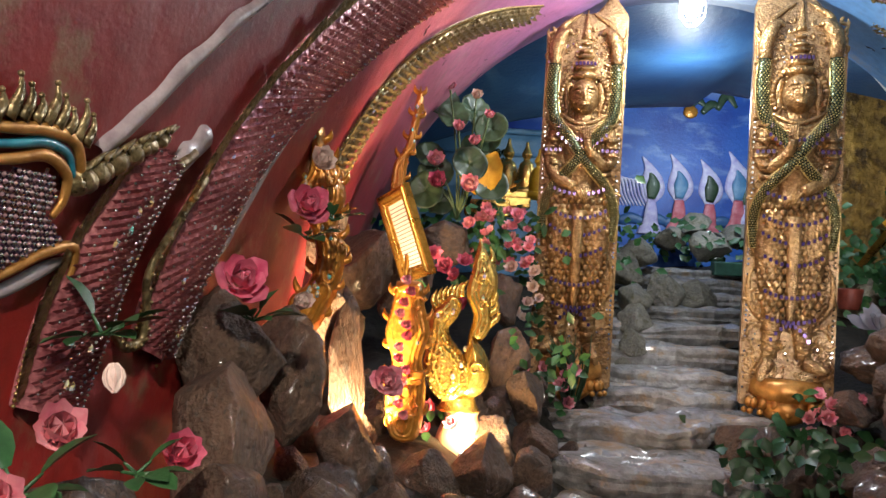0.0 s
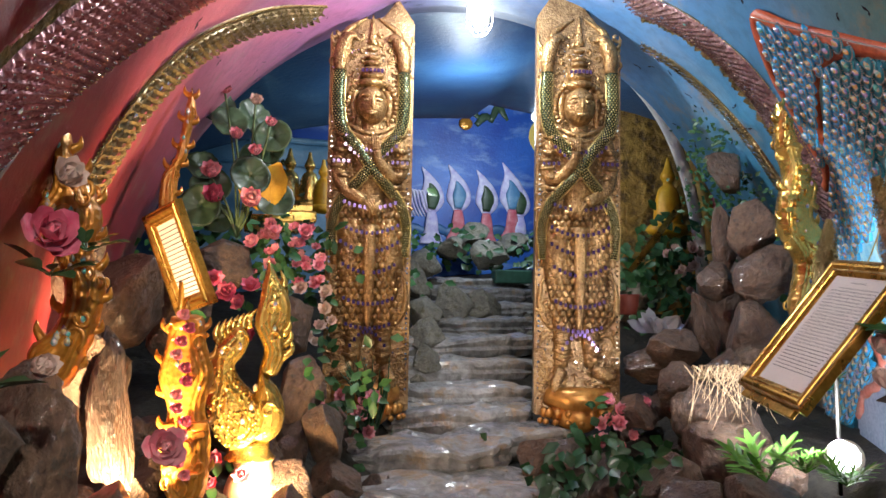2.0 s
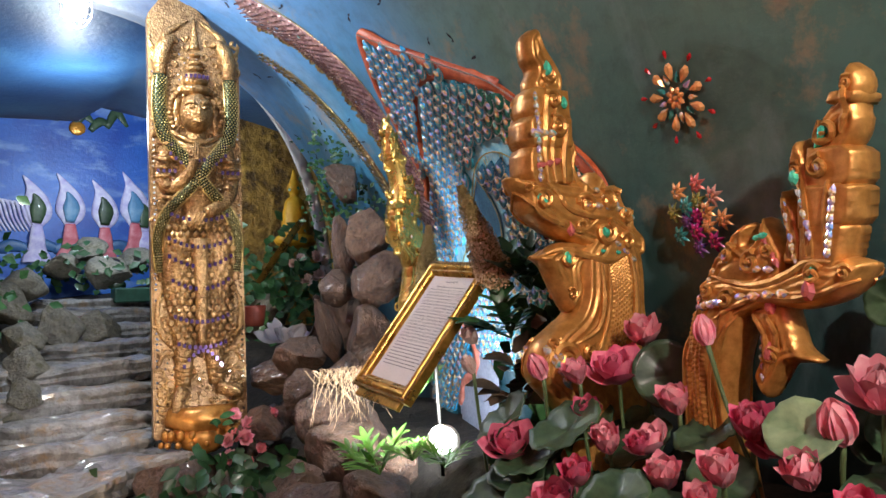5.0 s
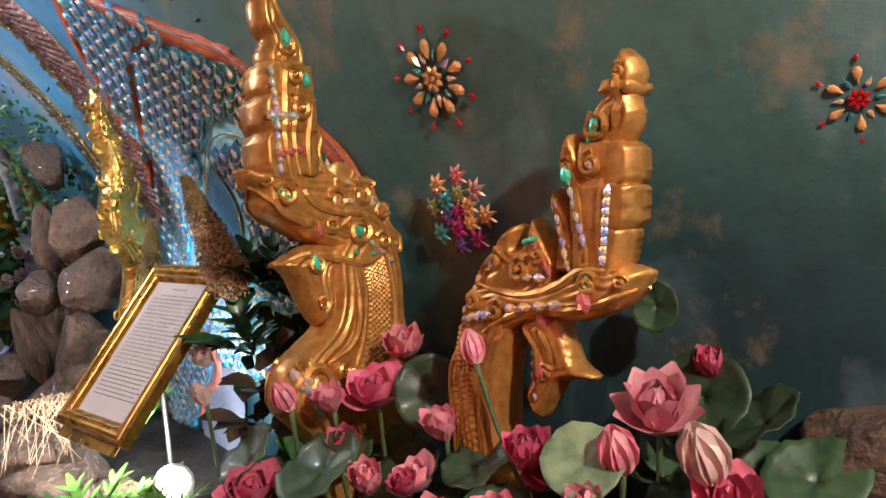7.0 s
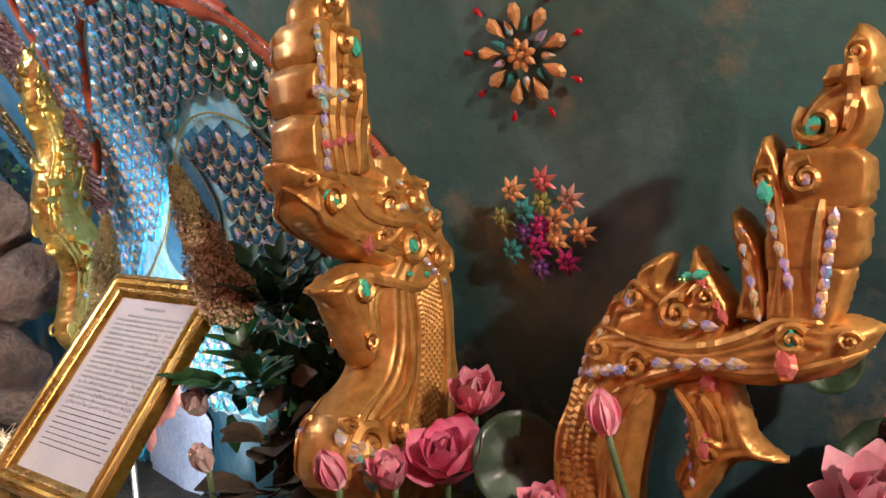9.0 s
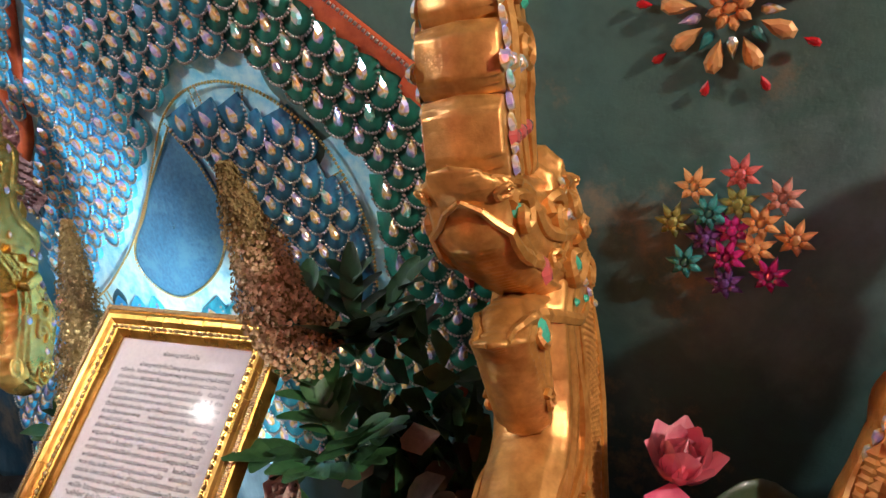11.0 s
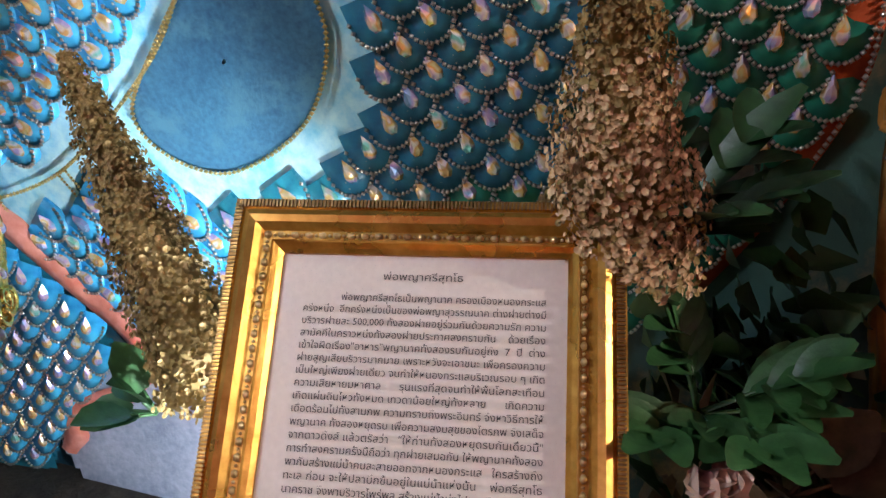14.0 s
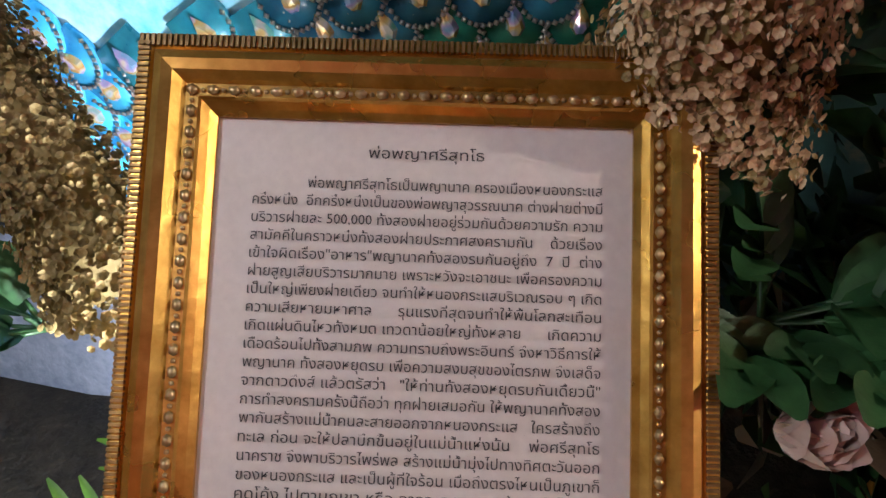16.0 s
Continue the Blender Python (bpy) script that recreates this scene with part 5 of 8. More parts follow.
def slab(x, y, z, sx, sy, seed, turn):
    """A flagstone with broken edges and a layered face."""
    bm = bmesh.new()
    rnd = random.Random(seed)
    n = 44
    edge = []
    for i in range(n):
        a = math.tau * i / n
        r = 1 / max(abs(math.cos(a)) ** 2.6 + abs(math.sin(a)) ** 2.6, 0.3) ** (1 / 2.6)
        r *= 1 + 0.20 * noise.noise(Vector((math.cos(a) * 1.6, math.sin(a) * 1.6, seed * 3.3))) + 0.06 * noise.noise(Vector((math.cos(a) * 5, math.sin(a) * 5, seed * 1.7))) + rnd.uniform(-0.018, 0.018)
        edge.append((math.cos(a) * r * sx / 2, math.sin(a) * r * sy / 2))
    rows = []
    for k, zz in ((0.03, 0.0), (0.15, 0.0), (0.3, 0.004), (0.45, 0.0), (0.6, 0.002), (0.73, 0.002), (0.85, 0.0), (0.93, -0.002), (0.98, -0.008), (1.0, -0.022), (0.955, -0.04), (1.0, -0.055), (0.93, -0.085), (0.7, -0.11)):
        rows.append([Vector((ex * k, ey * k, zz + (0.030 * noise.noise(Vector((ex * k * 5 + seed, ey * k * 11, 1))) + 0.010 * noise.noise(Vector((ex * k * 16 + seed, ey * k * 34, 2)))) * (1.0 if zz > -0.03 else 0.4) + 0.006 * noise.noise(Vector((ex * k * 30, ey * k * 30, seed))))) for ex, ey in edge])
    sheet(bm, rows, 0, True)
    bm.faces.new([v for v in bm.verts][:n][::-1])
    bmesh.ops.recalc_face_normals(bm, faces=bm.faces)
    ob = finish("stepping_slab", bm, M_SLATE, None, "", False)
    ob.matrix_basis = Matrix.Translation((x, y, z)) @ Matrix.Rotation(turn, 4, "Z")
    return tagged(ob, "wet brown slate stepping slab of the climbing path", "stepping stone", "slabs of the path")


for i, (x, y, z, sx, sy, t) in enumerate(((0.62, 2.28, 0.90, 0.55, 0.34, 0.1), (0.66, 2.52, 0.985, 0.62, 0.34, 0.05), (0.62, 2.80, 1.055, 0.50, 0.30, 0.15), (0.96, 2.92, 1.065, 0.42, 0.26, -0.1),
                                          (0.80, 3.13, 1.115, 0.56, 0.27, 0.0), (0.86, 3.33, 1.175, 0.54, 0.24, -0.05), (0.92, 3.55, 1.26, 0.62, 0.25, 0.05), (0.98, 3.85, 1.34, 0.72, 0.42, 0.0),
                                          (1.22, 4.25, 1.41, 0.62, 0.36, 0.2), (1.32, 4.62, 1.49, 0.60, 0.36, 0.0), (1.42, 5.0, 1.575, 0.62, 0.36, 0.0), (1.5, 5.4, 1.64, 0.7, 0.36, 0.0),
                                          (0.45, 1.92, 0.76, 0.5, 0.34, 0.0), (0.36, 1.55, 0.58, 0.5, 0.34, 0.1), (0.30, 1.15, 0.40, 0.5, 0.34, 0.0))):
    slab(x, y, z, sx * 1.10, sy * 1.08, i + 3, t)

# right-hand stack that climbs to the vault
for x, y, z, sx, sy, sz in ((1.56, 2.40, 1.43, 0.24, 0.22, 0.24), (1.60, 2.42, 1.62, 0.22, 0.2, 0.22), (1.62, 2.50, 1.78, 0.20, 0.18, 0.20), (1.66, 2.68, 1.98, 0.13, 0.13, 0.22),
                            (1.63, 2.66, 1.72, 0.13, 0.13, 0.32), (1.56, 2.62, 1.60, 0.22, 0.16, 0.14), (1.53, 2.60, 1.42, 0.10, 0.10, 0.32), (1.48, 2.72, 1.36, 0.20, 0.2, 0.20),
                            (1.46, 2.84, 1.30, 0.30, 0.2, 0.16), (1.40, 2.52, 1.25, 0.26, 0.22, 0.20), (1.44, 2.34, 1.27, 0.24, 0.2, 0.24), (1.33, 2.26, 1.19, 0.22, 0.2, 0.26),
                            (1.24, 2.06, 1.14, 0.24, 0.22, 0.24), (1.36, 2.16, 1.17, 0.16, 0.16, 0.18), (1.12, 2.14, 1.05, 0.2, 0.2, 0.2), (1.02, 2.30, 1.0, 0.2, 0.2, 0.2),
                            (0.97, 2.50, 1.02, 0.20, 0.2, 0.20), (0.92, 2.58, 1.03, 0.16, 0.16, 0.2), (1.30, 2.66, 1.15, 0.2, 0.16, 0.16),
                            (1.20, 1.86, 1.06, 0.2, 0.2, 0.2), (1.08, 1.94, 1.02, 0.22, 0.2, 0.22), (1.32, 1.98, 1.10, 0.16, 0.16, 0.18), (1.72, 2.8, 1.5, 0.3, 0.3, 0.5), (1.36, 0.42, 1.28, 0.34, 0.40, 0.20), (1.30, 0.10, 1.25, 0.4, 0.5, 0.24), (1.44, 0.36, 1.40, 0.12, 0.16, 0.14)):
    rock(x, y, z, sx, sy, sz)
# left bank pile
for x, y, z, sx, sy, sz in ((-0.24, 1.12, 1.28, 0.24, 0.24, 0.26), (-0.30, 1.34, 1.36, 0.26, 0.26, 0.28), (-0.24, 1.47, 1.30, 0.18, 0.2, 0.26), (-0.30, 1.62, 1.34, 0.2, 0.18, 0.24),
                            (-0.12, 1.50, 1.16, 0.26, 0.22, 0.24), (-0.02, 1.40, 1.06, 0.24, 0.22, 0.24), (-0.235, 2.02, 1.28, 0.15, 0.12, 0.55), (-0.20, 2.03, 1.05, 0.2, 0.16, 0.3), (-0.33, 2.02, 1.62, 0.22, 0.22, 0.34), (-0.30, 2.1, 1.35, 0.24, 0.24, 0.4),
                            (-0.16, 1.68, 0.88, 0.18, 0.14, 0.16), (0.0, 1.84, 1.04, 0.2, 0.2, 0.2), (0.12, 1.9, 1.06, 0.2, 0.2, 0.2), (0.14, 2.22, 1.06, 0.22, 0.2, 0.24), (0.02, 2.36, 1.22, 0.2, 0.2, 0.28),
                            (0.24, 2.44, 1.16, 0.22, 0.2, 0.2), (0.18, 2.62, 1.26, 0.26, 0.2, 0.26), (0.30, 2.68, 1.14, 0.26, 0.2, 0.16), (0.28, 2.40, 1.03, 0.24, 0.2, 0.2), (0.26, 2.16, 1.0, 0.22, 0.2, 0.2),
                            (-0.04, 2.92, 1.64, 0.32, 0.26, 0.20), (0.16, 2.86, 1.44, 0.26, 0.2, 0.22), (-0.16, 2.72, 1.50, 0.3, 0.24, 0.34), (-0.30, 2.5, 1.5, 0.3, 0.3, 0.4), (0.22, 1.80, 0.98, 0.2, 0.2, 0.2), (0.14, 1.6, 0.95, 0.24, 0.22, 0.22),
                            (-0.18, 0.98, 1.20, 0.2, 0.2, 0.22), (-0.28, 0.86, 1.22, 0.2, 0.2, 0.22), (-0.1, 1.22, 1.12, 0.2, 0.2, 0.2), (0.08, 1.62, 1.0, 0.2, 0.2, 0.2), (-0.42, 2.3, 1.7, 0.3, 0.3, 0.5)):
    rock(x, y, z, sx * 0.8, sy * 0.8, sz * 0.85)
for i in range(46):                           # smaller stones wedged between them
    y = rock_rnd.uniform(0.9, 2.7)
    x = rock_rnd.uniform(-0.32, 0.28 if y > 1.3 else 0.0)
    r = rock_rnd.uniform(0.08, 0.14)
    if not (1.70 < y < 2.12 and -0.28 < x < 0.18):
        rock(x, y, float(ground_height(x, y)) + r * 0.25, r, r, r * 1.15)
for i in range(24):
    y = rock_rnd.uniform(1.7, 2.9)
    x = rock_rnd.uniform(1.05, 1.55)
    r = rock_rnd.uniform(0.07, 0.13)
    if not (y < 2.3 and x > 1.16):
        rock(x, y, float(ground_height(x, y)) + r * 0.25, r, r, r * 1.1)
# pale boulders behind the gate
for x, y, z, sx, sy, sz in ((1.03, 4.2, 1.50, 0.26, 0.26, 0.28), (1.26, 4.4, 1.48, 0.26, 0.24, 0.22), (0.86, 4.0, 1.44, 0.22, 0.22, 0.2), (0.80, 3.7, 1.36, 0.18, 0.18, 0.18), (0.74, 3.45, 1.26, 0.15, 0.15, 0.14),
                            (1.66, 5.6, 1.83, 0.36, 0.28, 0.26), (1.40, 5.7, 1.86, 0.3, 0.25, 0.2), (1.86, 5.75, 1.9, 0.3, 0.25, 0.22), (1.62, 5.95, 1.98, 0.28, 0.25, 0.24), (1.1, 5.2, 1.72, 0.3, 0.26, 0.24),
                            (0.9, 4.6, 1.6, 0.3, 0.26, 0.26), (2.1, 5.2, 1.75, 0.4, 0.3, 0.3), (1.75, 4.5, 1.52, 0.3, 0.26, 0.26), (1.95, 4.0, 1.5, 0.3, 0.3, 0.3), (0.72, 5.0, 1.7, 0.34, 0.3, 0.3), (2.3, 4.6, 1.65, 0.4, 0.4, 0.4)):
    rock(x, y, z, sx, sy, sz, True)
for i in range(70):                           # gravel-sized stones along the path's edge
    y = 2.5 + 2.2 * rock_rnd.random()
    c = float(np.interp(y, [2.4, 3.4, 5], [0.78, 0.95, 1.35]))
    x = c + rock_rnd.choice((-1, 1)) * rock_rnd.uniform(0.24, 0.42)
    r = rock_rnd.uniform(0.03, 0.09)
    rock(x, y, float(ground_height(x, y)) + r * 0.2, r, r, r * 0.8, rock_rnd.random() < 0.6)


# ---- flowers and leaves ----
M_LEAF = surface("silk_leaf", (0.012, 0.05, 0.016), (0.045, 0.14, 0.045), 0.42, 0, 60, 10, 0.35, 0.003, coat=0.15, vary=0.35)
M_LEAF_BRIGHT = surface("fresh_leaf", (0.05, 0.17, 0.02), (0.14, 0.34, 0.05), 0.4, 0, 60, 10, 0.3, 0.003, vary=0.3)
M_LEAF_BROWN = surface("mottled_leaf", (0.04, 0.03, 0.018), (0.15, 0.10, 0.06), 0.5, 0, 70, 14, 0.4, 0.003, vary=0.3)
M_PAD_PALE = surface("pale_lotus_pad", (0.10, 0.16, 0.08), (0.26, 0.34, 0.18), 0.5, 0, 40, 9, 0.5, 0.004)
M_PAD = surface("lotus_pad", (0.014, 0.036, 0.018), (0.055, 0.10, 0.045), 0.45, 0, 40, 9, 0.4, 0.004, coat=0.1, vary=0.35)
M_PINK = surface("pink_petal", (0.70, 0.17, 0.25), (0.90, 0.50, 0.52), 0.5, 0, 30, 14, 0.15, 0.002, vary=0.25, sub=0.1)
M_ROSE = surface("deep_rose_petal", (0.52, 0.045, 0.13), (0.84, 0.27, 0.36), 0.5, 0, 30, 14, 0.15, 0.002, vary=0.25, sub=0.1)
M_PALE = surface("pale_petal", (0.62, 0.42, 0.36), (0.85, 0.70, 0.62), 0.55, 0, 30, 10, 0.15, 0.002, vary=0.15)
M_YELLOW = surface("yellow_silk", (0.62, 0.28, 0.01), (0.85, 0.52, 0.04), 0.45, 0, 40, 9, 0.3, 0.003)
M_STEM = surface("green_stem", (0.05, 0.09, 0.03), (0.14, 0.20, 0.08), 0.5, 0, 60, 10, 0.2, 0.002)
M_DRY = surface("dried_floret", (0.44, 0.28, 0.14), (0.80, 0.61, 0.38), 0.75, 0, 80, 14, 0.3, 0.002)
M_DRY_DARK = surface("dried_floret_dark", (0.16, 0.115, 0.03), (0.42, 0.31, 0.13), 0.75, 0, 80, 14, 0.3, 0.002)


def petal(bm, base, way, up, length, width, cup=0.35, mat=0, tip=0.15, rows=4):
    """A cupped petal or leaf from base along way, its face towards up."""
    d = Vector(way).normalized()
    u = (Vector(up) - d * d.dot(Vector(up)))
    u = u.normalized() if u.length > 1e-4 else d.orthogonal().normalized()
    s = d.cross(u)
    pts = []
    for i in range(rows + 1):
        t = i / rows
        w = width * (math.sin(math.pi * min(0.97, t * 0.86 + 0.07)) ** 0.8) * (1 if t < 0.95 else tip * 2)
        c = Vector(base) + d * length * t + u * length * cup * t * t
        pts.append([c - s * w / 2 + u * w * 0.16, c, c + s * w / 2 + u * w * 0.16])
    sheet(bm, pts, mat)


def lotus(bm, c, r, openness=0.6, mat=0, seed=0, axis=(0, 0, 1), pod=True):
    rnd = random.Random(seed)
    a = Vector(axis).normalized()
    x = a.orthogonal().normalized()
    y = a.cross(x)
    for ring, (n, lean, ln, wd) in enumerate(((5, 0.15, 1.0, 0.8), (7, 0.42, 1.05, 0.75), (8, 0.75, 1.0, 0.7))):
        for k in range(n):
            t = math.tau * (k + 0.5 * ring) / n + rnd.uniform(-0.15, 0.15)
            out = x * math.cos(t) + y * math.sin(t)
            tilt = lean * openness * 1.6
            way = a * math.cos(tilt) + out * math.sin(tilt)
            petal(bm, Vector(c) + out * r * 0.12, way, a * 0.4 - out, r * ln * rnd.uniform(0.9, 1.1), r * wd * rnd.uniform(0.9, 1.1), 0.28, mat)
    if pod and openness > 0.8:
        ball(bm, Vector(c) + a * r * 0.3, r * 0.28, 2, (1, 1, 0.7), 2)


def rose(bm, c, r, mat=0, seed=0, axis=(0, 0, 1)):
    rnd = random.Random(seed)
    a = Vector(axis).normalized()
    x = a.orthogonal().normalized()
    y = a.cross(x)
    for k in range(20):
        t, q = k * 2.4, k / 20
        out = x * math.cos(t) + y * math.sin(t)
        way = a * (1 - 0.75 * q) + out * (0.15 + 0.9 * q)
        petal(bm, Vector(c) + out * r * 0.3 * q - a * r * 0.2 * q, way, a * 0.2 - out, r * (0.6 + 0.35 * q), r * (0.45 + 0.6 * q), 0.5, mat)


def bloom_parts(root, material, make):
    """Builds a bloom and splits it so that every petal is a part of its own."""
    bm = bmesh.new()
    make(bm)
    me = bpy.data.meshes.new("bloom")
    bm.to_mesh(me)
    bm.free()
    co = np.array([v.co for v in me.vertices])
    polys = [tuple(q.vertices) for q in me.polygons]
    per = 15                                  # points of one petal
    n = len(co) // per
    for k in range(n):
        lo, hi = k * per, (k + 1) * per
        faces = [tuple(i - lo for i in q) for q in polys if lo <= q[0] < hi]
        one = bpy.data.meshes.new("petal")
        one.from_pydata(co[lo:hi].tolist(), [], faces)
        for q in one.polygons:
            q.use_smooth = True
        one.materials.append(material)
        new("petal", one).parent = root
    rest = [tuple(i - n * per for i in q) for q in polys if q[0] >= n * per]
    if rest:
        one = bpy.data.meshes.new("seed_pod")
        one.from_pydata(co[n * per:].tolist(), [], rest)
        one.materials.append(M_YELLOW)
        new("seed_pod", one).parent = root
    bpy.data.meshes.remove(me)


def flower(kind, place, r, material, label, seed=0, axis=(0, 0, 1), openness=0.6, stem=None, group="silk flowers on the banks"):
    root = empty({"lotus": "lotus_flower", "rose": "rose", "bud": "lotus_bud"}[kind], Matrix.Translation(place))
    tagged(root, label, "flower", group)
    if kind == "lotus" and openness <= 0.8:
        bloom_parts(root, material, lambda b: lotus(b, (0, 0, 0), r, openness, 0, seed, axis, False))
    elif kind == "lotus":
        bm = bmesh.new()
        lotus(bm, (0, 0, 0), r, openness, 0, seed, axis)
        part("bloom", bm, [material, M_PALE, M_YELLOW], root)
    elif kind == "rose" and r > 0.01:
        bloom_parts(root, material, lambda b: rose(b, (0, 0, 0), r, 0, seed, axis))
    elif kind == "rose":
        bm = bmesh.new()
        rose(bm, (0, 0, 0), r, 0, seed, axis)
        part("bloom", bm, material, root)
    else:
        a = Vector(axis).normalized()
        x = a.orthogonal().normalized()
        y = a.cross(x)

        def closed(bm):
            for k in range(7):
                t = k * 2.4
                out = x * math.cos(t) + y * math.sin(t)
                petal(bm, out * r * 0.22, a + out * 0.18, out, r * 1.9, r * 1.15, -0.2, 0)
        bloom_parts(root, material, closed)
        bm = bmesh.new()
        ball(bm, a * r * 0.8, r * 0.55, 2, (1, 1, 1.4), 0)
        part("bud_core", bm, material, root)
    if stem is not None:
        bm = bmesh.new()
        e = Vector(stem) - Vector(place)
        stroke(bm, [(0, 0, 0, 0.004), (*(e * 0.5 + Vector((0.01, 0.015, 0.01))), 0.0035), (*e, 0.0035)], (1, 0, 0), 1, 4, 6)
        part("stem", bm, M_STEM, root, "green stem")
    return root


def pad(place, r, axis, seed=0, bright=False, label="veined green lotus leaf among the flowers"):
    """A round lotus leaf with raised ribs and a wavy rim."""
    bm = bmesh.new()
    rnd = random.Random(seed)
    rows = []
    for k in (0.02, 0.3, 0.6, 0.85, 1.0):
        rows.append([Vector((math.cos(t) * r * k, math.sin(t) * r * k * 0.95, r * (0.22 * k * k + 0.06 * k * math.sin(5 * t + seed) + (0.035 if i % 2 == 0 else -0.03) * k)))
                     for i, t in enumerate([math.tau * j / 28 for j in range(28)])])
    sheet(bm, rows, 0, True)
    ob = finish("lotus_leaf", bm, M_PAD_PALE if bright else M_PAD)
    a = Vector(axis).normalized()
    ob.matrix_basis = Matrix.Translation(place) @ a.to_track_quat("Z", "Y").to_matrix().to_4x4() @ Matrix.Rotation(rnd.uniform(0, 6), 4, "Z")
    mod = ob.modifiers.new("thickness", "SOLIDIFY")
    mod.thickness = 0.0015
    return tagged(ob, label, "leaf", "lotus leaves")


CAM_WAY = Vector((-0.85, -0.2, 0.45))
# lotus bed at the feet of the two serpents
for i, (x, y, z, r, kind, mat, op) in enumerate((
        (1.325, 1.168, 1.435, 0.052, "lotus", M_PINK, 0.75), (1.26, 1.18, 1.385, 0.060, "rose", M_ROSE, 0.6), (1.20, 1.22, 1.375, 0.042, "lotus", M_PINK, 0.6), (1.16, 1.27, 1.385, 0.026, "bud", M_PINK, 0.3),
        (1.12, 1.32, 1.26, 0.055, "rose", M_ROSE, 0.6), (1.16, 1.13, 1.27, 0.048, "lotus", M_PINK, 0.55), (1.245, 1.05, 1.33, 0.05, "lotus", M_PINK, 0.6), (1.17, 1.47, 1.385, 0.036, "lotus", M_PALE, 0.4),
        (1.20, 0.90, 1.31, 0.058, "lotus", M_ROSE, 0.6), (1.245, 0.735, 1.36, 0.07, "lotus", M_PINK, 0.95), (1.17, 0.76, 1.325, 0.034, "bud", M_PINK, 0.3), (1.18, 0.66, 1.32, 0.04, "bud", M_PALE, 0.3),
        (1.12, 1.0, 1.24, 0.05, "lotus", M_PINK, 0.6), (1.08, 0.88, 1.27, 0.05, "lotus", M_PINK, 0.6), (1.06, 1.16, 1.2, 0.05, "rose", M_ROSE, 0.6), (1.36, 0.69, 1.40, 0.045, "lotus", M_ROSE, 0.5), (1.1, 0.72, 1.24, 0.05, "lotus", M_ROSE, 0.6))):
    flower(kind, (x, y, z), r, mat, {"lotus": "pink silk lotus flower, half open", "rose": "deep rose full silk flower", "bud": "closed pink silk lotus bud"}[kind], i, (-0.45, -0.25 + 0.12 * (i % 4), 0.85), op, (x + 0.03, y, 1.15), "lotus bed by the serpents")
flower("bud", (1.215, 0.972, 1.445), 0.025, M_PINK, "closed pink lotus bud on a long stem", 3, (-0.1, 0.12, 1), 0.3, (1.21, 0.90, 1.24), "lotus bed by the serpents")
for i, (x, y, z, r, ax) in enumerate(((1.29, 1.10, 1.385, 0.075, (-0.8, -0.5, 0.3)), (1.22, 0.985, 1.30, 0.065, (-0.5, 0.1, 0.85)), (1.33, 0.70, 1.38, 0.08, (-0.8, 0.1, 0.5)),
                                      (1.14, 1.20, 1.30, 0.085, (-0.5, 0.1, 0.8)), (1.15, 1.36, 1.30, 0.08, (-0.6, 0.3, 0.7)), (1.08, 1.08, 1.2, 0.09, (-0.5, 0, 0.8)),
                                      (1.36, 0.76, 1.50, 0.045, (-0.95, 0.1, 0.1)), (1.28, 0.62, 1.36, 0.07, (-0.3, 0.4, 0.8)), (1.05, 0.82, 1.2, 0.09, (-0.5, 0, 0.8)), (1.04, 1.28, 1.18, 0.09, (-0.5, 0, 0.8)))):
    pad((x, y, z), r * 0.82, ax, i)
pad((1.150, 0.800, 1.335), 0.052, (-0.72, -0.12, 0.68), 41, True, "pale veined lotus leaf among the flowers")


bed = random.Random(14)
for i in range(22):                           # low leaves that fill the bed
    y = bed.uniform(0.55, 1.33)
    x = bed.uniform(1.0, 1.36)
    pad((x, y, 1.17 + 0.10 * (x - 1.0) / 0.3 + bed.uniform(0, 0.05)), bed.uniform(0.05, 0.075), (bed.uniform(-0.7, -0.1), bed.uniform(-0.4, 0.3), 0.8), 70 + i)
for i in range(9):
    y = bed.uniform(0.6, 1.30)
    x = bed.uniform(1.02, 1.25)
    flower("lotus" if i % 3 else "rose", (x, y, 1.22 + 0.12 * (x - 1.0) / 0.3), bed.uniform(0.036, 0.05), M_PINK if i % 2 else M_ROSE, "pink silk lotus flower low in the bed" if i % 3 else "deep rose full silk flower", 200 + i, (-0.5, bed.uniform(-0.4, 0.2), 0.8), 0.6, None, "lotus bed by the serpents")


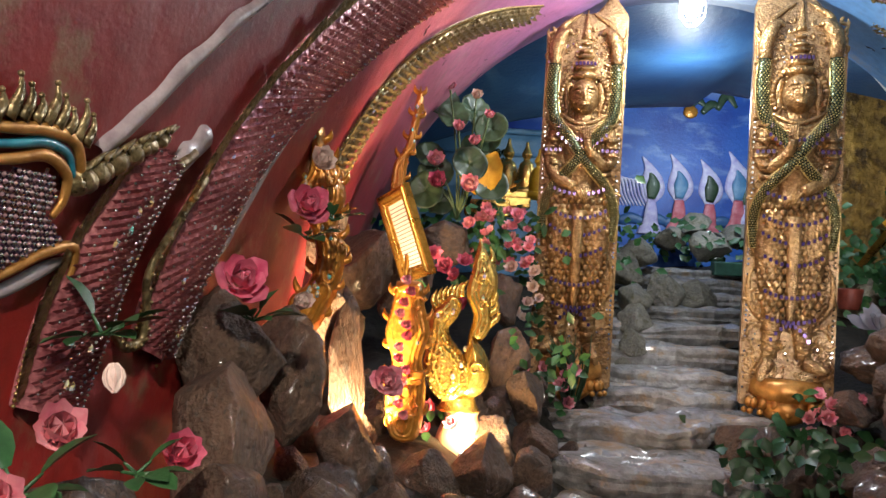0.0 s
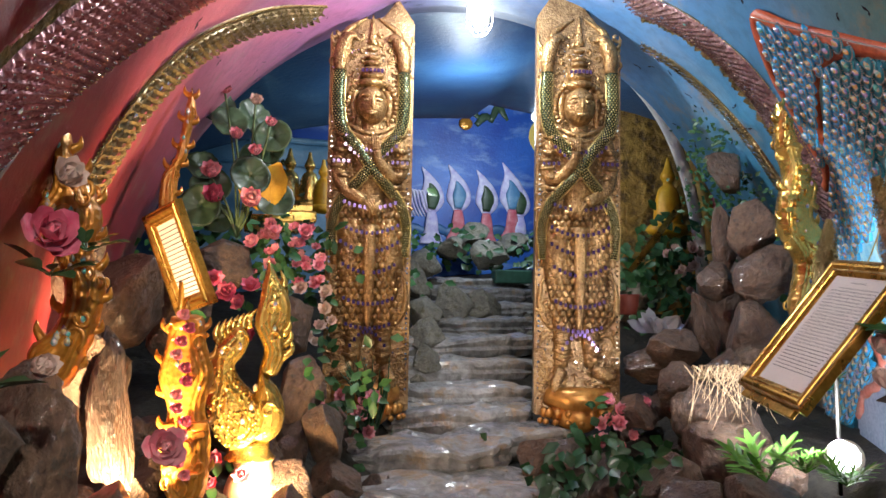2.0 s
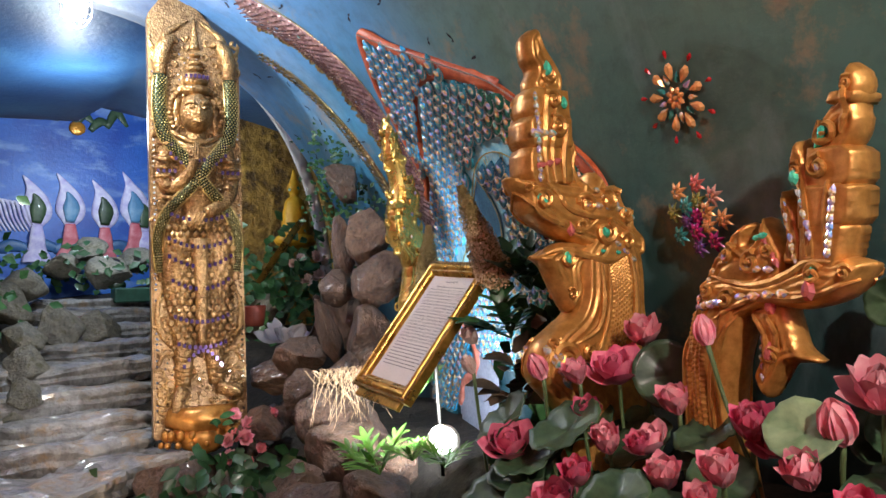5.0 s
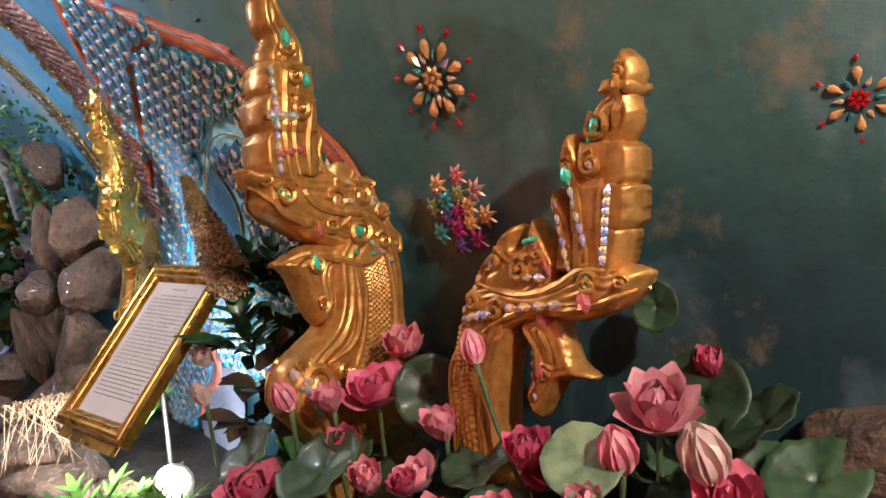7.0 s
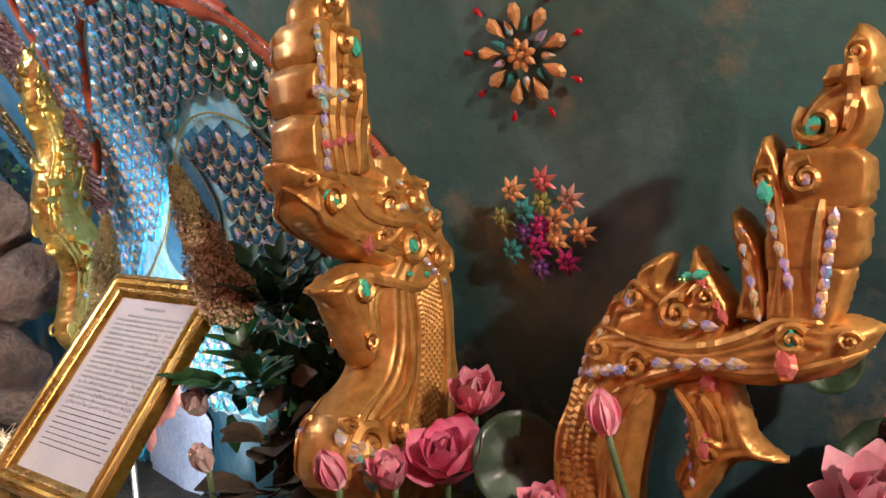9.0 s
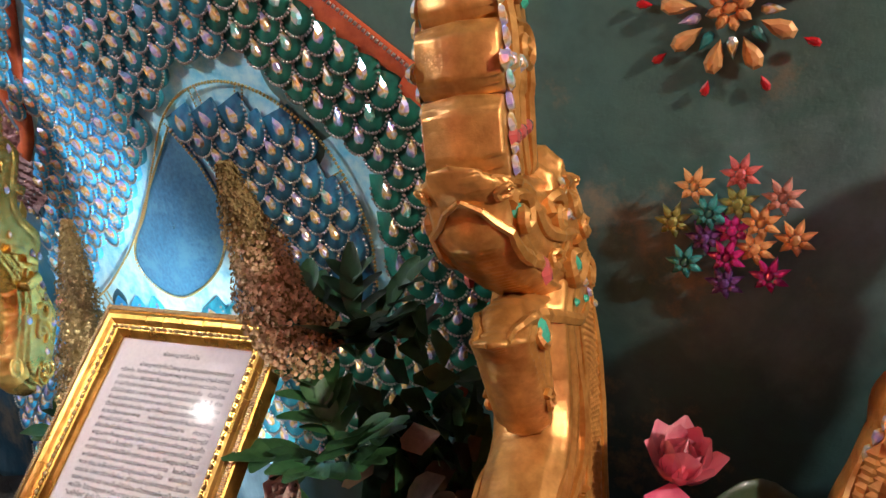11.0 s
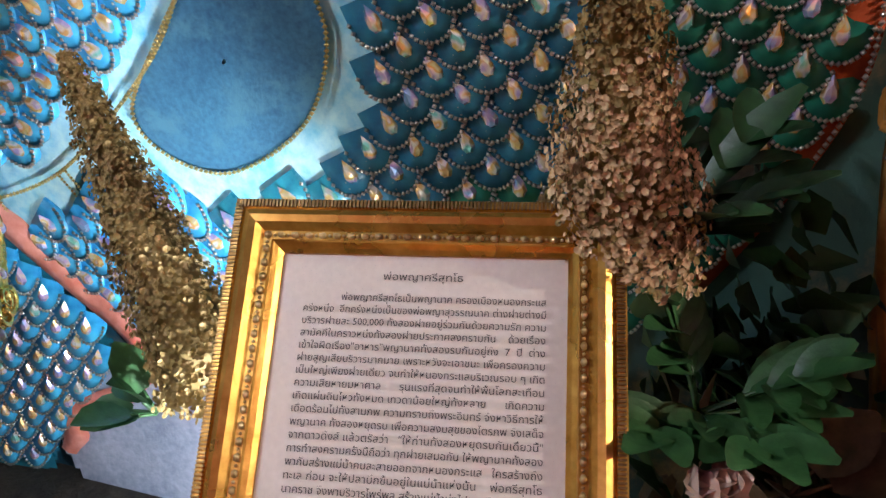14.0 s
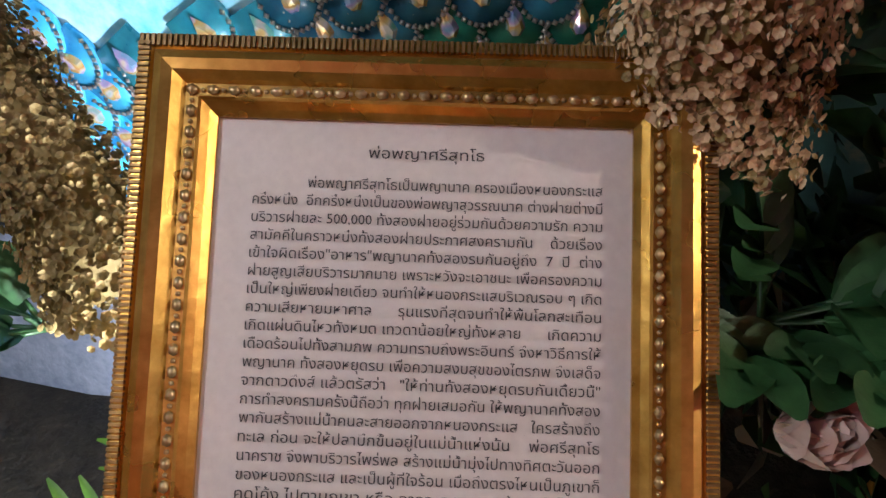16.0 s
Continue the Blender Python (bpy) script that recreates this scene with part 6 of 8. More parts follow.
def leaf_spray(name, place, n, size, material, label, seed, spread=1.0, lobed=False, up=0.5, away=None, width=0.34, lobe=0.2):
    """A plant: stems that fan out, each with a leaf; lobed leaves are cut into fingers."""
    rnd = random.Random(seed)
    root = empty(name, Matrix.Translation(place))
    tagged(root, label, "plant")
    for k in range(n):
        a = math.tau * k / n + rnd.uniform(-0.4, 0.4)
        way = Vector((math.cos(a) * spread, math.sin(a) * spread, up + rnd.uniform(-0.3, 0.5)))
        if away:
            way += Vector(away)
        way.normalize()
        bm = bmesh.new()
        s = size * rnd.uniform(0.7, 1.15)
        tipp = way * s * 0.5
        stroke(bm, [(0, 0, 0, 0.0025), (*(tipp * 0.5), 0.002), (*tipp, 0.0015)], (0, 0, 1), 1, 2, 5)
        upv = Vector((0, 0, 1)) + Vector(CAM_WAY) * 0.5
        if lobed:
            side = way.cross(upv).normalized()
            for j in range(3):
                t = 0.42 + 0.19 * j
                for e in (-1, 1):
                    petal(bm, way * s * t, way * 0.75 + side * e * (0.85 - 0.12 * j), upv, s * (0.5 - 0.06 * j), s * lobe, -0.12, 0, 0.42, 6)
            petal(bm, way * s * 0.4, way, upv, s * 0.85, s * (lobe + 0.06), -0.1, 0, 0.4, 6)
        else:
            petal(bm, tipp, way, upv, s, s * width, -0.15, 0)
        part("leaf", bm, material, root)
    return root


# split-leaved plant and mottled leaves between frame and serpent
leaf_spray("split_leaf_plant", (1.325, 1.515, 1.445), 8, 0.12, M_LEAF, "dark green split-leaved plant beside the frame", 2, 0.7, True, 0.4, (-0.75, -0.1, 0.1))
leaf_spray("split_leaf_plant", (1.40, 1.52, 1.55), 7, 0.12, M_LEAF, "dark green split-leaved plant against the wing", 6, 0.8, True, 0.6, (-0.7, -0.2, 0.3))
leaf_spray("mottled_plant", (1.30, 1.46, 1.38), 7, 0.07, M_LEAF_BROWN, "brown veined leaves beside the frame", 3, 0.9, False, 0.2, (-0.9, -0.1, 0), 0.8)
leaf_spray("mottled_plant", (1.26, 1.44, 1.33), 7, 0.07, M_LEAF_BROWN, "brown veined leaves under the frame", 4, 0.9, False, 0.2, (-0.8, 0, 0), 0.8)
leaf_spray("vine", (1.44, 1.46, 1.56), 12, 0.035, M_LEAF_BROWN, "thin vine with small round leaves", 8, 1.0, False, 0.6, (-0.5, 0, 0.3), 0.6)
leaf_spray("small_leaf_twig", (1.41, 1.945, 1.45), 9, 0.045, M_LEAF, "thin twig with small round dark leaves", 9, 0.8, False, 0.4, (-0.3, 0.9, 0.2), 0.7)
leaf_spray("fern", (1.34, 1.87, 1.30), 15, 0.09, M_LEAF_BRIGHT, "bright green fern lit by the floodlight", 10, 0.9, True, 0.6, (-0.4, 0.2, 0.2), 0.34, 0.07)
leaf_spray("fern", (1.175, 1.575, 1.185), 11, 0.060, M_LEAF_BRIGHT, "bright green fern beside the floodlight", 15, 0.9, True, 0.5, (-0.1, 0.1, 0.1), 0.34, 0.08)
leaf_spray("fern", (1.185, 1.705, 1.18), 11, 0.065, M_LEAF_BRIGHT, "bright green fern beside the floodlight", 16, 0.9, True, 0.5, (-0.1, 0.1, 0.1), 0.34, 0.08)
leaf_spray("fern", (1.16, 1.80, 1.14), 9, 0.11, M_LEAF_BRIGHT, "bright green fern lit by the floodlight", 12, 0.9, True, 0.7, (-0.2, 0.1, 0.0), 0.34, 0.11)
flower("lotus", (1.245, 1.545, 1.44), 0.04, M_PALE, "pale cream silk flower beside the frame", 4, (-0.7, -0.2, 0.6), 0.5)


def plume(tip, base, r, seed, dark):
    """A cone of dried florets, dense at the base and thin at the tip."""
    bm = bmesh.new()
    rnd = random.Random(seed)
    tip, base = Vector(tip), Vector(base)
    ax = tip - base
    d = ax.normalized()
    x = d.orthogonal().normalized()
    y = d.cross(x)
    stroke(bm, [(*base, r * 0.35), (*(base + ax * 0.12), r * 0.62), (*(base + ax * 0.5), r * 0.36), (*tip, 0.004)], (1, 0, 0), 1, 4, 10, 1)
    for k in range(7200):
        t = rnd.random() ** 1.3
        a = rnd.uniform(0, math.tau)
        lobes = 1 + 0.22 * math.sin(2 * a + seed) * (1 - t) + 0.12 * math.sin(14 * t + 3 * a)
        rad = (r * (1 - t) ** 0.8 + 0.007) * rnd.uniform(0.6, 1.0) * lobes
        out = x * math.cos(a) + y * math.sin(a)
        p = base + ax * t + out * rad - d * 0.03 * (1 - t) ** 3 * (0.5 + 0.5 * math.sin(2 * a + seed)) * rnd.random()
        size = (0.0027 - 0.0011 * t) * rnd.uniform(0.6, 1.3)
        n = (out + d * 0.3 + Vector((rnd.uniform(-1, 1), rnd.uniform(-1, 1), rnd.uniform(-1, 1))) * 0.7).normalized()
        u = n.orthogonal().normalized()
        v = n.cross(u)
        mat = 1 if t > 0.62 + rnd.uniform(-0.1, 0.1) or rnd.random() < 0.2 else 0
        rim = [bm.verts.new(p + (u * math.cos(j * 1.0472) + v * math.sin(j * 1.0472)) * size) for j in range(6)]
        mid = bm.verts.new(p - n * size * 0.4)
        for j in range(6):
            f = bm.faces.new((rim[j], rim[(j + 1) % 6], mid))
            f.material_index = mat
    ob = finish("dried_plume", bm, [M_DRY_DARK, M_DRY_DARK] if dark else [M_DRY, M_DRY_DARK], None, "", False)
    return tagged(ob, "brown cone of dried florets beside the frame" if dark else "pale cone of dried florets over the frame corner", "dried flower", "dried plumes by the frame")


plume((1.252, 1.580, 1.787), (1.332, 1.566, 1.585), 0.048, 1, False)
plume((1.475, 1.973, 1.745), (1.385, 1.885, 1.485), 0.047, 2, True)


def azalea(place, n, spread, seed, material, label, r=0.022):
    """A loose bunch of small blossoms over leaves."""
    rnd = random.Random(seed)
    root = empty("azalea_bush", Matrix.Translation(place))
    tagged(root, label, "flower bush")
    for k in range(n):
        p = Vector((rnd.uniform(-1, 1) * spread[0], rnd.uniform(-1, 1) * spread[1], rnd.uniform(-1, 1) * spread[2]))
        bm = bmesh.new()
        lotus(bm, p, r * rnd.uniform(0.8, 1.4), 1.0, 0, k + seed, (rnd.uniform(-0.6, 0.2), -0.8, rnd.uniform(0.2, 0.8)), False)
        part("blossom", bm, [material, M_PALE, M_YELLOW], root)
    for k in range(int(n * 1.6)):
        p = Vector((rnd.uniform(-1.2, 1.2) * spread[0], rnd.uniform(-1, 1) * spread[1] + 0.02, rnd.uniform(-1.2, 1.0) * spread[2]))
        bm = bmesh.new()
        petal(bm, p, (rnd.uniform(-1, 1), rnd.uniform(-1, 0), rnd.uniform(-0.5, 1)), (0, -1, 0.5), 0.05 * rnd.uniform(0.7, 1.3), 0.024, -0.1)
        part("leaf", bm, M_LEAF, root)
    return root


azalea((0.32, 2.74, 1.17), 16, (0.10, 0.05, 0.07), 1, M_PINK, "pink azalea blossoms at the foot of the gate pillar")
azalea((1.25, 2.68, 1.12), 18, (0.09, 0.05, 0.08), 2, M_PINK, "pink azalea blossoms at the foot of the gate pillar")
azalea((0.16, 2.98, 1.66), 30, (0.13, 0.06, 0.11), 3, M_PINK, "large pink azalea bush on the rocky bank")
azalea((0.20, 2.92, 1.46), 14, (0.10, 0.05, 0.10), 4, M_PALE, "pale azalea blossoms and leaves on the bank")
azalea((0.02, 2.42, 1.50), 8, (0.08, 0.04, 0.08), 5, M_ROSE, "small rose blossoms by the small frame")
azalea((1.80, 3.2, 1.66), 10, (0.08, 0.05, 0.10), 6, M_PALE, "white lilies behind the rock stack")
azalea((0.55, 4.4, 1.72), 14, (0.16, 0.1, 0.10), 7, M_PINK, "pink blossoms behind the gate")
azalea((-0.02, 2.16, 1.10), 6, (0.06, 0.04, 0.06), 8, M_ROSE, "rose blossoms among the lit rocks")
flower("rose", (-0.245, 1.20, 1.48), 0.043, M_ROSE, "large rose-pink silk rose on the rocky bank", 5, (0.5, -0.8, 0.4))
flower("lotus", (-0.17, 1.24, 1.45), 0.03, M_PALE, "pale pink loose petals beside the rose", 6, (0.6, -0.7, 0.3), 0.5)
flower("rose", (-0.235, 1.52, 1.62), 0.045, M_ROSE, "deep pink silk flower on the rocky bank", 7, (0.5, -0.8, 0.3))
flower("lotus", (-0.235, 1.60, 1.71), 0.04, M_PALE, "pale pink silk flower on the rocky bank", 8, (0.5, -0.8, 0.3), 0.7)
flower("rose", (-0.07, 1.56, 1.30), 0.036, M_PINK, "pink silk rose beside the lit rocks", 9, (0.3, -0.9, 0.3))
flower("bud", (-0.25, 0.85, 1.40), 0.015, M_PALE, "cream and pink lotus bud on the rocky bank", 10, (0.2, -0.2, -0.9))
flower("lotus", (-0.29, 0.83, 1.33), 0.036, M_PINK, "pink silk lotus on the rocky bank", 11, (0.5, -0.7, 0.5), 0.7)
flower("lotus", (-0.255, 0.68, 1.31), 0.034, M_PINK, "pink silk lotus on the rocky bank", 12, (0.5, -0.7, 0.5), 0.7)
flower("lotus", (-0.2, 0.9, 1.30), 0.034, M_ROSE, "rose silk lotus on the rocky bank", 13, (0.5, -0.7, 0.5), 0.7)
for i, (x, y, z) in enumerate(((-0.27, 0.74, 1.30), (-0.21, 0.83, 1.30), (-0.30, 0.92, 1.42), (-0.24, 1.56, 1.56), (-0.20, 1.60, 1.60), (-0.24, 1.26, 1.42))):
    leaf_spray("leaf_cluster", (x, y, z), 7, 0.045, M_LEAF, "dark green silk leaves on the rocky bank", 30 + i, 1.0, False, 0.3, (0.5, -0.5, 0.0), 0.62)
# tall lotus arrangement on the rocky bank
arr = random.Random(3)
for i in range(12):
    pad((-0.02 + arr.uniform(-0.13, 0.12), 2.98 + arr.uniform(-0.06, 0.06), 1.78 + i * 0.036), arr.uniform(0.05, 0.075), (arr.uniform(-0.4, 0.6), -0.9, arr.uniform(-0.1, 0.6)), 50 + i, False, "green lotus leaf of the tall arrangement")
for i, (x, z, r, mat) in enumerate(((-0.07, 2.20, 0.03, M_PINK), (0.03, 2.17, 0.034, M_PALE), (-0.11, 1.92, 0.05, M_PINK), (-0.10, 1.84, 0.055, M_ROSE), (0.02, 1.83, 0.055, M_PINK), (0.03, 2.0, 0.035, M_PINK), (-0.03, 2.05, 0.035, M_PINK), (0.08, 2.10, 0.03, M_PINK))):
    flower("lotus", (x, 2.92, z), r, mat, "pink lotus of the tall arrangement", 60 + i, (0.1, -0.9, 0.4), 0.7, (-0.02, 2.98, 1.72), "tall lotus arrangement")
bm = bmesh.new()
for e in (-1, 1):
    petal(bm, (0, 0, 0), (e * 0.35, -0.1, 1), (0, -1, 0), 0.17, 0.11, 0.1)
part_ob = finish("yellow_cloth", bm, M_YELLOW)
part_ob.matrix_basis = Matrix.Translation((0.06, 2.98, 1.82))
tagged(part_ob, "folded yellow cloth offering beside the lotus leaves", "cloth")


def ivy(place, spread, n, seed, size, label, material=M_LEAF):
    bm = bmesh.new()
    rnd = random.Random(seed)
    for _ in range(n):
        p = Vector((rnd.gauss(0, spread[0]), rnd.gauss(0, spread[1]), rnd.gauss(0, spread[2])))
        petal(bm, p, (rnd.uniform(-1, 1), rnd.uniform(-1, 0.2), rnd.uniform(-1, 0.6)), (-0.4, -1, 0.4), size * rnd.uniform(0.6, 1.3), size * 0.7, -0.1, 0, 0.2, 2)
    ob = finish("ivy", bm, material)
    ob.location = place
    return tagged(ob, label, "ivy", kind="stuff")


ivy((1.70, 2.78, 2.02), (0.07, 0.06, 0.13), 420, 1, 0.022, "small-leaved dark ivy over the rock stack")
ivy((1.72, 2.62, 1.82), (0.06, 0.06, 0.07), 160, 2, 0.020, "small-leaved dark ivy over the rock stack")
ivy((1.10, 2.36, 1.02), (0.12, 0.14, 0.05), 300, 3, 0.05, "dark green ground leaves beside the path")
ivy((0.30, 2.60, 1.22), (0.08, 0.08, 0.08), 60, 4, 0.04, "dark green leaves beside the pillar")
ivy((0.60, 4.3, 1.62), (0.12, 0.4, 0.12), 220, 5, 0.055, "green foliage behind the gate")
ivy((1.7, 5.75, 1.86), (0.55, 0.15, 0.07), 230, 6, 0.07, "green foliage under the painted wall")
ivy((2.0, 3.7, 1.65), (0.2, 0.3, 0.14), 420, 7, 0.06, "green foliage under the golden arch", M_LEAF)
ivy((0.0, 3.3, 1.7), (0.25, 0.2, 0.10), 260, 8, 0.05, "green foliage on the rocky bank")
bm = bmesh.new()                              # grass blades by the left pillar, dry grass on the rocks
rnd = random.Random(8)
for k in range(26):
    x, y = rnd.uniform(-0.03, 0.03), rnd.uniform(-0.02, 0.02)
    stroke(bm, [(x, y, 0, 0.004), (x * 1.6 + 0.01, y - 0.01, 0.10, 0.004), (x * 3 + rnd.uniform(-0.04, 0.05), y * 2 - 0.03, 0.20 + rnd.uniform(-0.05, 0.04), 0.0008)], (0, 1, 0), 0.3, 3, 4)
ob = finish("grass_tuft", bm, M_LEAF)
ob.location = (0.42, 2.80, 1.10)
tagged(ob, "long green grass blades at the pillar foot", "grass", kind="stuff")
bm = bmesh.new()
for k in range(60):
    x, y = rnd.uniform(-0.08, 0.08), rnd.uniform(-0.06, 0.06)
    stroke(bm, [(x, y, 0.06, 0.0012), (x + rnd.uniform(-0.05, 0.05), y - 0.03, 0.10, 0.001), (x + rnd.uniform(-0.1, 0.1), y - 0.05, rnd.uniform(-0.08, 0.05), 0.0006)], (0, 1, 0), 1, 3, 4)
ob = finish("dry_grass", bm, M_DRY)
ob.location = (1.29, 2.14, 1.26)
tagged(ob, "dry straw-coloured grass over the rocks", "grass", kind="stuff")
ivy((1.40, 1.46, 1.43), (0.025, 0.05, 0.07), 170, 11, 0.05, "dark green silk leaves behind the frame")
ivy((1.37, 1.43, 1.36), (0.03, 0.05, 0.05), 110, 12, 0.05, "brown mottled leaves behind the frame", M_LEAF_BROWN)
ivy((1.28, 1.36, 1.22), (0.05, 0.05, 0.05), 130, 13, 0.06, "dark green silk leaves under the frame")


# ---- the grotto behind the gate ----
def sky_paint(name, low, high, cloud, scale=1.4, amount=0.6, dirt=0.3):
    m, nt, b = nodes_of(name)
    co = nt.nodes.new("ShaderNodeTexCoord").outputs["Object"]
    mp = nt.nodes.new("ShaderNodeMapping")
    mp.inputs["Scale"].default_value = (1.0, 1.0, 2.4)
    nt.links.new(co, mp.inputs[0])
    puff = grain(nt, mp.outputs[0], scale * 2, 7, 0.6, 0.5)
    wide = grain(nt, co, scale * 0.7, 3)
    fine = grain(nt, co, 40, 6)
    col = mixed(nt, ramp(nt, wide, [(0.35, 0.0), (0.65, 1.0)]), low, high)
    col = mixed(nt, ramp(nt, puff, [(0.52, 0.0), (0.72, amount)]), col, cloud)
    col = mixed(nt, ramp(nt, fine, [(0.5, 0.0), (0.8, dirt)]), col, (0.02, 0.03, 0.06))
    nt.links.new(col, b.inputs["Base Color"])
    b.inputs["Roughness"].default_value = 0.45
    bump(nt, b, mixed(nt, 0.4, fine, puff), 0.4, 0.012)
    return m


M_MURAL = sky_paint("mural_sky", (0.010, 0.045, 0.30), (0.035, 0.16, 0.58), (0.35, 0.52, 0.78), 1.8, 0.5)
M_DEEP_BLUE = sky_paint("deep_blue_plaster", (0.015, 0.05, 0.16), (0.04, 0.13, 0.30), (0.10, 0.24, 0.42), 1.6, 0.4)
M_PALE_BLUE = sky_paint("pale_blue_plaster", (0.05, 0.16, 0.33), (0.12, 0.30, 0.50), (0.40, 0.55, 0.70), 1.2, 0.5)
M_GOLD_WALL = surface("golden_swirl_plaster", (0.10, 0.055, 0.012), (0.42, 0.27, 0.06), 0.4, 0.35, 20, 5, 0.9, 0.03, stain=(0.06, 0.035, 0.01))
M_VIOLET = surface("violet_white_paint", (0.34, 0.28, 0.62), (0.80, 0.78, 0.90), 0.5, 0, 20, 7, 0.2, 0.004)
M_CORAL = surface("coral_paint", (0.50, 0.07, 0.10), (0.75, 0.30, 0.34), 0.5, 0, 20, 8, 0.2, 0.004)
M_SUN = surface("painted_sun", (0.80, 0.50, 0.05), (0.90, 0.72, 0.25), 0.5, 0, 10, 4, 0.1, 0.004)


def rear_shell():
    bm = bmesh.new()                          # hanging ceiling, lower to the left, with a rolled front and rear lip
    rows = []
    for j in range(22):
        y = 3.16 + 1.5 * j / 21
        row = []
        for i in range(41):
            x = -1.4 + 5.0 * i / 40
            c = 1.25
            z = 2.80 - 0.17 * ((x - c) / 0.9) ** 2 * (0.55 if x < c else 0.8) - 0.05 * math.sin(1.4 * (y - 3.1))
            z = max(z, 1.9) - 0.08 * (y - 3.16) * (1 if x < c else 0.2) + 0.02 * noise.noise(Vector((x * 2, y * 2, 0)))
            row.append(Vector((x, y, z)))
        rows.append(row)
    sheet(bm, rows)
    ob = finish("ceiling", bm, M_DEEP_BLUE)
    mod = ob.modifiers.new("thickness", "SOLIDIFY")
    mod.thickness = 0.06
    tagged(ob, "deep blue plaster ceiling with curved edge", "ceiling", kind="structure")
    for name, corners, mat, label in (
            ("wall_north", ((-1.5, 6.35, 1.0), (4.2, 6.35, 1.0), (4.2, 6.35, 3.7), (-1.5, 6.35, 3.7)), M_MURAL, "painted blue sky mural wall with clouds"),
            ("wall_west", ((-1.4, 3.2, 1.0), (-1.4, 6.35, 1.0), (-1.4, 6.35, 3.7), (-1.4, 3.2, 3.7)), M_PALE_BLUE, "pale blue plaster wall"),
            ("wall_east", ((3.6, 3.2, 1.0), (3.6, 6.35, 1.0), (3.6, 6.35, 3.7), (3.6, 3.2, 3.7)), M_DEEP_BLUE, "deep blue plaster wall"),
            ("ceiling_rear", ((-1.5, 4.6, 3.6), (4.2, 4.6, 3.6), (4.2, 6.4, 3.45), (-1.5, 6.4, 3.45)), M_MURAL, "blue painted rear ceiling"),
            ("wall_blue_niche", ((-1.4, 5.0, 1.2), (0.62, 5.0, 1.2), (0.62, 5.0, 2.46), (-1.4, 5.0, 2.50)), M_PALE_BLUE, "pale blue plaster niche wall"),
            ("wall_gold_niche", ((1.72, 4.25, 1.3), (3.2, 4.0, 1.3), (3.2, 4.0, 2.75), (1.72, 4.25, 2.75)), M_GOLD_WALL, "golden swirled plaster wall under the arch"),
            # never in view: added only to close the vault's near end
            ("wall_south", ((-0.9, -1.6, -0.2), (1.6, -1.6, -0.2), (1.6, -1.6, 2.8), (-0.9, -1.6, 2.8)), M_DEEP_BLUE, "unseen dark plaster wall added at the entrance end")):
        bm = bmesh.new()
        a, b, c, d = [Vector(q) for q in corners]
        n = 14
        rows = [[(a.lerp(b, i / n)).lerp(d.lerp(c, i / n), j / n) for i in range(n + 1)] for j in range(n + 1)]
        nrm = (b - a).cross(d - a).normalized()
        sheet(bm, [[p + nrm * 0.02 * noise.noise(p * 1.7) for p in r] for r in rows])
        ob = finish(name, bm, mat)
        mod = ob.modifiers.new("thickness", "SOLIDIFY")
        mod.thickness, mod.offset = 0.06, 0
        tagged(ob, label, "ceiling" if "ceiling" in name else "wall", kind="structure")
    # ledge line and white crest on the pale blue niche wall
    bm = bmesh.new()
    stroke(bm, [(-1.3, 4.95, 2.44, 0.02), (-0.4, 4.95, 2.47, 0.025), (0.1, 4.95, 2.45, 0.02), (0.6, 4.95, 2.44, 0.02)], (0, 1, 0), 0.6, 6, 8)
    stroke(bm, [(-1.3, 4.95, 2.30, 0.010), (-0.4, 4.95, 2.31, 0.010), (0.6, 4.95, 2.29, 0.010)], (0, 1, 0), 0.6, 6, 8)
    tagged(finish("trim", bm, M_PALE_BLUE), "pale moulded ledge on the niche wall", "trim", kind="structure")
    # rainbow arch band beside the golden niche
    root = empty("rainbow_arch", Matrix())
    tagged(root, "painted rainbow arch band in white, yellow, pink and blue", "arch")
    for k, (mat, off) in enumerate(((M_WHITE, 0.0), (M_SUN, 0.045), (M_CORAL, 0.09), (M_DEEP_BLUE, 0.135))):
        bm = bmesh.new()
        pts = [(1.40 + off * 0.5, 3.34 - 0.03 * k, 2.62 + off, 0.026), (1.60 + off, 3.34 - 0.03 * k, 2.52 + off * 0.8, 0.028), (1.78 + off, 3.34 - 0.03 * k, 2.32 + off * 0.4, 0.028),
               (1.90 + off, 3.34 - 0.03 * k, 2.05, 0.028), (1.96 + off, 3.34 - 0.03 * k, 1.75, 0.03), (1.98 + off, 3.34 - 0.03 * k, 1.4, 0.03)]
        stroke(bm, pts, (0, 1, 0), 0.6, 8, 10)
        part("band", bm, mat, root)


rear_shell()


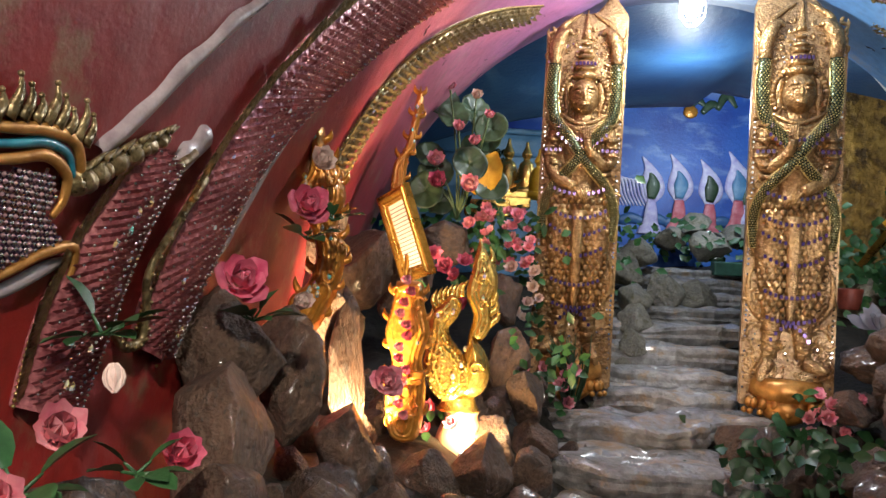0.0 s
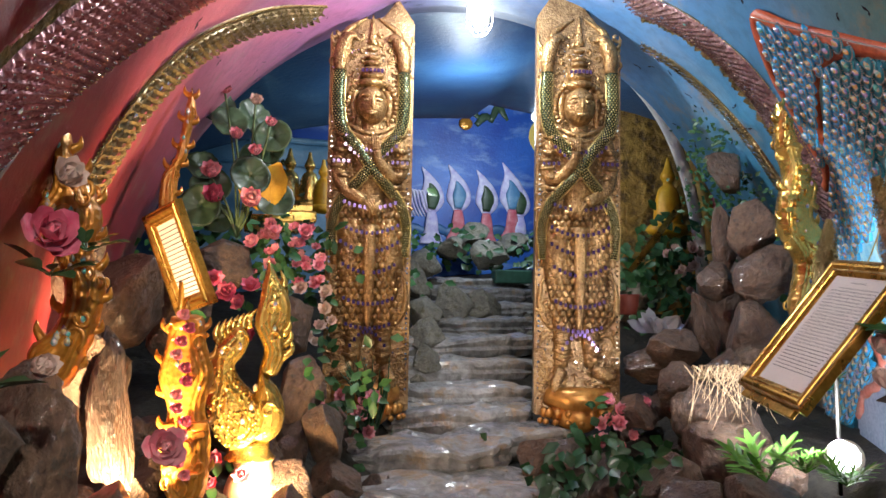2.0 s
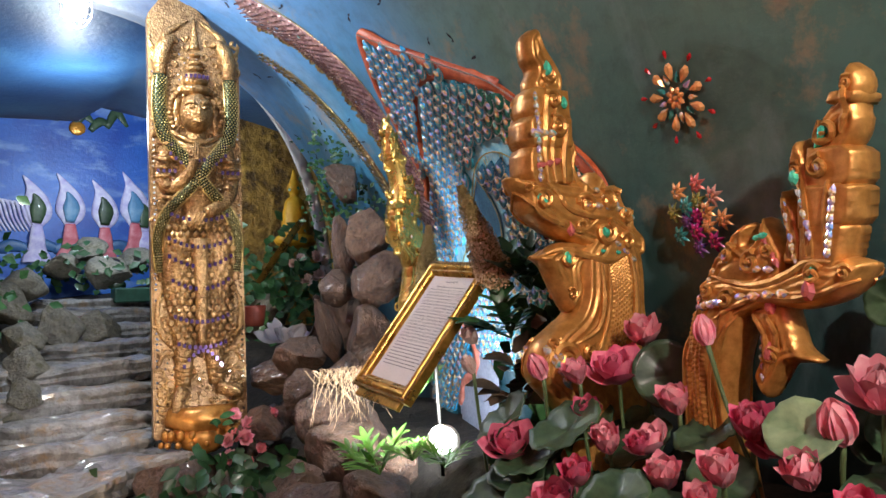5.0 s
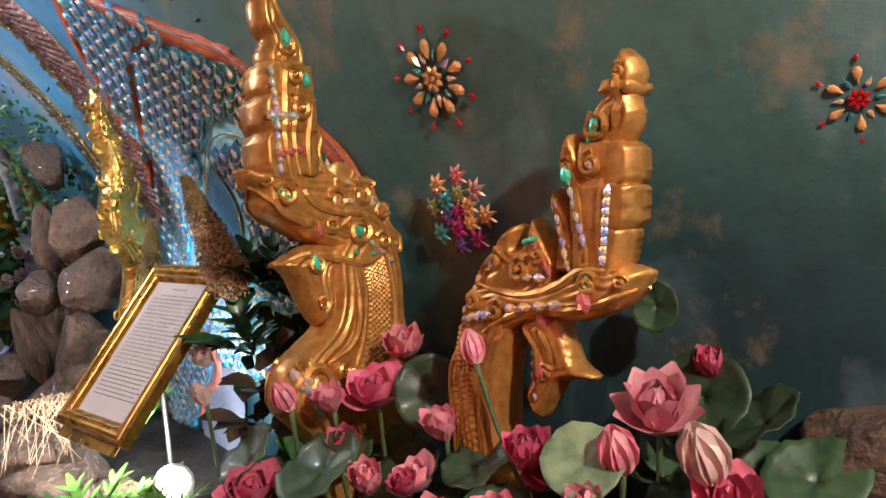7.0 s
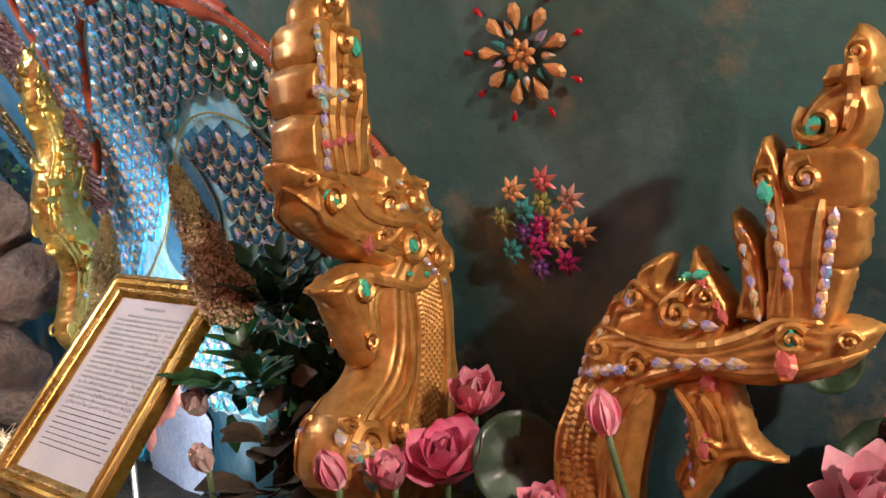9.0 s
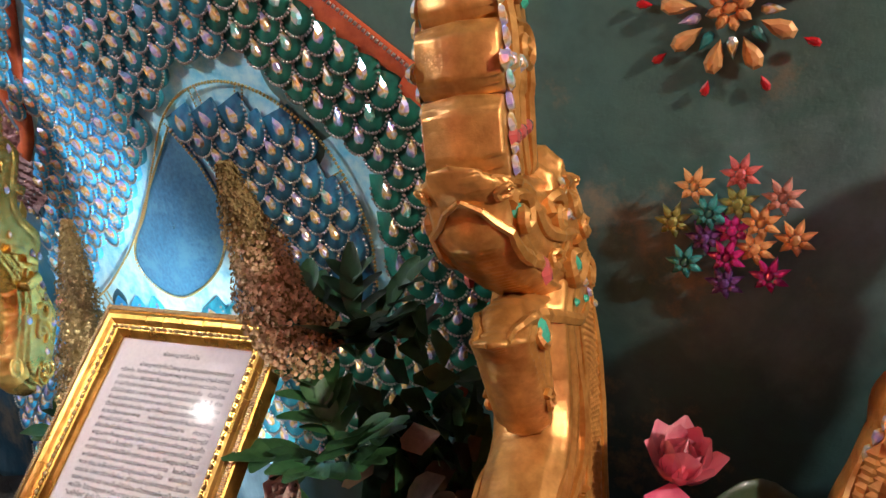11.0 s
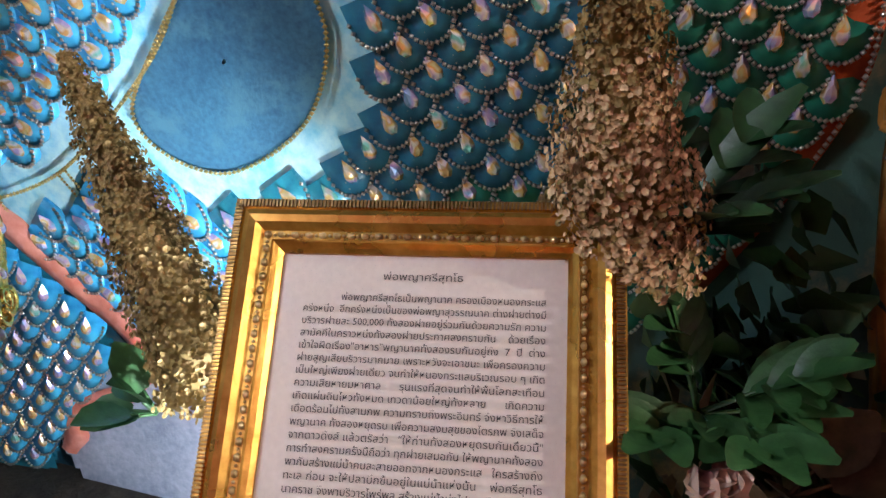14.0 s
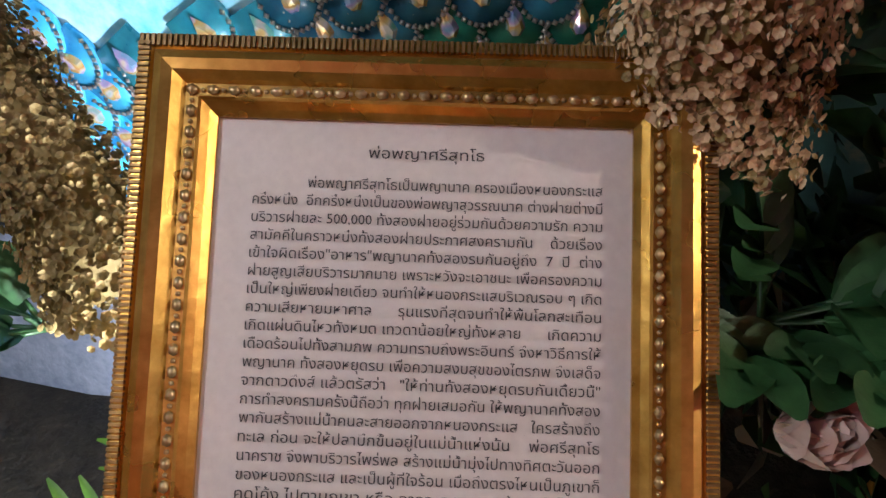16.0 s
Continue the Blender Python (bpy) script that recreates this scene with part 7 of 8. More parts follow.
def mural_figures():
    """Raised painted shapes on the sky wall: four flame-leaves over plain seated forms, a sun and a ribbed coil."""
    wall = 6.31
    rnd = random.Random(2)
    for i, (x, z, sc) in enumerate(((1.38, 2.32, 1.0), (1.60, 2.34, 1.05), (1.84, 2.32, 1.0), (2.06, 2.36, 1.15), (2.13, 2.30, 0.9))):
        root = empty("mural_form", Matrix.Translation((x, wall, z)))
        tagged(root, "painted violet flame-leaf over a coral form on the mural", "mural relief", "forms on the sky mural")
        bm = bmesh.new()
        lean = 0.05
        stroke(bm, [(0, 0, -0.13 * sc, 0.03), (0.01, 0, -0.04 * sc, 0.095 * sc), (0.0, 0, 0.06 * sc, 0.085 * sc), (-lean * 0.6, 0, 0.16 * sc, 0.035), (-lean * 1.6, 0, 0.24 * sc, 0.004)], (0, 1, 0), 0.18, 6, 14)
        part("flame_leaf", bm, M_VIOLET, root)
        bm = bmesh.new()
        stroke(bm, [(0, -0.02, -0.10 * sc, 0.03), (0.01, -0.02, 0.0, 0.055 * sc), (0, -0.02, 0.07 * sc, 0.03), (-0.02, -0.02, 0.11 * sc, 0.006)], (0, 1, 0), 0.25, 5, 12)
        part("inner_leaf", bm, M_PALE_BLUE if i % 2 else M_PAD, root)
        bm = bmesh.new()
        stroke(bm, [(0, -0.02, -0.12, 0.035), (0, -0.03, -0.20, 0.05), (0, -0.02, -0.28, 0.06), (0, -0.01, -0.34, 0.09), (0, -0.01, -0.38, 0.10)], (0, 1, 0), 0.3, 5, 12)
        part("body_shape", bm, M_CORAL if i % 2 or i == 2 else M_VIOLET, root)
    coil = empty("ribbed_coil", Matrix())
    tagged(coil, "painted pale ribbed serpent coil on the mural", "mural relief")
    for k in range(11):
        a = 1.05 + 0.028 * k
        bm = bmesh.new()
        stroke(bm, [(a - 0.06, wall, 2.44 - 0.01 * k, 0.010), (a - 0.02, wall - 0.01, 2.36, 0.011), (a - 0.02 + 0.03, wall - 0.01, 2.25, 0.010), (a + 0.06, wall, 2.16, 0.006)], (0, 1, 0), 0.4, 4, 6)
        part("rib", bm, M_VIOLET, coil)
    bm = bmesh.new()
    ball(bm, (2.40, wall + 0.02, 2.86), 0.20, 3, (1, 0.12, 1))
    tagged(finish("painted_sun", bm, M_SUN), "painted yellow sun on the mural", "mural relief")
    bm = bmesh.new()
    ball(bm, (2.40, wall - 0.01, 2.86), 0.15, 3, (1, 0.12, 1))
    tagged(finish("sun_core", bm, M_WHITE), "pale core of the painted sun", "mural relief")
    bm = bmesh.new()
    for k in range(9):
        stroke(bm, [(0.95 + 0.18 * k, wall, 2.03, 0.03), (1.05 + 0.18 * k, wall, 2.05 + 0.01 * (k % 3), 0.045), (1.2 + 0.18 * k, wall, 2.02, 0.02)], (0, 1, 0), 0.3, 4, 8)
    tagged(finish("mural_waves", bm, M_DEEP_BLUE), "painted dark blue water band on the mural", "mural relief", kind="stuff")
    bm = bmesh.new()
    ball(bm, (1.66, wall, 2.94), 0.06, 2, (1.0, 0.2, 0.9))
    ball(bm, (1.66, wall, 3.00), 0.03, 2, (1, 0.2, 1.4))
    tagged(finish("mural_form", bm, M_AMBER), "small ochre seated form painted on the mural", "mural relief")
    bm = bmesh.new()
    for k in range(7):
        stroke(bm, [(1.15 + 0.12 * k, wall, 2.98 + 0.05 * math.sin(k), 0.02), (1.22 + 0.12 * k, wall, 3.05 + 0.05 * math.cos(k * 2), 0.035), (1.30 + 0.12 * k, wall, 2.99, 0.012)], (0, 1, 0), 0.25, 4, 8)
    tagged(finish("mural_leaves", bm, M_PAD), "painted green curling leaves on the mural", "mural relief", kind="stuff")


mural_figures()


def gold_statuette(place, h, label, material=None):
    """A small draped gilded seated shape, one plain mesh."""
    bm = bmesh.new()
    ball(bm, (0, 0, 0.10 * h), 0.24 * h, 2, (1.3, 0.9, 0.45))
    stroke(bm, [(0, 0, 0.1 * h, 0.20 * h), (0, 0, 0.4 * h, 0.18 * h), (0, 0, 0.62 * h, 0.13 * h), (0, 0, 0.70 * h, 0.06 * h), (0, 0, 0.80 * h, 0.10 * h), (0, 0, 0.92 * h, 0.05 * h), (0, 0, 1.05 * h, 0.006)], (0, 1, 0), 0.8, 5, 12)
    ob = finish("gilded_statuette", bm, material or M_GOLD_RICH)
    ob.location = place
    return tagged(ob, label, "statuette", "statuettes behind the gate")


gold_statuette((0.27, 3.9, 1.92), 0.26, "small gilded statuette draped in yellow cloth")
gold_statuette((0.18, 3.95, 1.90), 0.30, "small gilded statuette with a pointed crown")
gold_statuette((0.33, 3.85, 1.90), 0.24, "small gilded statuette in yellow cloth", M_YELLOW)
gold_statuette((2.12, 3.9, 1.85), 0.40, "tall yellow draped statuette in the golden niche", M_YELLOW)
for i, (x, y, z, w) in enumerate(((0.10, 3.5, 1.80, 0.22), (0.20, 3.55, 1.85, 0.16))):
    bm = bmesh.new()
    box(bm, w, 0.12, 0.045, None, 0.006)
    box(bm, w * 0.8, 0.10, 0.03, Matrix.Translation((0, 0, 0.035)), 0.005)
    ob = finish("offering_stand", bm, M_GOLD_RICH, None, "", False)
    ob.location = (x, y, z)
    tagged(ob, "low stepped gilded offering stand", "stand")
bm = bmesh.new()                              # dark carved hump behind the left bank
for k in range(60):
    a, t = rock_rnd.uniform(0, math.pi), rock_rnd.random()
    ball(bm, (0.16 * math.cos(a) * t, 0, 0.18 * math.sin(a) * t), 0.018, 1)
ob = finish("sequined_hump", bm, M_SERPENT_SKIN)
ob.location = (0.12, 4.4, 2.05)
tagged(ob, "dark sequined serpent hump behind the offerings", "serpent coil")
side_frame = gilt_frame("picture_frame", 0.10, 0.16, look((1.78, 3.42, 1.80), (1.10, 3.75, 2.35)) @ Matrix.Rotation(0.9, 4, "Z"), "pale gilt frame leaning beyond the gate, seen edge-on", False, False)
bm = bmesh.new()                              # crumpled clear wrap and red pot on the rocks
for k in range(16):
    a = rock_rnd.uniform(0, 6.3)
    petal(bm, (rock_rnd.uniform(-0.05, 0.05), rock_rnd.uniform(-0.02, 0.02), 0), (math.cos(a), 0.3 * math.sin(a), rock_rnd.uniform(0.1, 0.6)), (0, -1, 0.6), 0.09, 0.05, 0.3)
ob = finish("plastic_wrap", bm, plain("clear_wrap", (0.62, 0.62, 0.68), 0.08, 0.35, coat=1.0))
ob.location = (1.52, 2.90, 1.41)
tagged(ob, "crumpled shiny clear plastic wrap on the rocks", "plastic wrap")
bm = bmesh.new()
stroke(bm, [(0, 0, 0, 0.035), (0, 0, 0.03, 0.042), (0, 0, 0.06, 0.045), (0, 0, 0.075, 0.048), (0, 0, 0.08, 0.044)], (0, 1, 0), 1, 3, 16)
ob = finish("clay_pot", bm, surface("red_clay", (0.18, 0.03, 0.02), (0.32, 0.07, 0.04), 0.5))
ob.location = (1.46, 3.05, 1.47)
tagged(ob, "small red clay pot beyond the gate", "pot")
bm = bmesh.new()
box(bm, 0.26, 0.10, 0.09, None, 0.01)
ob = finish("green_block", bm, surface("green_paint", (0.01, 0.05, 0.03), (0.03, 0.11, 0.07), 0.5), None, "", False)
ob.location = (1.70, 5.2, 1.66)
tagged(ob, "dark green painted block beside the path", "block")


# ---- lamps that show ----
def caged_bulb(place, label):
    root = empty("caged_lamp", Matrix.Translation(place))
    tagged(root, label, "lamp")
    bm = bmesh.new()
    stroke(bm, [(0, 0, 0.03, 0.012), (0, 0, 0.015, 0.020), (0, 0, -0.02, 0.026), (0, 0, -0.05, 0.020), (0, 0, -0.065, 0.006)], (0, 1, 0), 1, 4, 14)
    glass = part("bulb", bm, M_BULB, root, "lit white bulb")
    glass.visible_shadow = False
    for k in range(6):
        a = math.tau * k / 6
        c, s = math.cos(a), math.sin(a)
        bm = bmesh.new()
        stroke(bm, [(c * 0.02, s * 0.02, 0.04, 0.0018), (c * 0.042, s * 0.042, 0.0, 0.0018), (c * 0.042, s * 0.042, -0.05, 0.0018), (c * 0.02, s * 0.02, -0.085, 0.0018), (0, 0, -0.09, 0.0018)], (0, 0, 1), 1, 3, 5)
        part("cage_wire", bm, M_WHITE, root, "white wire of the cage")
    for z in (-0.01, -0.055):
        bm = bmesh.new()
        stroke(bm, [(0.042 * math.cos(t), 0.042 * math.sin(t), z, 0.0018) for t in [math.tau * i / 12 for i in range(13)]], (0, 0, 1), 1, 2, 5)
        part("cage_ring", bm, M_WHITE, root, "white wire ring of the cage")
    bm = bmesh.new()
    stroke(bm, [(0, 0, 0.03, 0.022), (0, 0, 0.07, 0.024), (0, 0, 0.09, 0.012), (0, 0, 0.20, 0.004)], (0, 1, 0), 1, 3, 12)
    part("socket", bm, M_WHITE, root, "white lamp holder")
    return root


caged_bulb((0.735, 2.66, 2.47), "lit white bulb in a wire cage under the vault")
# assumed fitting, never in view, put where the added front light stands
caged_bulb((0.28, -0.55, 2.42), "unseen caged bulb assumed near the entrance")


def spot_lamp(place, target, r, label):
    root = empty("spot_lamp", look(place, target))
    tagged(root, label, "lamp")
    bm = bmesh.new()
    stroke(bm, [(0, 0, 0.09, r * 0.4), (0, 0, 0.06, r * 0.6), (0, 0, 0.0, r), (0, 0, -0.012, r * 1.02)], (0, 1, 0), 1, 4, 16)
    part("housing", bm, M_WHITE, root, "white lamp housing")
    bm = bmesh.new()
    ball(bm, (0, 0, -0.016), r * 0.86, 2, (1, 1, 0.25))
    lens = part("lens", bm, M_BULB, root, "glowing lens")
    lens.visible_shadow = False
    bm = bmesh.new()
    stroke(bm, [(0, 0, 0.08, 0.006), (0, 0.03, 0.10, 0.006), (0, 0.06, 0.11, 0.006)], (1, 0, 0), 1, 3, 6)
    part("bracket", bm, M_TINLEG, root, "dark metal bracket")
    return root


spot_lamp((1.085, 3.95, 2.70), (0.9, 3.0, 2.2), 0.045, "lit white spot lamp under the blue ceiling")
spot_lamp((1.66, 4.62, 2.62), (1.4, 3.8, 2.3), 0.04, "lit white spot lamp near the mural")
spot_lamp((1.82, 4.62, 2.62), (1.6, 3.8, 2.3), 0.04, "lit white spot lamp near the mural")
flood = spot_lamp((1.222, 1.637, 1.222), (0.35, 0.8, 1.75), 0.036, "small white floodlight among ferns under the frame")


# ---- ornaments on the walls and the vault ----
M_RED_BEAD = plain("red_glass_bead", (0.45, 0.01, 0.015), 0.1, 0.1, coat=1.0)
M_AMBER_STONE = plain("amber_stone", (0.85, 0.42, 0.16), 0.1, 0.35, coat=1.0)
M_TEAL_STONE = plain("teal_stone", (0.06, 0.35, 0.33), 0.1, 0.4, coat=1.0)


def star_brooch(y, z, arms, r, label, heart, spin=0.2):
    root = empty("star_brooch", flank_frame(y, z, 0.004, 1, spin))
    tagged(root, label, "wall ornament")
    for k in range(arms):
        a = math.tau * k / arms
        d = Vector((math.cos(a), math.sin(a), 0))
        bm = bmesh.new()
        gem(bm, d * r * 0.62, r * 0.15, (0, 0, 1), 0, 1.8, -d)
        part("amber_drop", bm, M_AMBER_STONE, root, "", False)
        bm = bmesh.new()
        gem(bm, d * r * 0.97, r * 0.075, (0, 0, 1), 0, 1.8, -d)
        part("red_drop", bm, M_RED_BEAD, root, "", False)
        bm = bmesh.new()
        d2 = Vector((math.cos(a + math.pi / arms), math.sin(a + math.pi / arms), 0))
        gem(bm, d2 * r * 0.40, r * 0.09, (0, 0, 1), 0, 2.0, d2)
        part("teal_drop", bm, M_TEAL_STONE if k % 2 else M_GEM, root, "", False)
    bm = bmesh.new()
    for k in range(9):
        a = math.tau * k / 8
        rr = 0 if k == 8 else r * 0.16
        gem(bm, (rr * math.cos(a), rr * math.sin(a), 0.003), r * 0.09, (0, 0, 1), 0, 1.2, (math.cos(a), math.sin(a), 0))
    part("heart", bm, heart, root, "", False)
    return root


star_brooch(1.086, 1.885, 9, 0.085, "star brooch of amber, teal and red glass drops", M_AMBER_STONE)
star_brooch(0.49, 1.735, 6, 0.05, "flower brooch of amber drops around a coral heart", M_RED_BEAD, 0.5)
star_brooch(0.95, 2.22, 7, 0.06, "small star brooch of red and amber glass drops", M_RED_BEAD, 0.9)


def flower_brooch(y, z, r, label):
    root = empty("flower_brooch", flank_frame(y, z, 0.006, 1, 0.3))
    tagged(root, label, "wall ornament")
    mats = (M_GEM_ROSE, M_AMBER_STONE, plain("olive_stone", (0.35, 0.36, 0.10), 0.1, 0.4, coat=1.0), M_TEAL_STONE, plain("violet_stone", (0.20, 0.08, 0.30), 0.1, 0.4, coat=1.0),
            plain("magenta_stone", (0.55, 0.03, 0.22), 0.1, 0.4, coat=1.0), M_AMBER_STONE, plain("peach_stone", (0.70, 0.34, 0.26), 0.1, 0.35, coat=1.0))
    spots = [(0, 0)] + [(0.42 * math.cos(t), 0.42 * math.sin(t)) for t in [math.tau * i / 6 for i in range(6)]] + [(0.86 * math.cos(t), 0.86 * math.sin(t)) for t in [math.tau * (i + 0.4) / 8 for i in range(8)]]
    for i, (x, yy) in enumerate(spots):
        bm = bmesh.new()
        for k in range(7):
            a = math.tau * k / 7
            d = Vector((math.cos(a), math.sin(a), 0.25))
            gem(bm, Vector((x * r, yy * r, 0.006 + 0.004 * (i % 2))) + d * r * 0.15, r * 0.092, (d.x * 0.5, d.y * 0.5, 1), 0, 2.0, d)
        gem(bm, (x * r, yy * r, 0.012), r * 0.07, (0, 0, 1), 0, 1.0)
        part("jewel_flower", bm, mats[5] if i == 0 else mats[i % 8], root, "", False)


flower_brooch(1.09, 1.672, 0.070, "cluster brooch of many small jewelled flowers on the green wall")

# small dark leaf-shaped tin motifs all over the vault
M_TIN = plain("dark_tin", (0.03, 0.025, 0.04), 0.35, 0.6)
rnd = random.Random(21)
bm = bmesh.new()
for k in range(150):
    y, phi = rnd.uniform(1.5, 3.15), rnd.uniform(0.75, 2.5)
    p, q = vault(y, phi, 0.004), vault(y, phi, 0.05)
    n = (q - p).normalized()
    d = (Vector((rnd.uniform(-1, 1), rnd.uniform(-1, 1), rnd.uniform(-0.4, 0.4)))).cross(n).normalized()
    s = rnd.uniform(0.008, 0.018)
    petal(bm, p, d, n, s * 1.6, s * 0.6, 0.05, 0, 0.2, 2)
    petal(bm, p, -d + n.cross(d) * 0.7, n, s, s * 0.5, 0.05, 0, 0.2, 2)
tagged(finish("tin_motifs", bm, M_TIN), "tiny dark tin motifs stuck over the painted vault", "wall ornament", kind="stuff")
bm = bmesh.new()
for k in range(70):
    x, y = rnd.uniform(0.2, 2.2), rnd.uniform(3.25, 4.5)
    z = 2.80 - 0.17 * ((x - 1.25) / 0.9) ** 2 * (0.55 if x < 1.25 else 0.8) - 0.05 * math.sin(1.4 * (y - 3.1)) - 0.08 * (y - 3.16) * (1 if x < 1.25 else 0.2) - 0.03
    a = rnd.uniform(0, 6.3)
    petal(bm, (x, y, z), (math.cos(a), math.sin(a), 0), (0, 0, -1), 0.035, 0.014, 0.05, 0, 0.2, 2)
tagged(finish("tin_motifs", bm, M_TIN), "tiny dark tin motifs stuck over the blue ceiling", "wall ornament", kind="stuff")
bm = bmesh.new()                              # gilded leafy crest on the blue ceiling
for k in range(12):
    a = 0.2 + 0.24 * k
    petal(bm, (0.85, 3.75, 2.66), (math.cos(a), math.sin(a), -0.05), (0, 0, -1), 0.20, 0.05, 0.05)
for k in range(8):
    petal(bm, (1.05, 4.15, 2.64), (math.cos(k), math.sin(k), -0.03), (0, 0, -1), 0.14, 0.06, 0.05)
tagged(finish("ceiling_crest", bm, M_AMBER), "ochre leaf-shaped painted crest on the blue ceiling", "wall ornament")


# ---- serpent reliefs that climb the flanks ----
M_RED_SCALE = surface("red_beaded_scales", (0.20, 0.03, 0.04), (0.68, 0.26, 0.27), 0.3, 0.35, 140, 12, 0.9, 0.004, scales=75)
M_ROSE_SCALE = surface("rose_glitter_scales", (0.20, 0.08, 0.10), (0.60, 0.42, 0.42), 0.25, 0.5, 160, 30, 0.9, 0.004, scales=90)
M_CREST = surface("bronze_glitter", (0.10, 0.07, 0.03), (0.45, 0.34, 0.17), 0.3, 0.6, 130, 20, 0.9, 0.005, scales=60)
M_PEARL = surface("pearl_plaster", (0.26, 0.20, 0.22), (0.52, 0.44, 0.45), 0.3, 0, 30, 6, 0.4, 0.005, coat=0.2)


def relief_body(name, line, half, side, material, label, crest=1, rows=5, bulge=0.035, fins=True, gems=20):
    """A serpent's body raised from the flank along a line of (y, z, half-width), with scale rows, bead edges and a crest."""
    root = empty(name, Matrix())
    tagged(root, label, "wall relief")
    pts = spline(line, 13)
    n = len(pts)

    def at_(i, s, off):
        a, b = pts[max(0, i - 1)], pts[min(n - 1, i + 1)]
        d = (b - a)[:2]
        d = d / max(1e-9, np.linalg.norm(d))
        q = pts[i][:2] + np.array((d[1], -d[0])) * s * pts[i][2]
        return flank(q[0], q[1], off, side)
    bm = bmesh.new()
    sheet(bm, [[at_(i, s, -0.005 + bulge * (1 - abs(s) ** 2.2)) for s in (-1, -0.85, -0.5, 0, 0.5, 0.85, 1)] for i in range(n)])
    part("body", bm, material, root)
    rnd = random.Random(n)
    bm = bmesh.new()                          # each scale a small raised shield
    for i in range(1, n - 1):
        for k in range(rows):
            s = -0.8 + 1.6 * (k + 0.5 * (i % 2)) / rows
            if abs(s) > 0.88:
                continue
            c = at_(i, s, bulge * (1 - abs(s) ** 2.2))
            f = at_(i + 1, s, bulge * (1 - abs(s) ** 2.2) + 0.004)
            d = f - c
            w = (at_(i, s + 0.1, bulge * (1 - abs(s) ** 2.2)) - c).normalized() * pts[i][2] * 0.75 / rows
            nrm = (at_(i, s, bulge + 0.05) - at_(i, s, bulge)).normalized()
            v = [bm.verts.new(q) for q in (c - w, c + nrm * 0.002, c + w, c + w * 0.7 + d * 0.7 + nrm * 0.004, c + d * 1.05 + nrm * 0.006, c - w * 0.7 + d * 0.7 + nrm * 0.004)]
            bm.faces.new(v)
            if (i + k) % 2 == 0:
                bead(bm, c + d * 0.75 + nrm * 0.006, 0.0028, 1)
    ob = part("scale_field", bm, [material, M_MIRROR_CHIP], root)
    ob["kind"] = "stuff"
    for e in (-1, 1):
        bm = bmesh.new()
        for i in range(n - 1):
            p, q = at_(i, e, 0.006), at_(i + 1, e, 0.006)
            m = max(1, int((q - p).length / 0.007))
            for j in range(m):
                bead(bm, p.lerp(q, j / m), 0.0035)
        part("bead_edge", bm, M_BEAD_GOLD, root)
    if fins:
        bm = bmesh.new()
        for i in range(1, n - 1, 1):
            base = at_(i, crest, 0.008)
            out = (at_(i, crest * 1.4, 0.012) - base).normalized()
            along = (at_(min(n - 1, i + 1), crest, 0.008) - base).normalized()
            ln = pts[i][2] * rnd.uniform(0.35, 0.75)
            nrm = (at_(i, crest, 0.06) - base).normalized()
            petal(bm, base - out * 0.01, out + along * 0.8, nrm, ln, ln * 0.5, 0.15)
            petal(bm, base - out * 0.004, out * 0.6 + along, nrm, ln * 0.7, ln * 0.35, 0.2)
        part("crest", bm, M_CREST, root, "bronze glittering crest")
    for _ in range(gems):
        i, s = rnd.randrange(1, n - 1), rnd.uniform(-0.8, 0.8)
        bm = bmesh.new()
        c = at_(i, s, bulge * (1 - abs(s) ** 2.2) + 0.003)
        gem(bm, c, 0.006, (at_(i, s, bulge + 0.06) - at_(i, s, bulge)), 0)
        part("crystal", bm, M_GEM, root, "", False)
    return root


relief_body("serpent_relief", [(1.16, 1.37, 0.049), (1.20, 1.46, 0.070), (1.26, 1.56, 0.077), (1.33, 1.67, 0.077), (1.44, 1.79, 0.084), (1.56, 1.90, 0.098), (1.70, 2.02, 0.112), (1.86, 2.16, 0.119), (2.05, 2.30, 0.112)], 0.06, -1, M_RED_SCALE,
            "red beaded serpent body relief curving up the red flank", -1, 10, 0.035, True, 16)
relief_body("serpent_relief", [(0.93, 1.33, 0.05), (0.955, 1.41, 0.065), (0.98, 1.49, 0.06), (1.01, 1.56, 0.045), (1.06, 1.64, 0.03)], 0.06, -1, M_RED_SCALE,
            "red beaded serpent body relief low on the red flank", -1, 8, 0.035, True, 12)


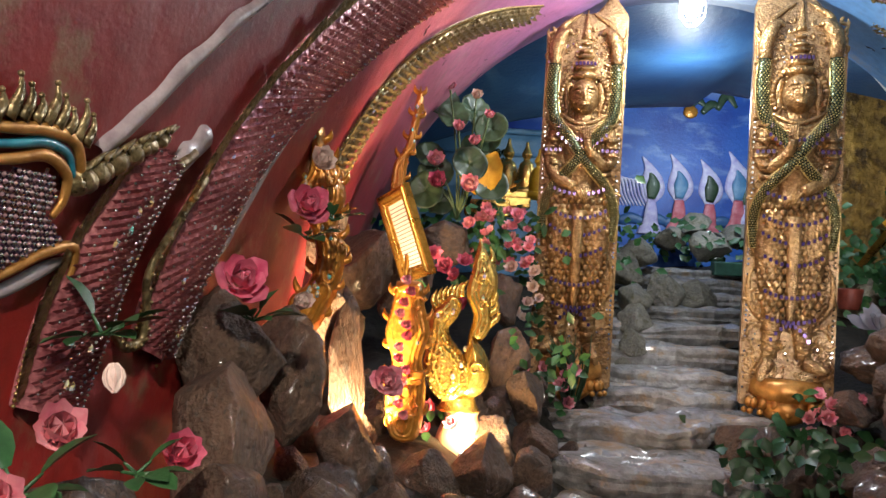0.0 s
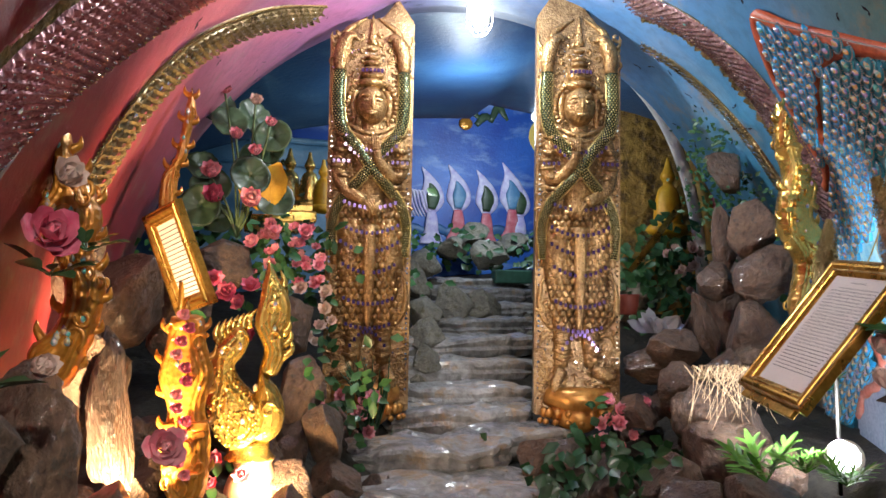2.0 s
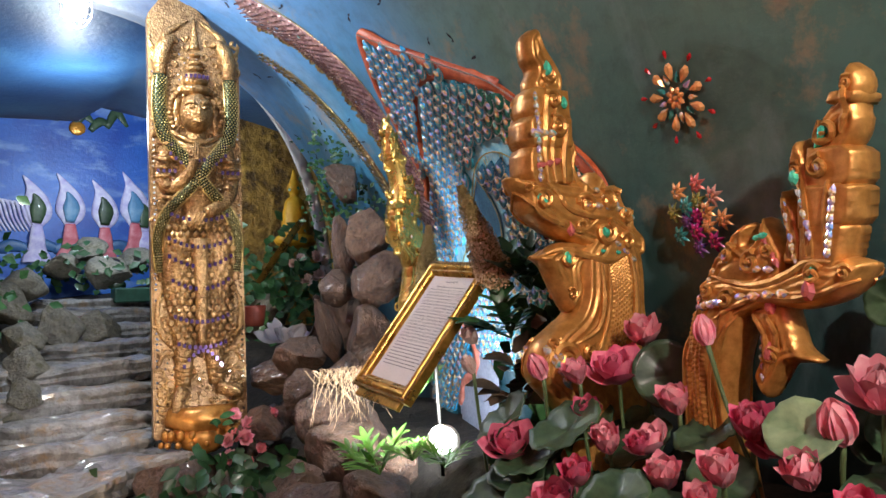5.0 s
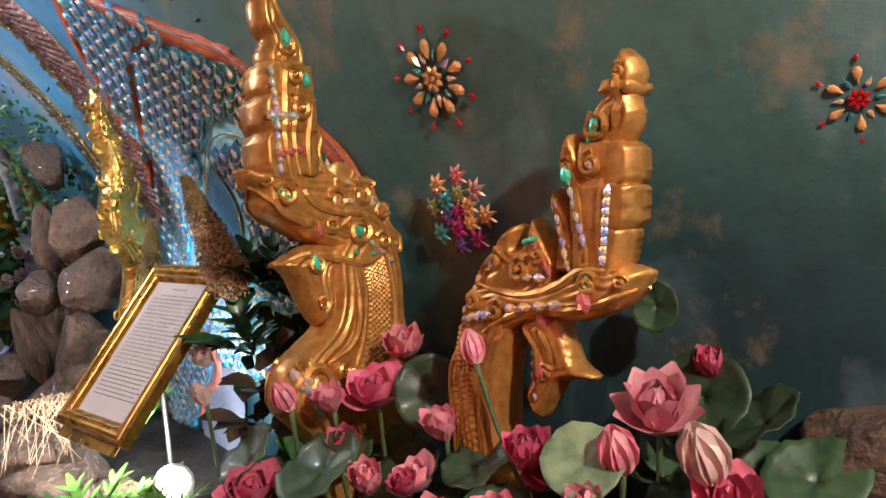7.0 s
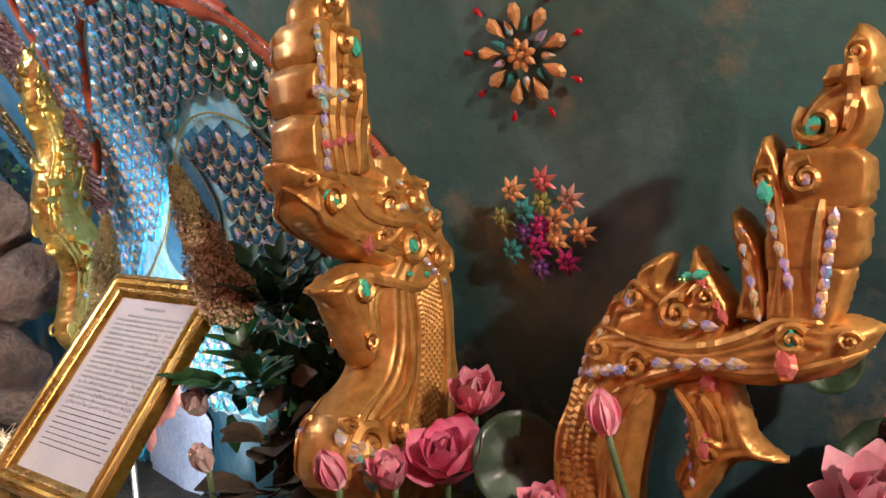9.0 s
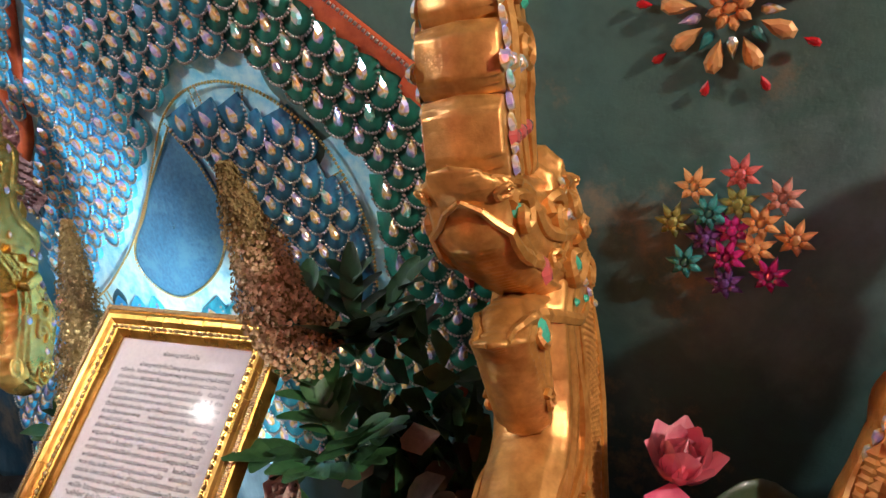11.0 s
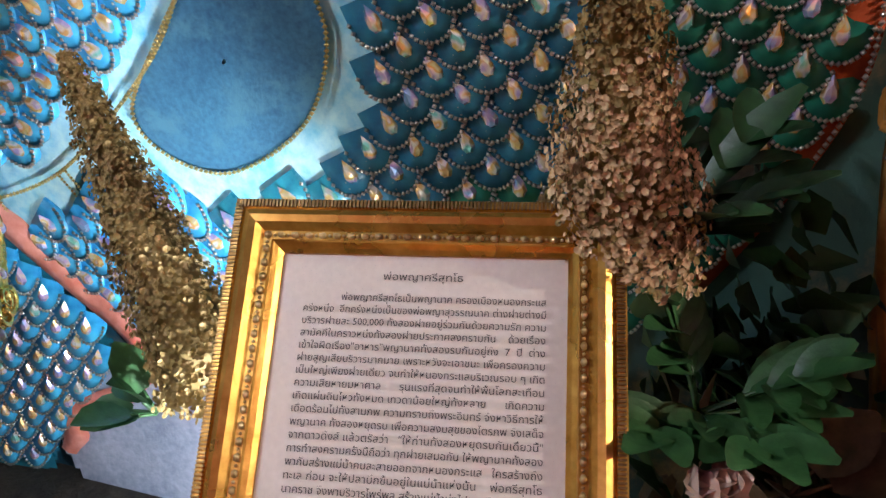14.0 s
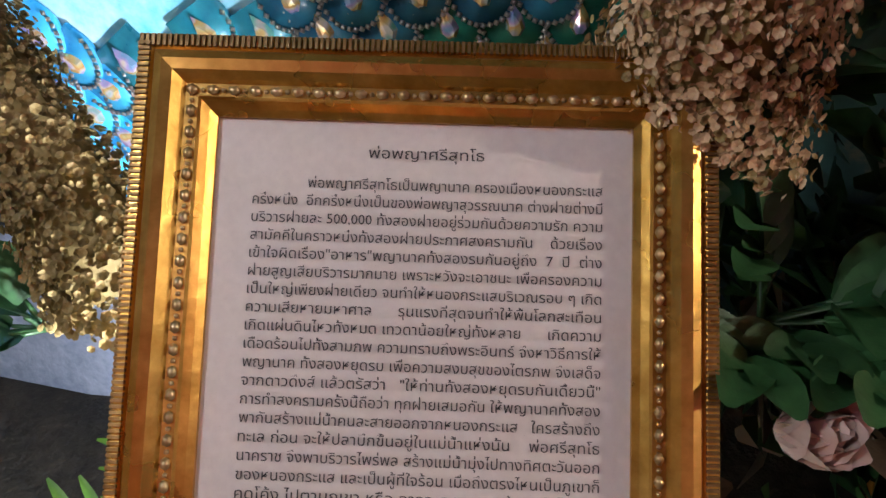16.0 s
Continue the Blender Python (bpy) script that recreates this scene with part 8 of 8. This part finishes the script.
def crowned_head():
    """The serpent's head low on the red flank: two gilt arcs over a teal band, crown spikes, dark scales, a bronze snout."""
    root = empty("serpent_head_relief", Matrix())
    tagged(root, "bronze and gold crowned serpent head relief with dark purple scales", "wall relief")

    def ribbon(name, line, r, material, off=0.012, label=""):
        bm = bmesh.new()
        pts = [flank(y, z, off, -1) for y, z in spline(line, 6)]
        n = len(pts) - 1
        stroke(bm, [(*p, 0.72 * r * (0.55 + 0.45 * math.sin(math.pi * (i + 0.6) / (n + 1.2)))) for i, p in enumerate(pts)], (1, 0, 0), 0.7, 1, 8)
        part(name, bm, material, root, label)
    ribbon("crown_band", [(0.74, 1.615), (0.78, 1.621), (0.825, 1.628), (0.871, 1.625), (0.896, 1.600), (0.895, 1.575)], 0.011, M_GOLD, 0.014, "gilt crown band")
    ribbon("brow_band", [(0.75, 1.585), (0.791, 1.594), (0.835, 1.604), (0.874, 1.590), (0.880, 1.565), (0.868, 1.545)], 0.010, M_GOLD, 0.014, "gilt brow band")
    ribbon("teal_band", [(0.75, 1.600), (0.79, 1.608), (0.83, 1.616), (0.868, 1.610), (0.888, 1.588)], 0.008, M_SCALE_TEAL, 0.014, "teal enamel band")
    ribbon("jaw_band", [(0.78, 1.470), (0.829, 1.489), (0.875, 1.508), (0.920, 1.516), (0.930, 1.500), (0.927, 1.480)], 0.009, M_GOLD, 0.012, "gilt jaw band")
    ribbon("pearl_jaw", [(0.79, 1.455), (0.84, 1.470), (0.89, 1.49), (0.915, 1.498)], 0.012, M_PEARL, 0.006)
    for i in range(9):                        # crown spikes with small knobs
        t = i / 8
        y, z = 0.75 + 0.14 * t, 1.625 + 0.008 * math.sin(math.pi * t)
        h = 0.024 + 0.016 * ((i * 5) % 3) / 2
        bm = bmesh.new()
        a, b, c = flank(y, z, 0.014, -1), flank(y + 0.008, z + h * 0.6, 0.014, -1), flank(y + 0.004, z + h, 0.012, -1)
        stroke(bm, [(*a, 0.008), (*b, 0.005), (*c, 0.0015)], (1, 0, 0), 0.8, 3, 6)
        ball(bm, c, 0.0035, 1)
        part("crown_spike", bm, M_CREST, root)
    for i in range(16):                       # lumps of the snout along the neck
        t = i / 15
        y, z = 0.90 + 0.155 * t, 1.582 + 0.080 * t
        bm = bmesh.new()
        rr = 0.017 - 0.006 * t + 0.004 * math.sin(i * 2.3)
        ball(bm, flank(y, z, 0.010, -1), rr, 2, (0.8, 1.2, 0.8))
        p, q = flank(y, z + rr, 0.016, -1), flank(y + 0.02, z + rr * 1.9, 0.016, -1)
        stroke(bm, [(*p, 0.005), (*p.lerp(q, 0.5), 0.0035), (*q, 0.001)], (1, 0, 0), 0.8, 2, 5)
        part("snout_lobe", bm, M_CREST, root, "bronze glittering snout")
    field = [(0.74, 1.57), (0.80, 1.585), (0.85, 1.590), (0.868, 1.57), (0.862, 1.545), (0.885, 1.53), (0.90, 1.52), (0.86, 1.51), (0.80, 1.485), (0.74, 1.46)]
    bm = bmesh.new()
    flank_patch(bm, field, 0.012, 0.006, 0, -1)
    part("scale_ground", bm, M_INLAY, root, "dark purple glazed ground")
    bm = bmesh.new()
    for row in range(24):
        for col in range(26):
            p = (0.735 + (col + 0.5 * (row % 2)) * 0.0075, 1.46 + row * 0.0062)
            if within(p, field):
                bead(bm, flank(p[0], p[1], 0.0135, -1), 0.0034 if (row + col) % 3 else 0.0026, (row + col) % 2)
    part("beadwork", bm, [M_MIRROR_CHIP, M_ROSE_SCALE], root)["kind"] = "stuff"


crowned_head()
bm = bmesh.new()                              # bronze rim that loops under the red field between the two bodies
rim = [flank(y, z, 0.014, -1) for y, z in spline([(1.151, 1.659), (1.055, 1.595), (1.036, 1.508), (1.034, 1.430), (1.060, 1.400), (1.089, 1.390), (1.125, 1.398), (1.120, 1.440), (1.104, 1.487), (1.147, 1.551), (1.211, 1.631)], 5)]
stroke(bm, [(*p, 0.0075) for p in rim], (1, 0, 0), 0.7, 1, 7)
for i in range(2, len(rim) - 2, 2):
    bead(bm, rim[i] + Vector((0.006, 0, 0)), 0.004)
tagged(finish("rim_band", bm, M_CREST), "bronze rim looping between the red serpent bodies", "wall relief")
relief_body("serpent_relief", [(1.95, 1.66, 0.05), (2.02, 1.80, 0.06), (2.10, 1.94, 0.055), (2.22, 2.08, 0.05), (2.40, 2.22, 0.045), (2.62, 2.36, 0.04), (2.85, 2.47, 0.035)], 0.06, -1, M_CREST,
            "bronze beaded serpent body relief arching along the pink flank", -1, 4, 0.03, True, 14)
relief_body("serpent_relief", [(2.20, 1.78, 0.05), (2.27, 1.92, 0.065), (2.31, 2.06, 0.07), (2.34, 2.20, 0.065), (2.40, 2.33, 0.055), (2.48, 2.44, 0.05), (2.58, 2.53, 0.05)], 0.06, 1, M_ROSE_SCALE,
            "rose glittering serpent body relief arching over the blue flank", 1, 8, 0.03, True, 26)
relief_body("serpent_relief", [(2.50, 1.90, 0.018), (2.57, 2.06, 0.02), (2.63, 2.20, 0.02), (2.72, 2.36, 0.02), (2.80, 2.46, 0.018)], 0.03, 1, M_CREST,
            "thin gold glitter band on the blue flank", 1, 3, 0.014, False, 14)
# plaster ridge whose pale colour stands in for the shine along it
bm = bmesh.new()
fin(bm, [(0.94, 1.615), (1.0, 1.67), (1.10, 1.78), (1.20, 1.88), (1.30, 1.97)], 0.016, 0.010, -1, 0.004, -1)
tagged(finish("plaster_ridge", bm, M_PEARL), "thin plaster ridge across the red flank, its lit streak painted pale", "wall relief")
# white gloss patch and pearl edge between the red bodies
bm = bmesh.new()
fin(bm, [(1.10, 1.60), (1.15, 1.64), (1.20, 1.68)], 0.03, 0.012, -1, 0.0, -1)
tagged(finish("pearl_patch", bm, M_PEARL), "glossy white plaster patch beside the red relief", "wall relief")
bm = bmesh.new()
fin(bm, [(1.30, 1.50), (1.36, 1.55), (1.44, 1.66), (1.54, 1.80), (1.62, 1.90)], 0.018, 0.016, 1, 0.0, -1)
tagged(finish("pearl_band", bm, M_PEARL), "pale violet band along the red serpent relief", "wall relief")


# ---- finials, goose and small frame by the left bank ----
def flame_finial(outline, place, turn, thick, material, label, seed=0, curls=9, gems=12, plates=0):
    """A carved flame-shaped serpent finial as one mesh: a grooved flame with rolled curls, bosses and stones."""
    bm = bmesh.new()
    rnd = random.Random(seed)
    form = carved(bm, outline, thick, thick * 0.8, 0.006, 0.010, 2.4)
    zs = [p[1] for p in outline]
    xs = [p[0] for p in outline]
    made = 0
    while made < curls + gems + plates * 3:
        x, z = rnd.uniform(min(xs), max(xs)), rnd.uniform(min(zs), max(zs))
        y = form(x, z)
        if y < thick * 0.55:
            continue
        r = rnd.uniform(0.3, 0.5) * thick
        if made < curls:
            ph = rnd.uniform(0, 6)
            for s in (-1, 1):
                stroke(bm, [(x + r * (1 - t / 8) * math.cos(t + ph), s * (form(x, z) + 0.002), z + 1.3 * r * (1 - t / 8) * math.sin(t + ph), r * 0.24) for t in [0.8 * i for i in range(8)]], (0, 1, 0), 1, 2, 6)
        elif made < curls + gems:
            gem(bm, (x, -y - 0.001, z), rnd.uniform(0.005, 0.008), (0, -1, 0.1), 1)
        else:
            box(bm, r * 2.2, r * 1.6, r * 1.1, Matrix.Translation((x, -y, z)) @ Matrix.Rotation(rnd.uniform(-0.5, 0.5), 4, "Y"), r * 0.2)
        made += 1
    n = len(outline)
    for i in range(n):                        # small flames off the outline
        (x0, z0), (x1, z1) = outline[i], outline[(i + 1) % n]
        mx, mz = (x0 + x1) / 2, (z0 + z1) / 2
        d = math.hypot(x1 - x0, z1 - z0)
        ox, oz = -(z1 - z0) / d, (x1 - x0) / d
        if z0 > min(zs) + 0.05:
            stroke(bm, [(mx - ox * 0.006, 0, mz - oz * 0.006, 0.010), (mx + ox * 0.010, 0, mz + oz * 0.010 + 0.008, 0.007), (mx + ox * 0.012, 0, mz + oz * 0.012 + 0.024, 0.001)], (0, 1, 0), 1.3, 3, 6)
    bmesh.ops.recalc_face_normals(bm, faces=bm.faces)
    ob = finish("flame_finial", bm, [material, M_GEM])
    ob.matrix_basis = Matrix.Translation(place) @ Matrix.Rotation(turn, 4, "Z")
    return tagged(ob, label, "serpent finial", "flame finials on the banks")


flame_finial([(-0.042, 0.438), (-0.020, 0.389), (-0.012, 0.339), (0.018, 0.303), (0.037, 0.242), (0.023, 0.180), (0.046, 0.132), (0.039, 0.070), (0.024, 0.019), (-0.009, -0.050), (-0.059, -0.055), (-0.073, 0.013),
              (-0.034, 0.053), (-0.020, 0.115), (-0.037, 0.176), (-0.058, 0.212), (-0.067, 0.262), (-0.047, 0.300), (-0.050, 0.375)], (-0.245, 1.76, 1.42), 0.05, 0.040, M_AMBER,
             "amber gold flame-shaped serpent finial with crystals", 1, 12, 22)
flame_finial([(0.058, 0.354), (0.071, 0.293), (0.058, 0.213), (0.052, 0.159), (0.032, 0.114), (0.025, 0.0), (-0.014, 0.0), (-0.011, 0.103), (0.018, 0.149), (0.033, 0.220), (0.044, 0.300)], (-0.19, 2.46, 1.74), 0.05, 0.022, M_AMBER,
             "slender amber flame finial above the small frame", 2, 6, 4)
flame_finial([(-0.067, 0.537), (-0.044, 0.496), (-0.013, 0.429), (0.008, 0.344), (0.053, 0.295), (0.036, 0.208), (0.074, 0.158), (0.060, 0.089), (0.085, 0.010), (0.030, -0.10), (-0.030, -0.06), (-0.007, 0.072),
              (-0.057, 0.155), (-0.062, 0.239), (-0.044, 0.325), (-0.068, 0.409)], (1.545, 2.175, 1.57), 0.0, 0.034, M_GOLD_RICH, "bright gold flame finial standing beside the wing", 3, 14, 14, 4)
flame_finial([(-0.016, 0.345), (0.047, 0.345), (0.057, 0.290), (0.075, 0.221), (0.059, 0.151), (0.073, 0.082), (0.060, -0.04), (-0.010, -0.04), (-0.028, 0.075), (-0.016, 0.146), (-0.037, 0.214), (-0.024, 0.285)],
             (-0.10, 2.02, 1.14), 0.0, 0.036, M_AMBER, "amber carved pedestal column hung with a rose garland", 4, 10, 6, 2)
# garland of small roses down the pedestal
for k in range(13):
    flower("rose", (-0.085 + 0.012 * math.sin(k * 1.7), 1.955, 1.49 - k * 0.027), 0.014, M_ROSE if k % 3 else M_PINK, "small rose of the hanging garland", 80 + k, (0.1, -0.95, 0.2), 0.6, None, "rose garland")


def goose():
    """A gilded goose: a beaded breast and curled head, a smooth rear, and a flame tail, as one mesh on a squat pot."""
    bm = bmesh.new()
    breast = [(-0.092, 0.295), (-0.070, 0.325), (-0.034, 0.358), (-0.006, 0.330), (-0.018, 0.289), (-0.036, 0.265), (-0.027, 0.235), (-0.002, 0.206), (0.027, 0.162), (0.028, 0.100), (-0.016, 0.062),
              (-0.063, 0.079), (-0.092, 0.123), (-0.102, 0.168), (-0.094, 0.230)]
    rear = [(0.020, 0.255), (0.065, 0.205), (0.082, 0.150), (0.068, 0.100), (0.029, 0.076), (-0.01, 0.09), (0.0, 0.15), (0.008, 0.200)]
    tail = [(0.034, 0.515), (0.060, 0.470), (0.080, 0.435), (0.090, 0.392), (0.074, 0.335), (0.078, 0.280), (0.055, 0.235), (0.018, 0.245), (0.028, 0.300), (0.005, 0.360), (0.016, 0.422), (0.022, 0.465)]
    forms = [carved(bm, breast, 0.050, 0.040, 0.004, 0.014), carved(bm, rear, 0.046, 0.040, 0.002, 0.016, 2.2), carved(bm, tail, 0.026, 0.022, 0.005, 0.011)]
    rnd = random.Random(6)
    face = lambda x, z: max(f(x, z) for f in forms)
    for k in range(260):                      # beaded feathers of the breast
        x, z = rnd.uniform(-0.1, 0.03), rnd.uniform(0.07, 0.26)
        y = forms[0](x, z)
        if y > 0.012:
            for s in (-1, 1):
                ball(bm, (x, s * y, z), 0.0045, 1, (1, 0.6, 1))
    for x, z, r in ((-0.062, 0.295, 0.020), (-0.03, 0.335, 0.014), (0.045, 0.40, 0.018), (0.05, 0.33, 0.016), (0.04, 0.46, 0.012), (0.04, 0.16, 0.022)):
        for s in (-1, 1):
            stroke(bm, [(x + r * (1 - t / 8) * math.cos(t), s * (face(x, z) + 0.001), z + r * (1 - t / 8) * math.sin(t), r * 0.2) for t in [0.8 * i for i in range(8)]], (0, 1, 0), 0.8, 2, 6)
    for k in range(7):                        # flames along the crown and the tail
        stroke(bm, [(-0.075 + 0.011 * k, 0, 0.315 + 0.006 * k, 0.010), (-0.085 + 0.013 * k, 0, 0.340 + 0.006 * k, 0.008), (-0.075 + 0.014 * k, 0, 0.368 + 0.005 * k, 0.001)], (0, 1, 0), 0.8, 3, 6)
        stroke(bm, [(0.070, 0, 0.28 + 0.028 * k, 0.012), (0.095 - 0.004 * k, 0, 0.30 + 0.028 * k, 0.008), (0.092 - 0.005 * k, 0, 0.325 + 0.028 * k, 0.001)], (0, 1, 0), 0.9, 3, 6)
    for x, z in ((-0.07, 0.30), (-0.03, 0.31), (0.0, 0.17), (0.01, 0.21), (-0.02, 0.14), (0.05, 0.41), (0.05, 0.35)):
        gem(bm, (x, -face(x, z) - 0.002, z), 0.008, (0, -1, 0), 1)
    stroke(bm, [(0.0, 0, 0.085, 0.045), (0.0, 0, 0.06, 0.05), (0.0, 0, 0.045, 0.062)], (0, 1, 0), 1, 3, 14)
    bmesh.ops.recalc_face_normals(bm, faces=bm.faces)
    ob = finish("golden_goose", bm, [M_GOLD_RICH, M_GEM])
    ob.matrix_basis = Matrix.Translation((0.05, 2.2, 1.10)) @ Matrix.Rotation(0.06, 4, "Z")
    tagged(ob, "gilded mythical goose statue with upswept flame tail", "goose statue")
    bm = bmesh.new()
    stroke(bm, [(0, 0, -0.13, 0.045), (0, 0, -0.08, 0.062), (0, 0, -0.03, 0.066), (0, 0, 0.01, 0.052), (0, 0, 0.035, 0.046), (0, 0, 0.045, 0.054)], (0, 1, 0), 1, 4, 18)
    ob = finish("clay_pot", bm, surface("buff_clay", (0.30, 0.16, 0.09), (0.50, 0.31, 0.19), 0.5, 0, 30, 6, 0.4, 0.004))
    ob.location = (0.06, 2.2, 1.10)
    tagged(ob, "squat buff clay pot under the golden goose", "pot")


goose()
sf_y = (Vector((-0.181, 2.35, 1.737)) - Vector((-0.092, 2.35, 1.498))).normalized()
sf_x = (Vector((0.60, -0.80, 0.0)) - sf_y * Vector((0.60, -0.80, 0.0)).dot(sf_y)).normalized()
sf = Matrix((sf_x, sf_y, sf_x.cross(sf_y))).transposed().to_4x4()
sf.translation = Vector((-0.138, 2.33, 1.618))
gilt_frame("picture_frame", 0.088, 0.135, sf, "small gilt picture frame with a printed page, beside the goose", False, False)
bm = bmesh.new()
stroke(bm, [(0, 0, 0, 0.007), (0.0, 0.02, -0.18, 0.007), (0, 0.04, -0.36, 0.007)], (1, 0, 0), 1, 2, 7)
ob = finish("frame_post", bm, M_FRAME)
ob.location = (-0.13, 2.35, 1.56)
tagged(ob, "thin metal post under the small frame", "post")
# warm lamps hidden between the stones
for p, q in (((-0.165, 1.83, 1.045), (-0.20, 2.0, 1.5)), ((0.085, 2.045, 1.05), (0.06, 2.25, 1.5))):
    spot_lamp(p, q, 0.022, "small warm uplight hidden between the rocks")
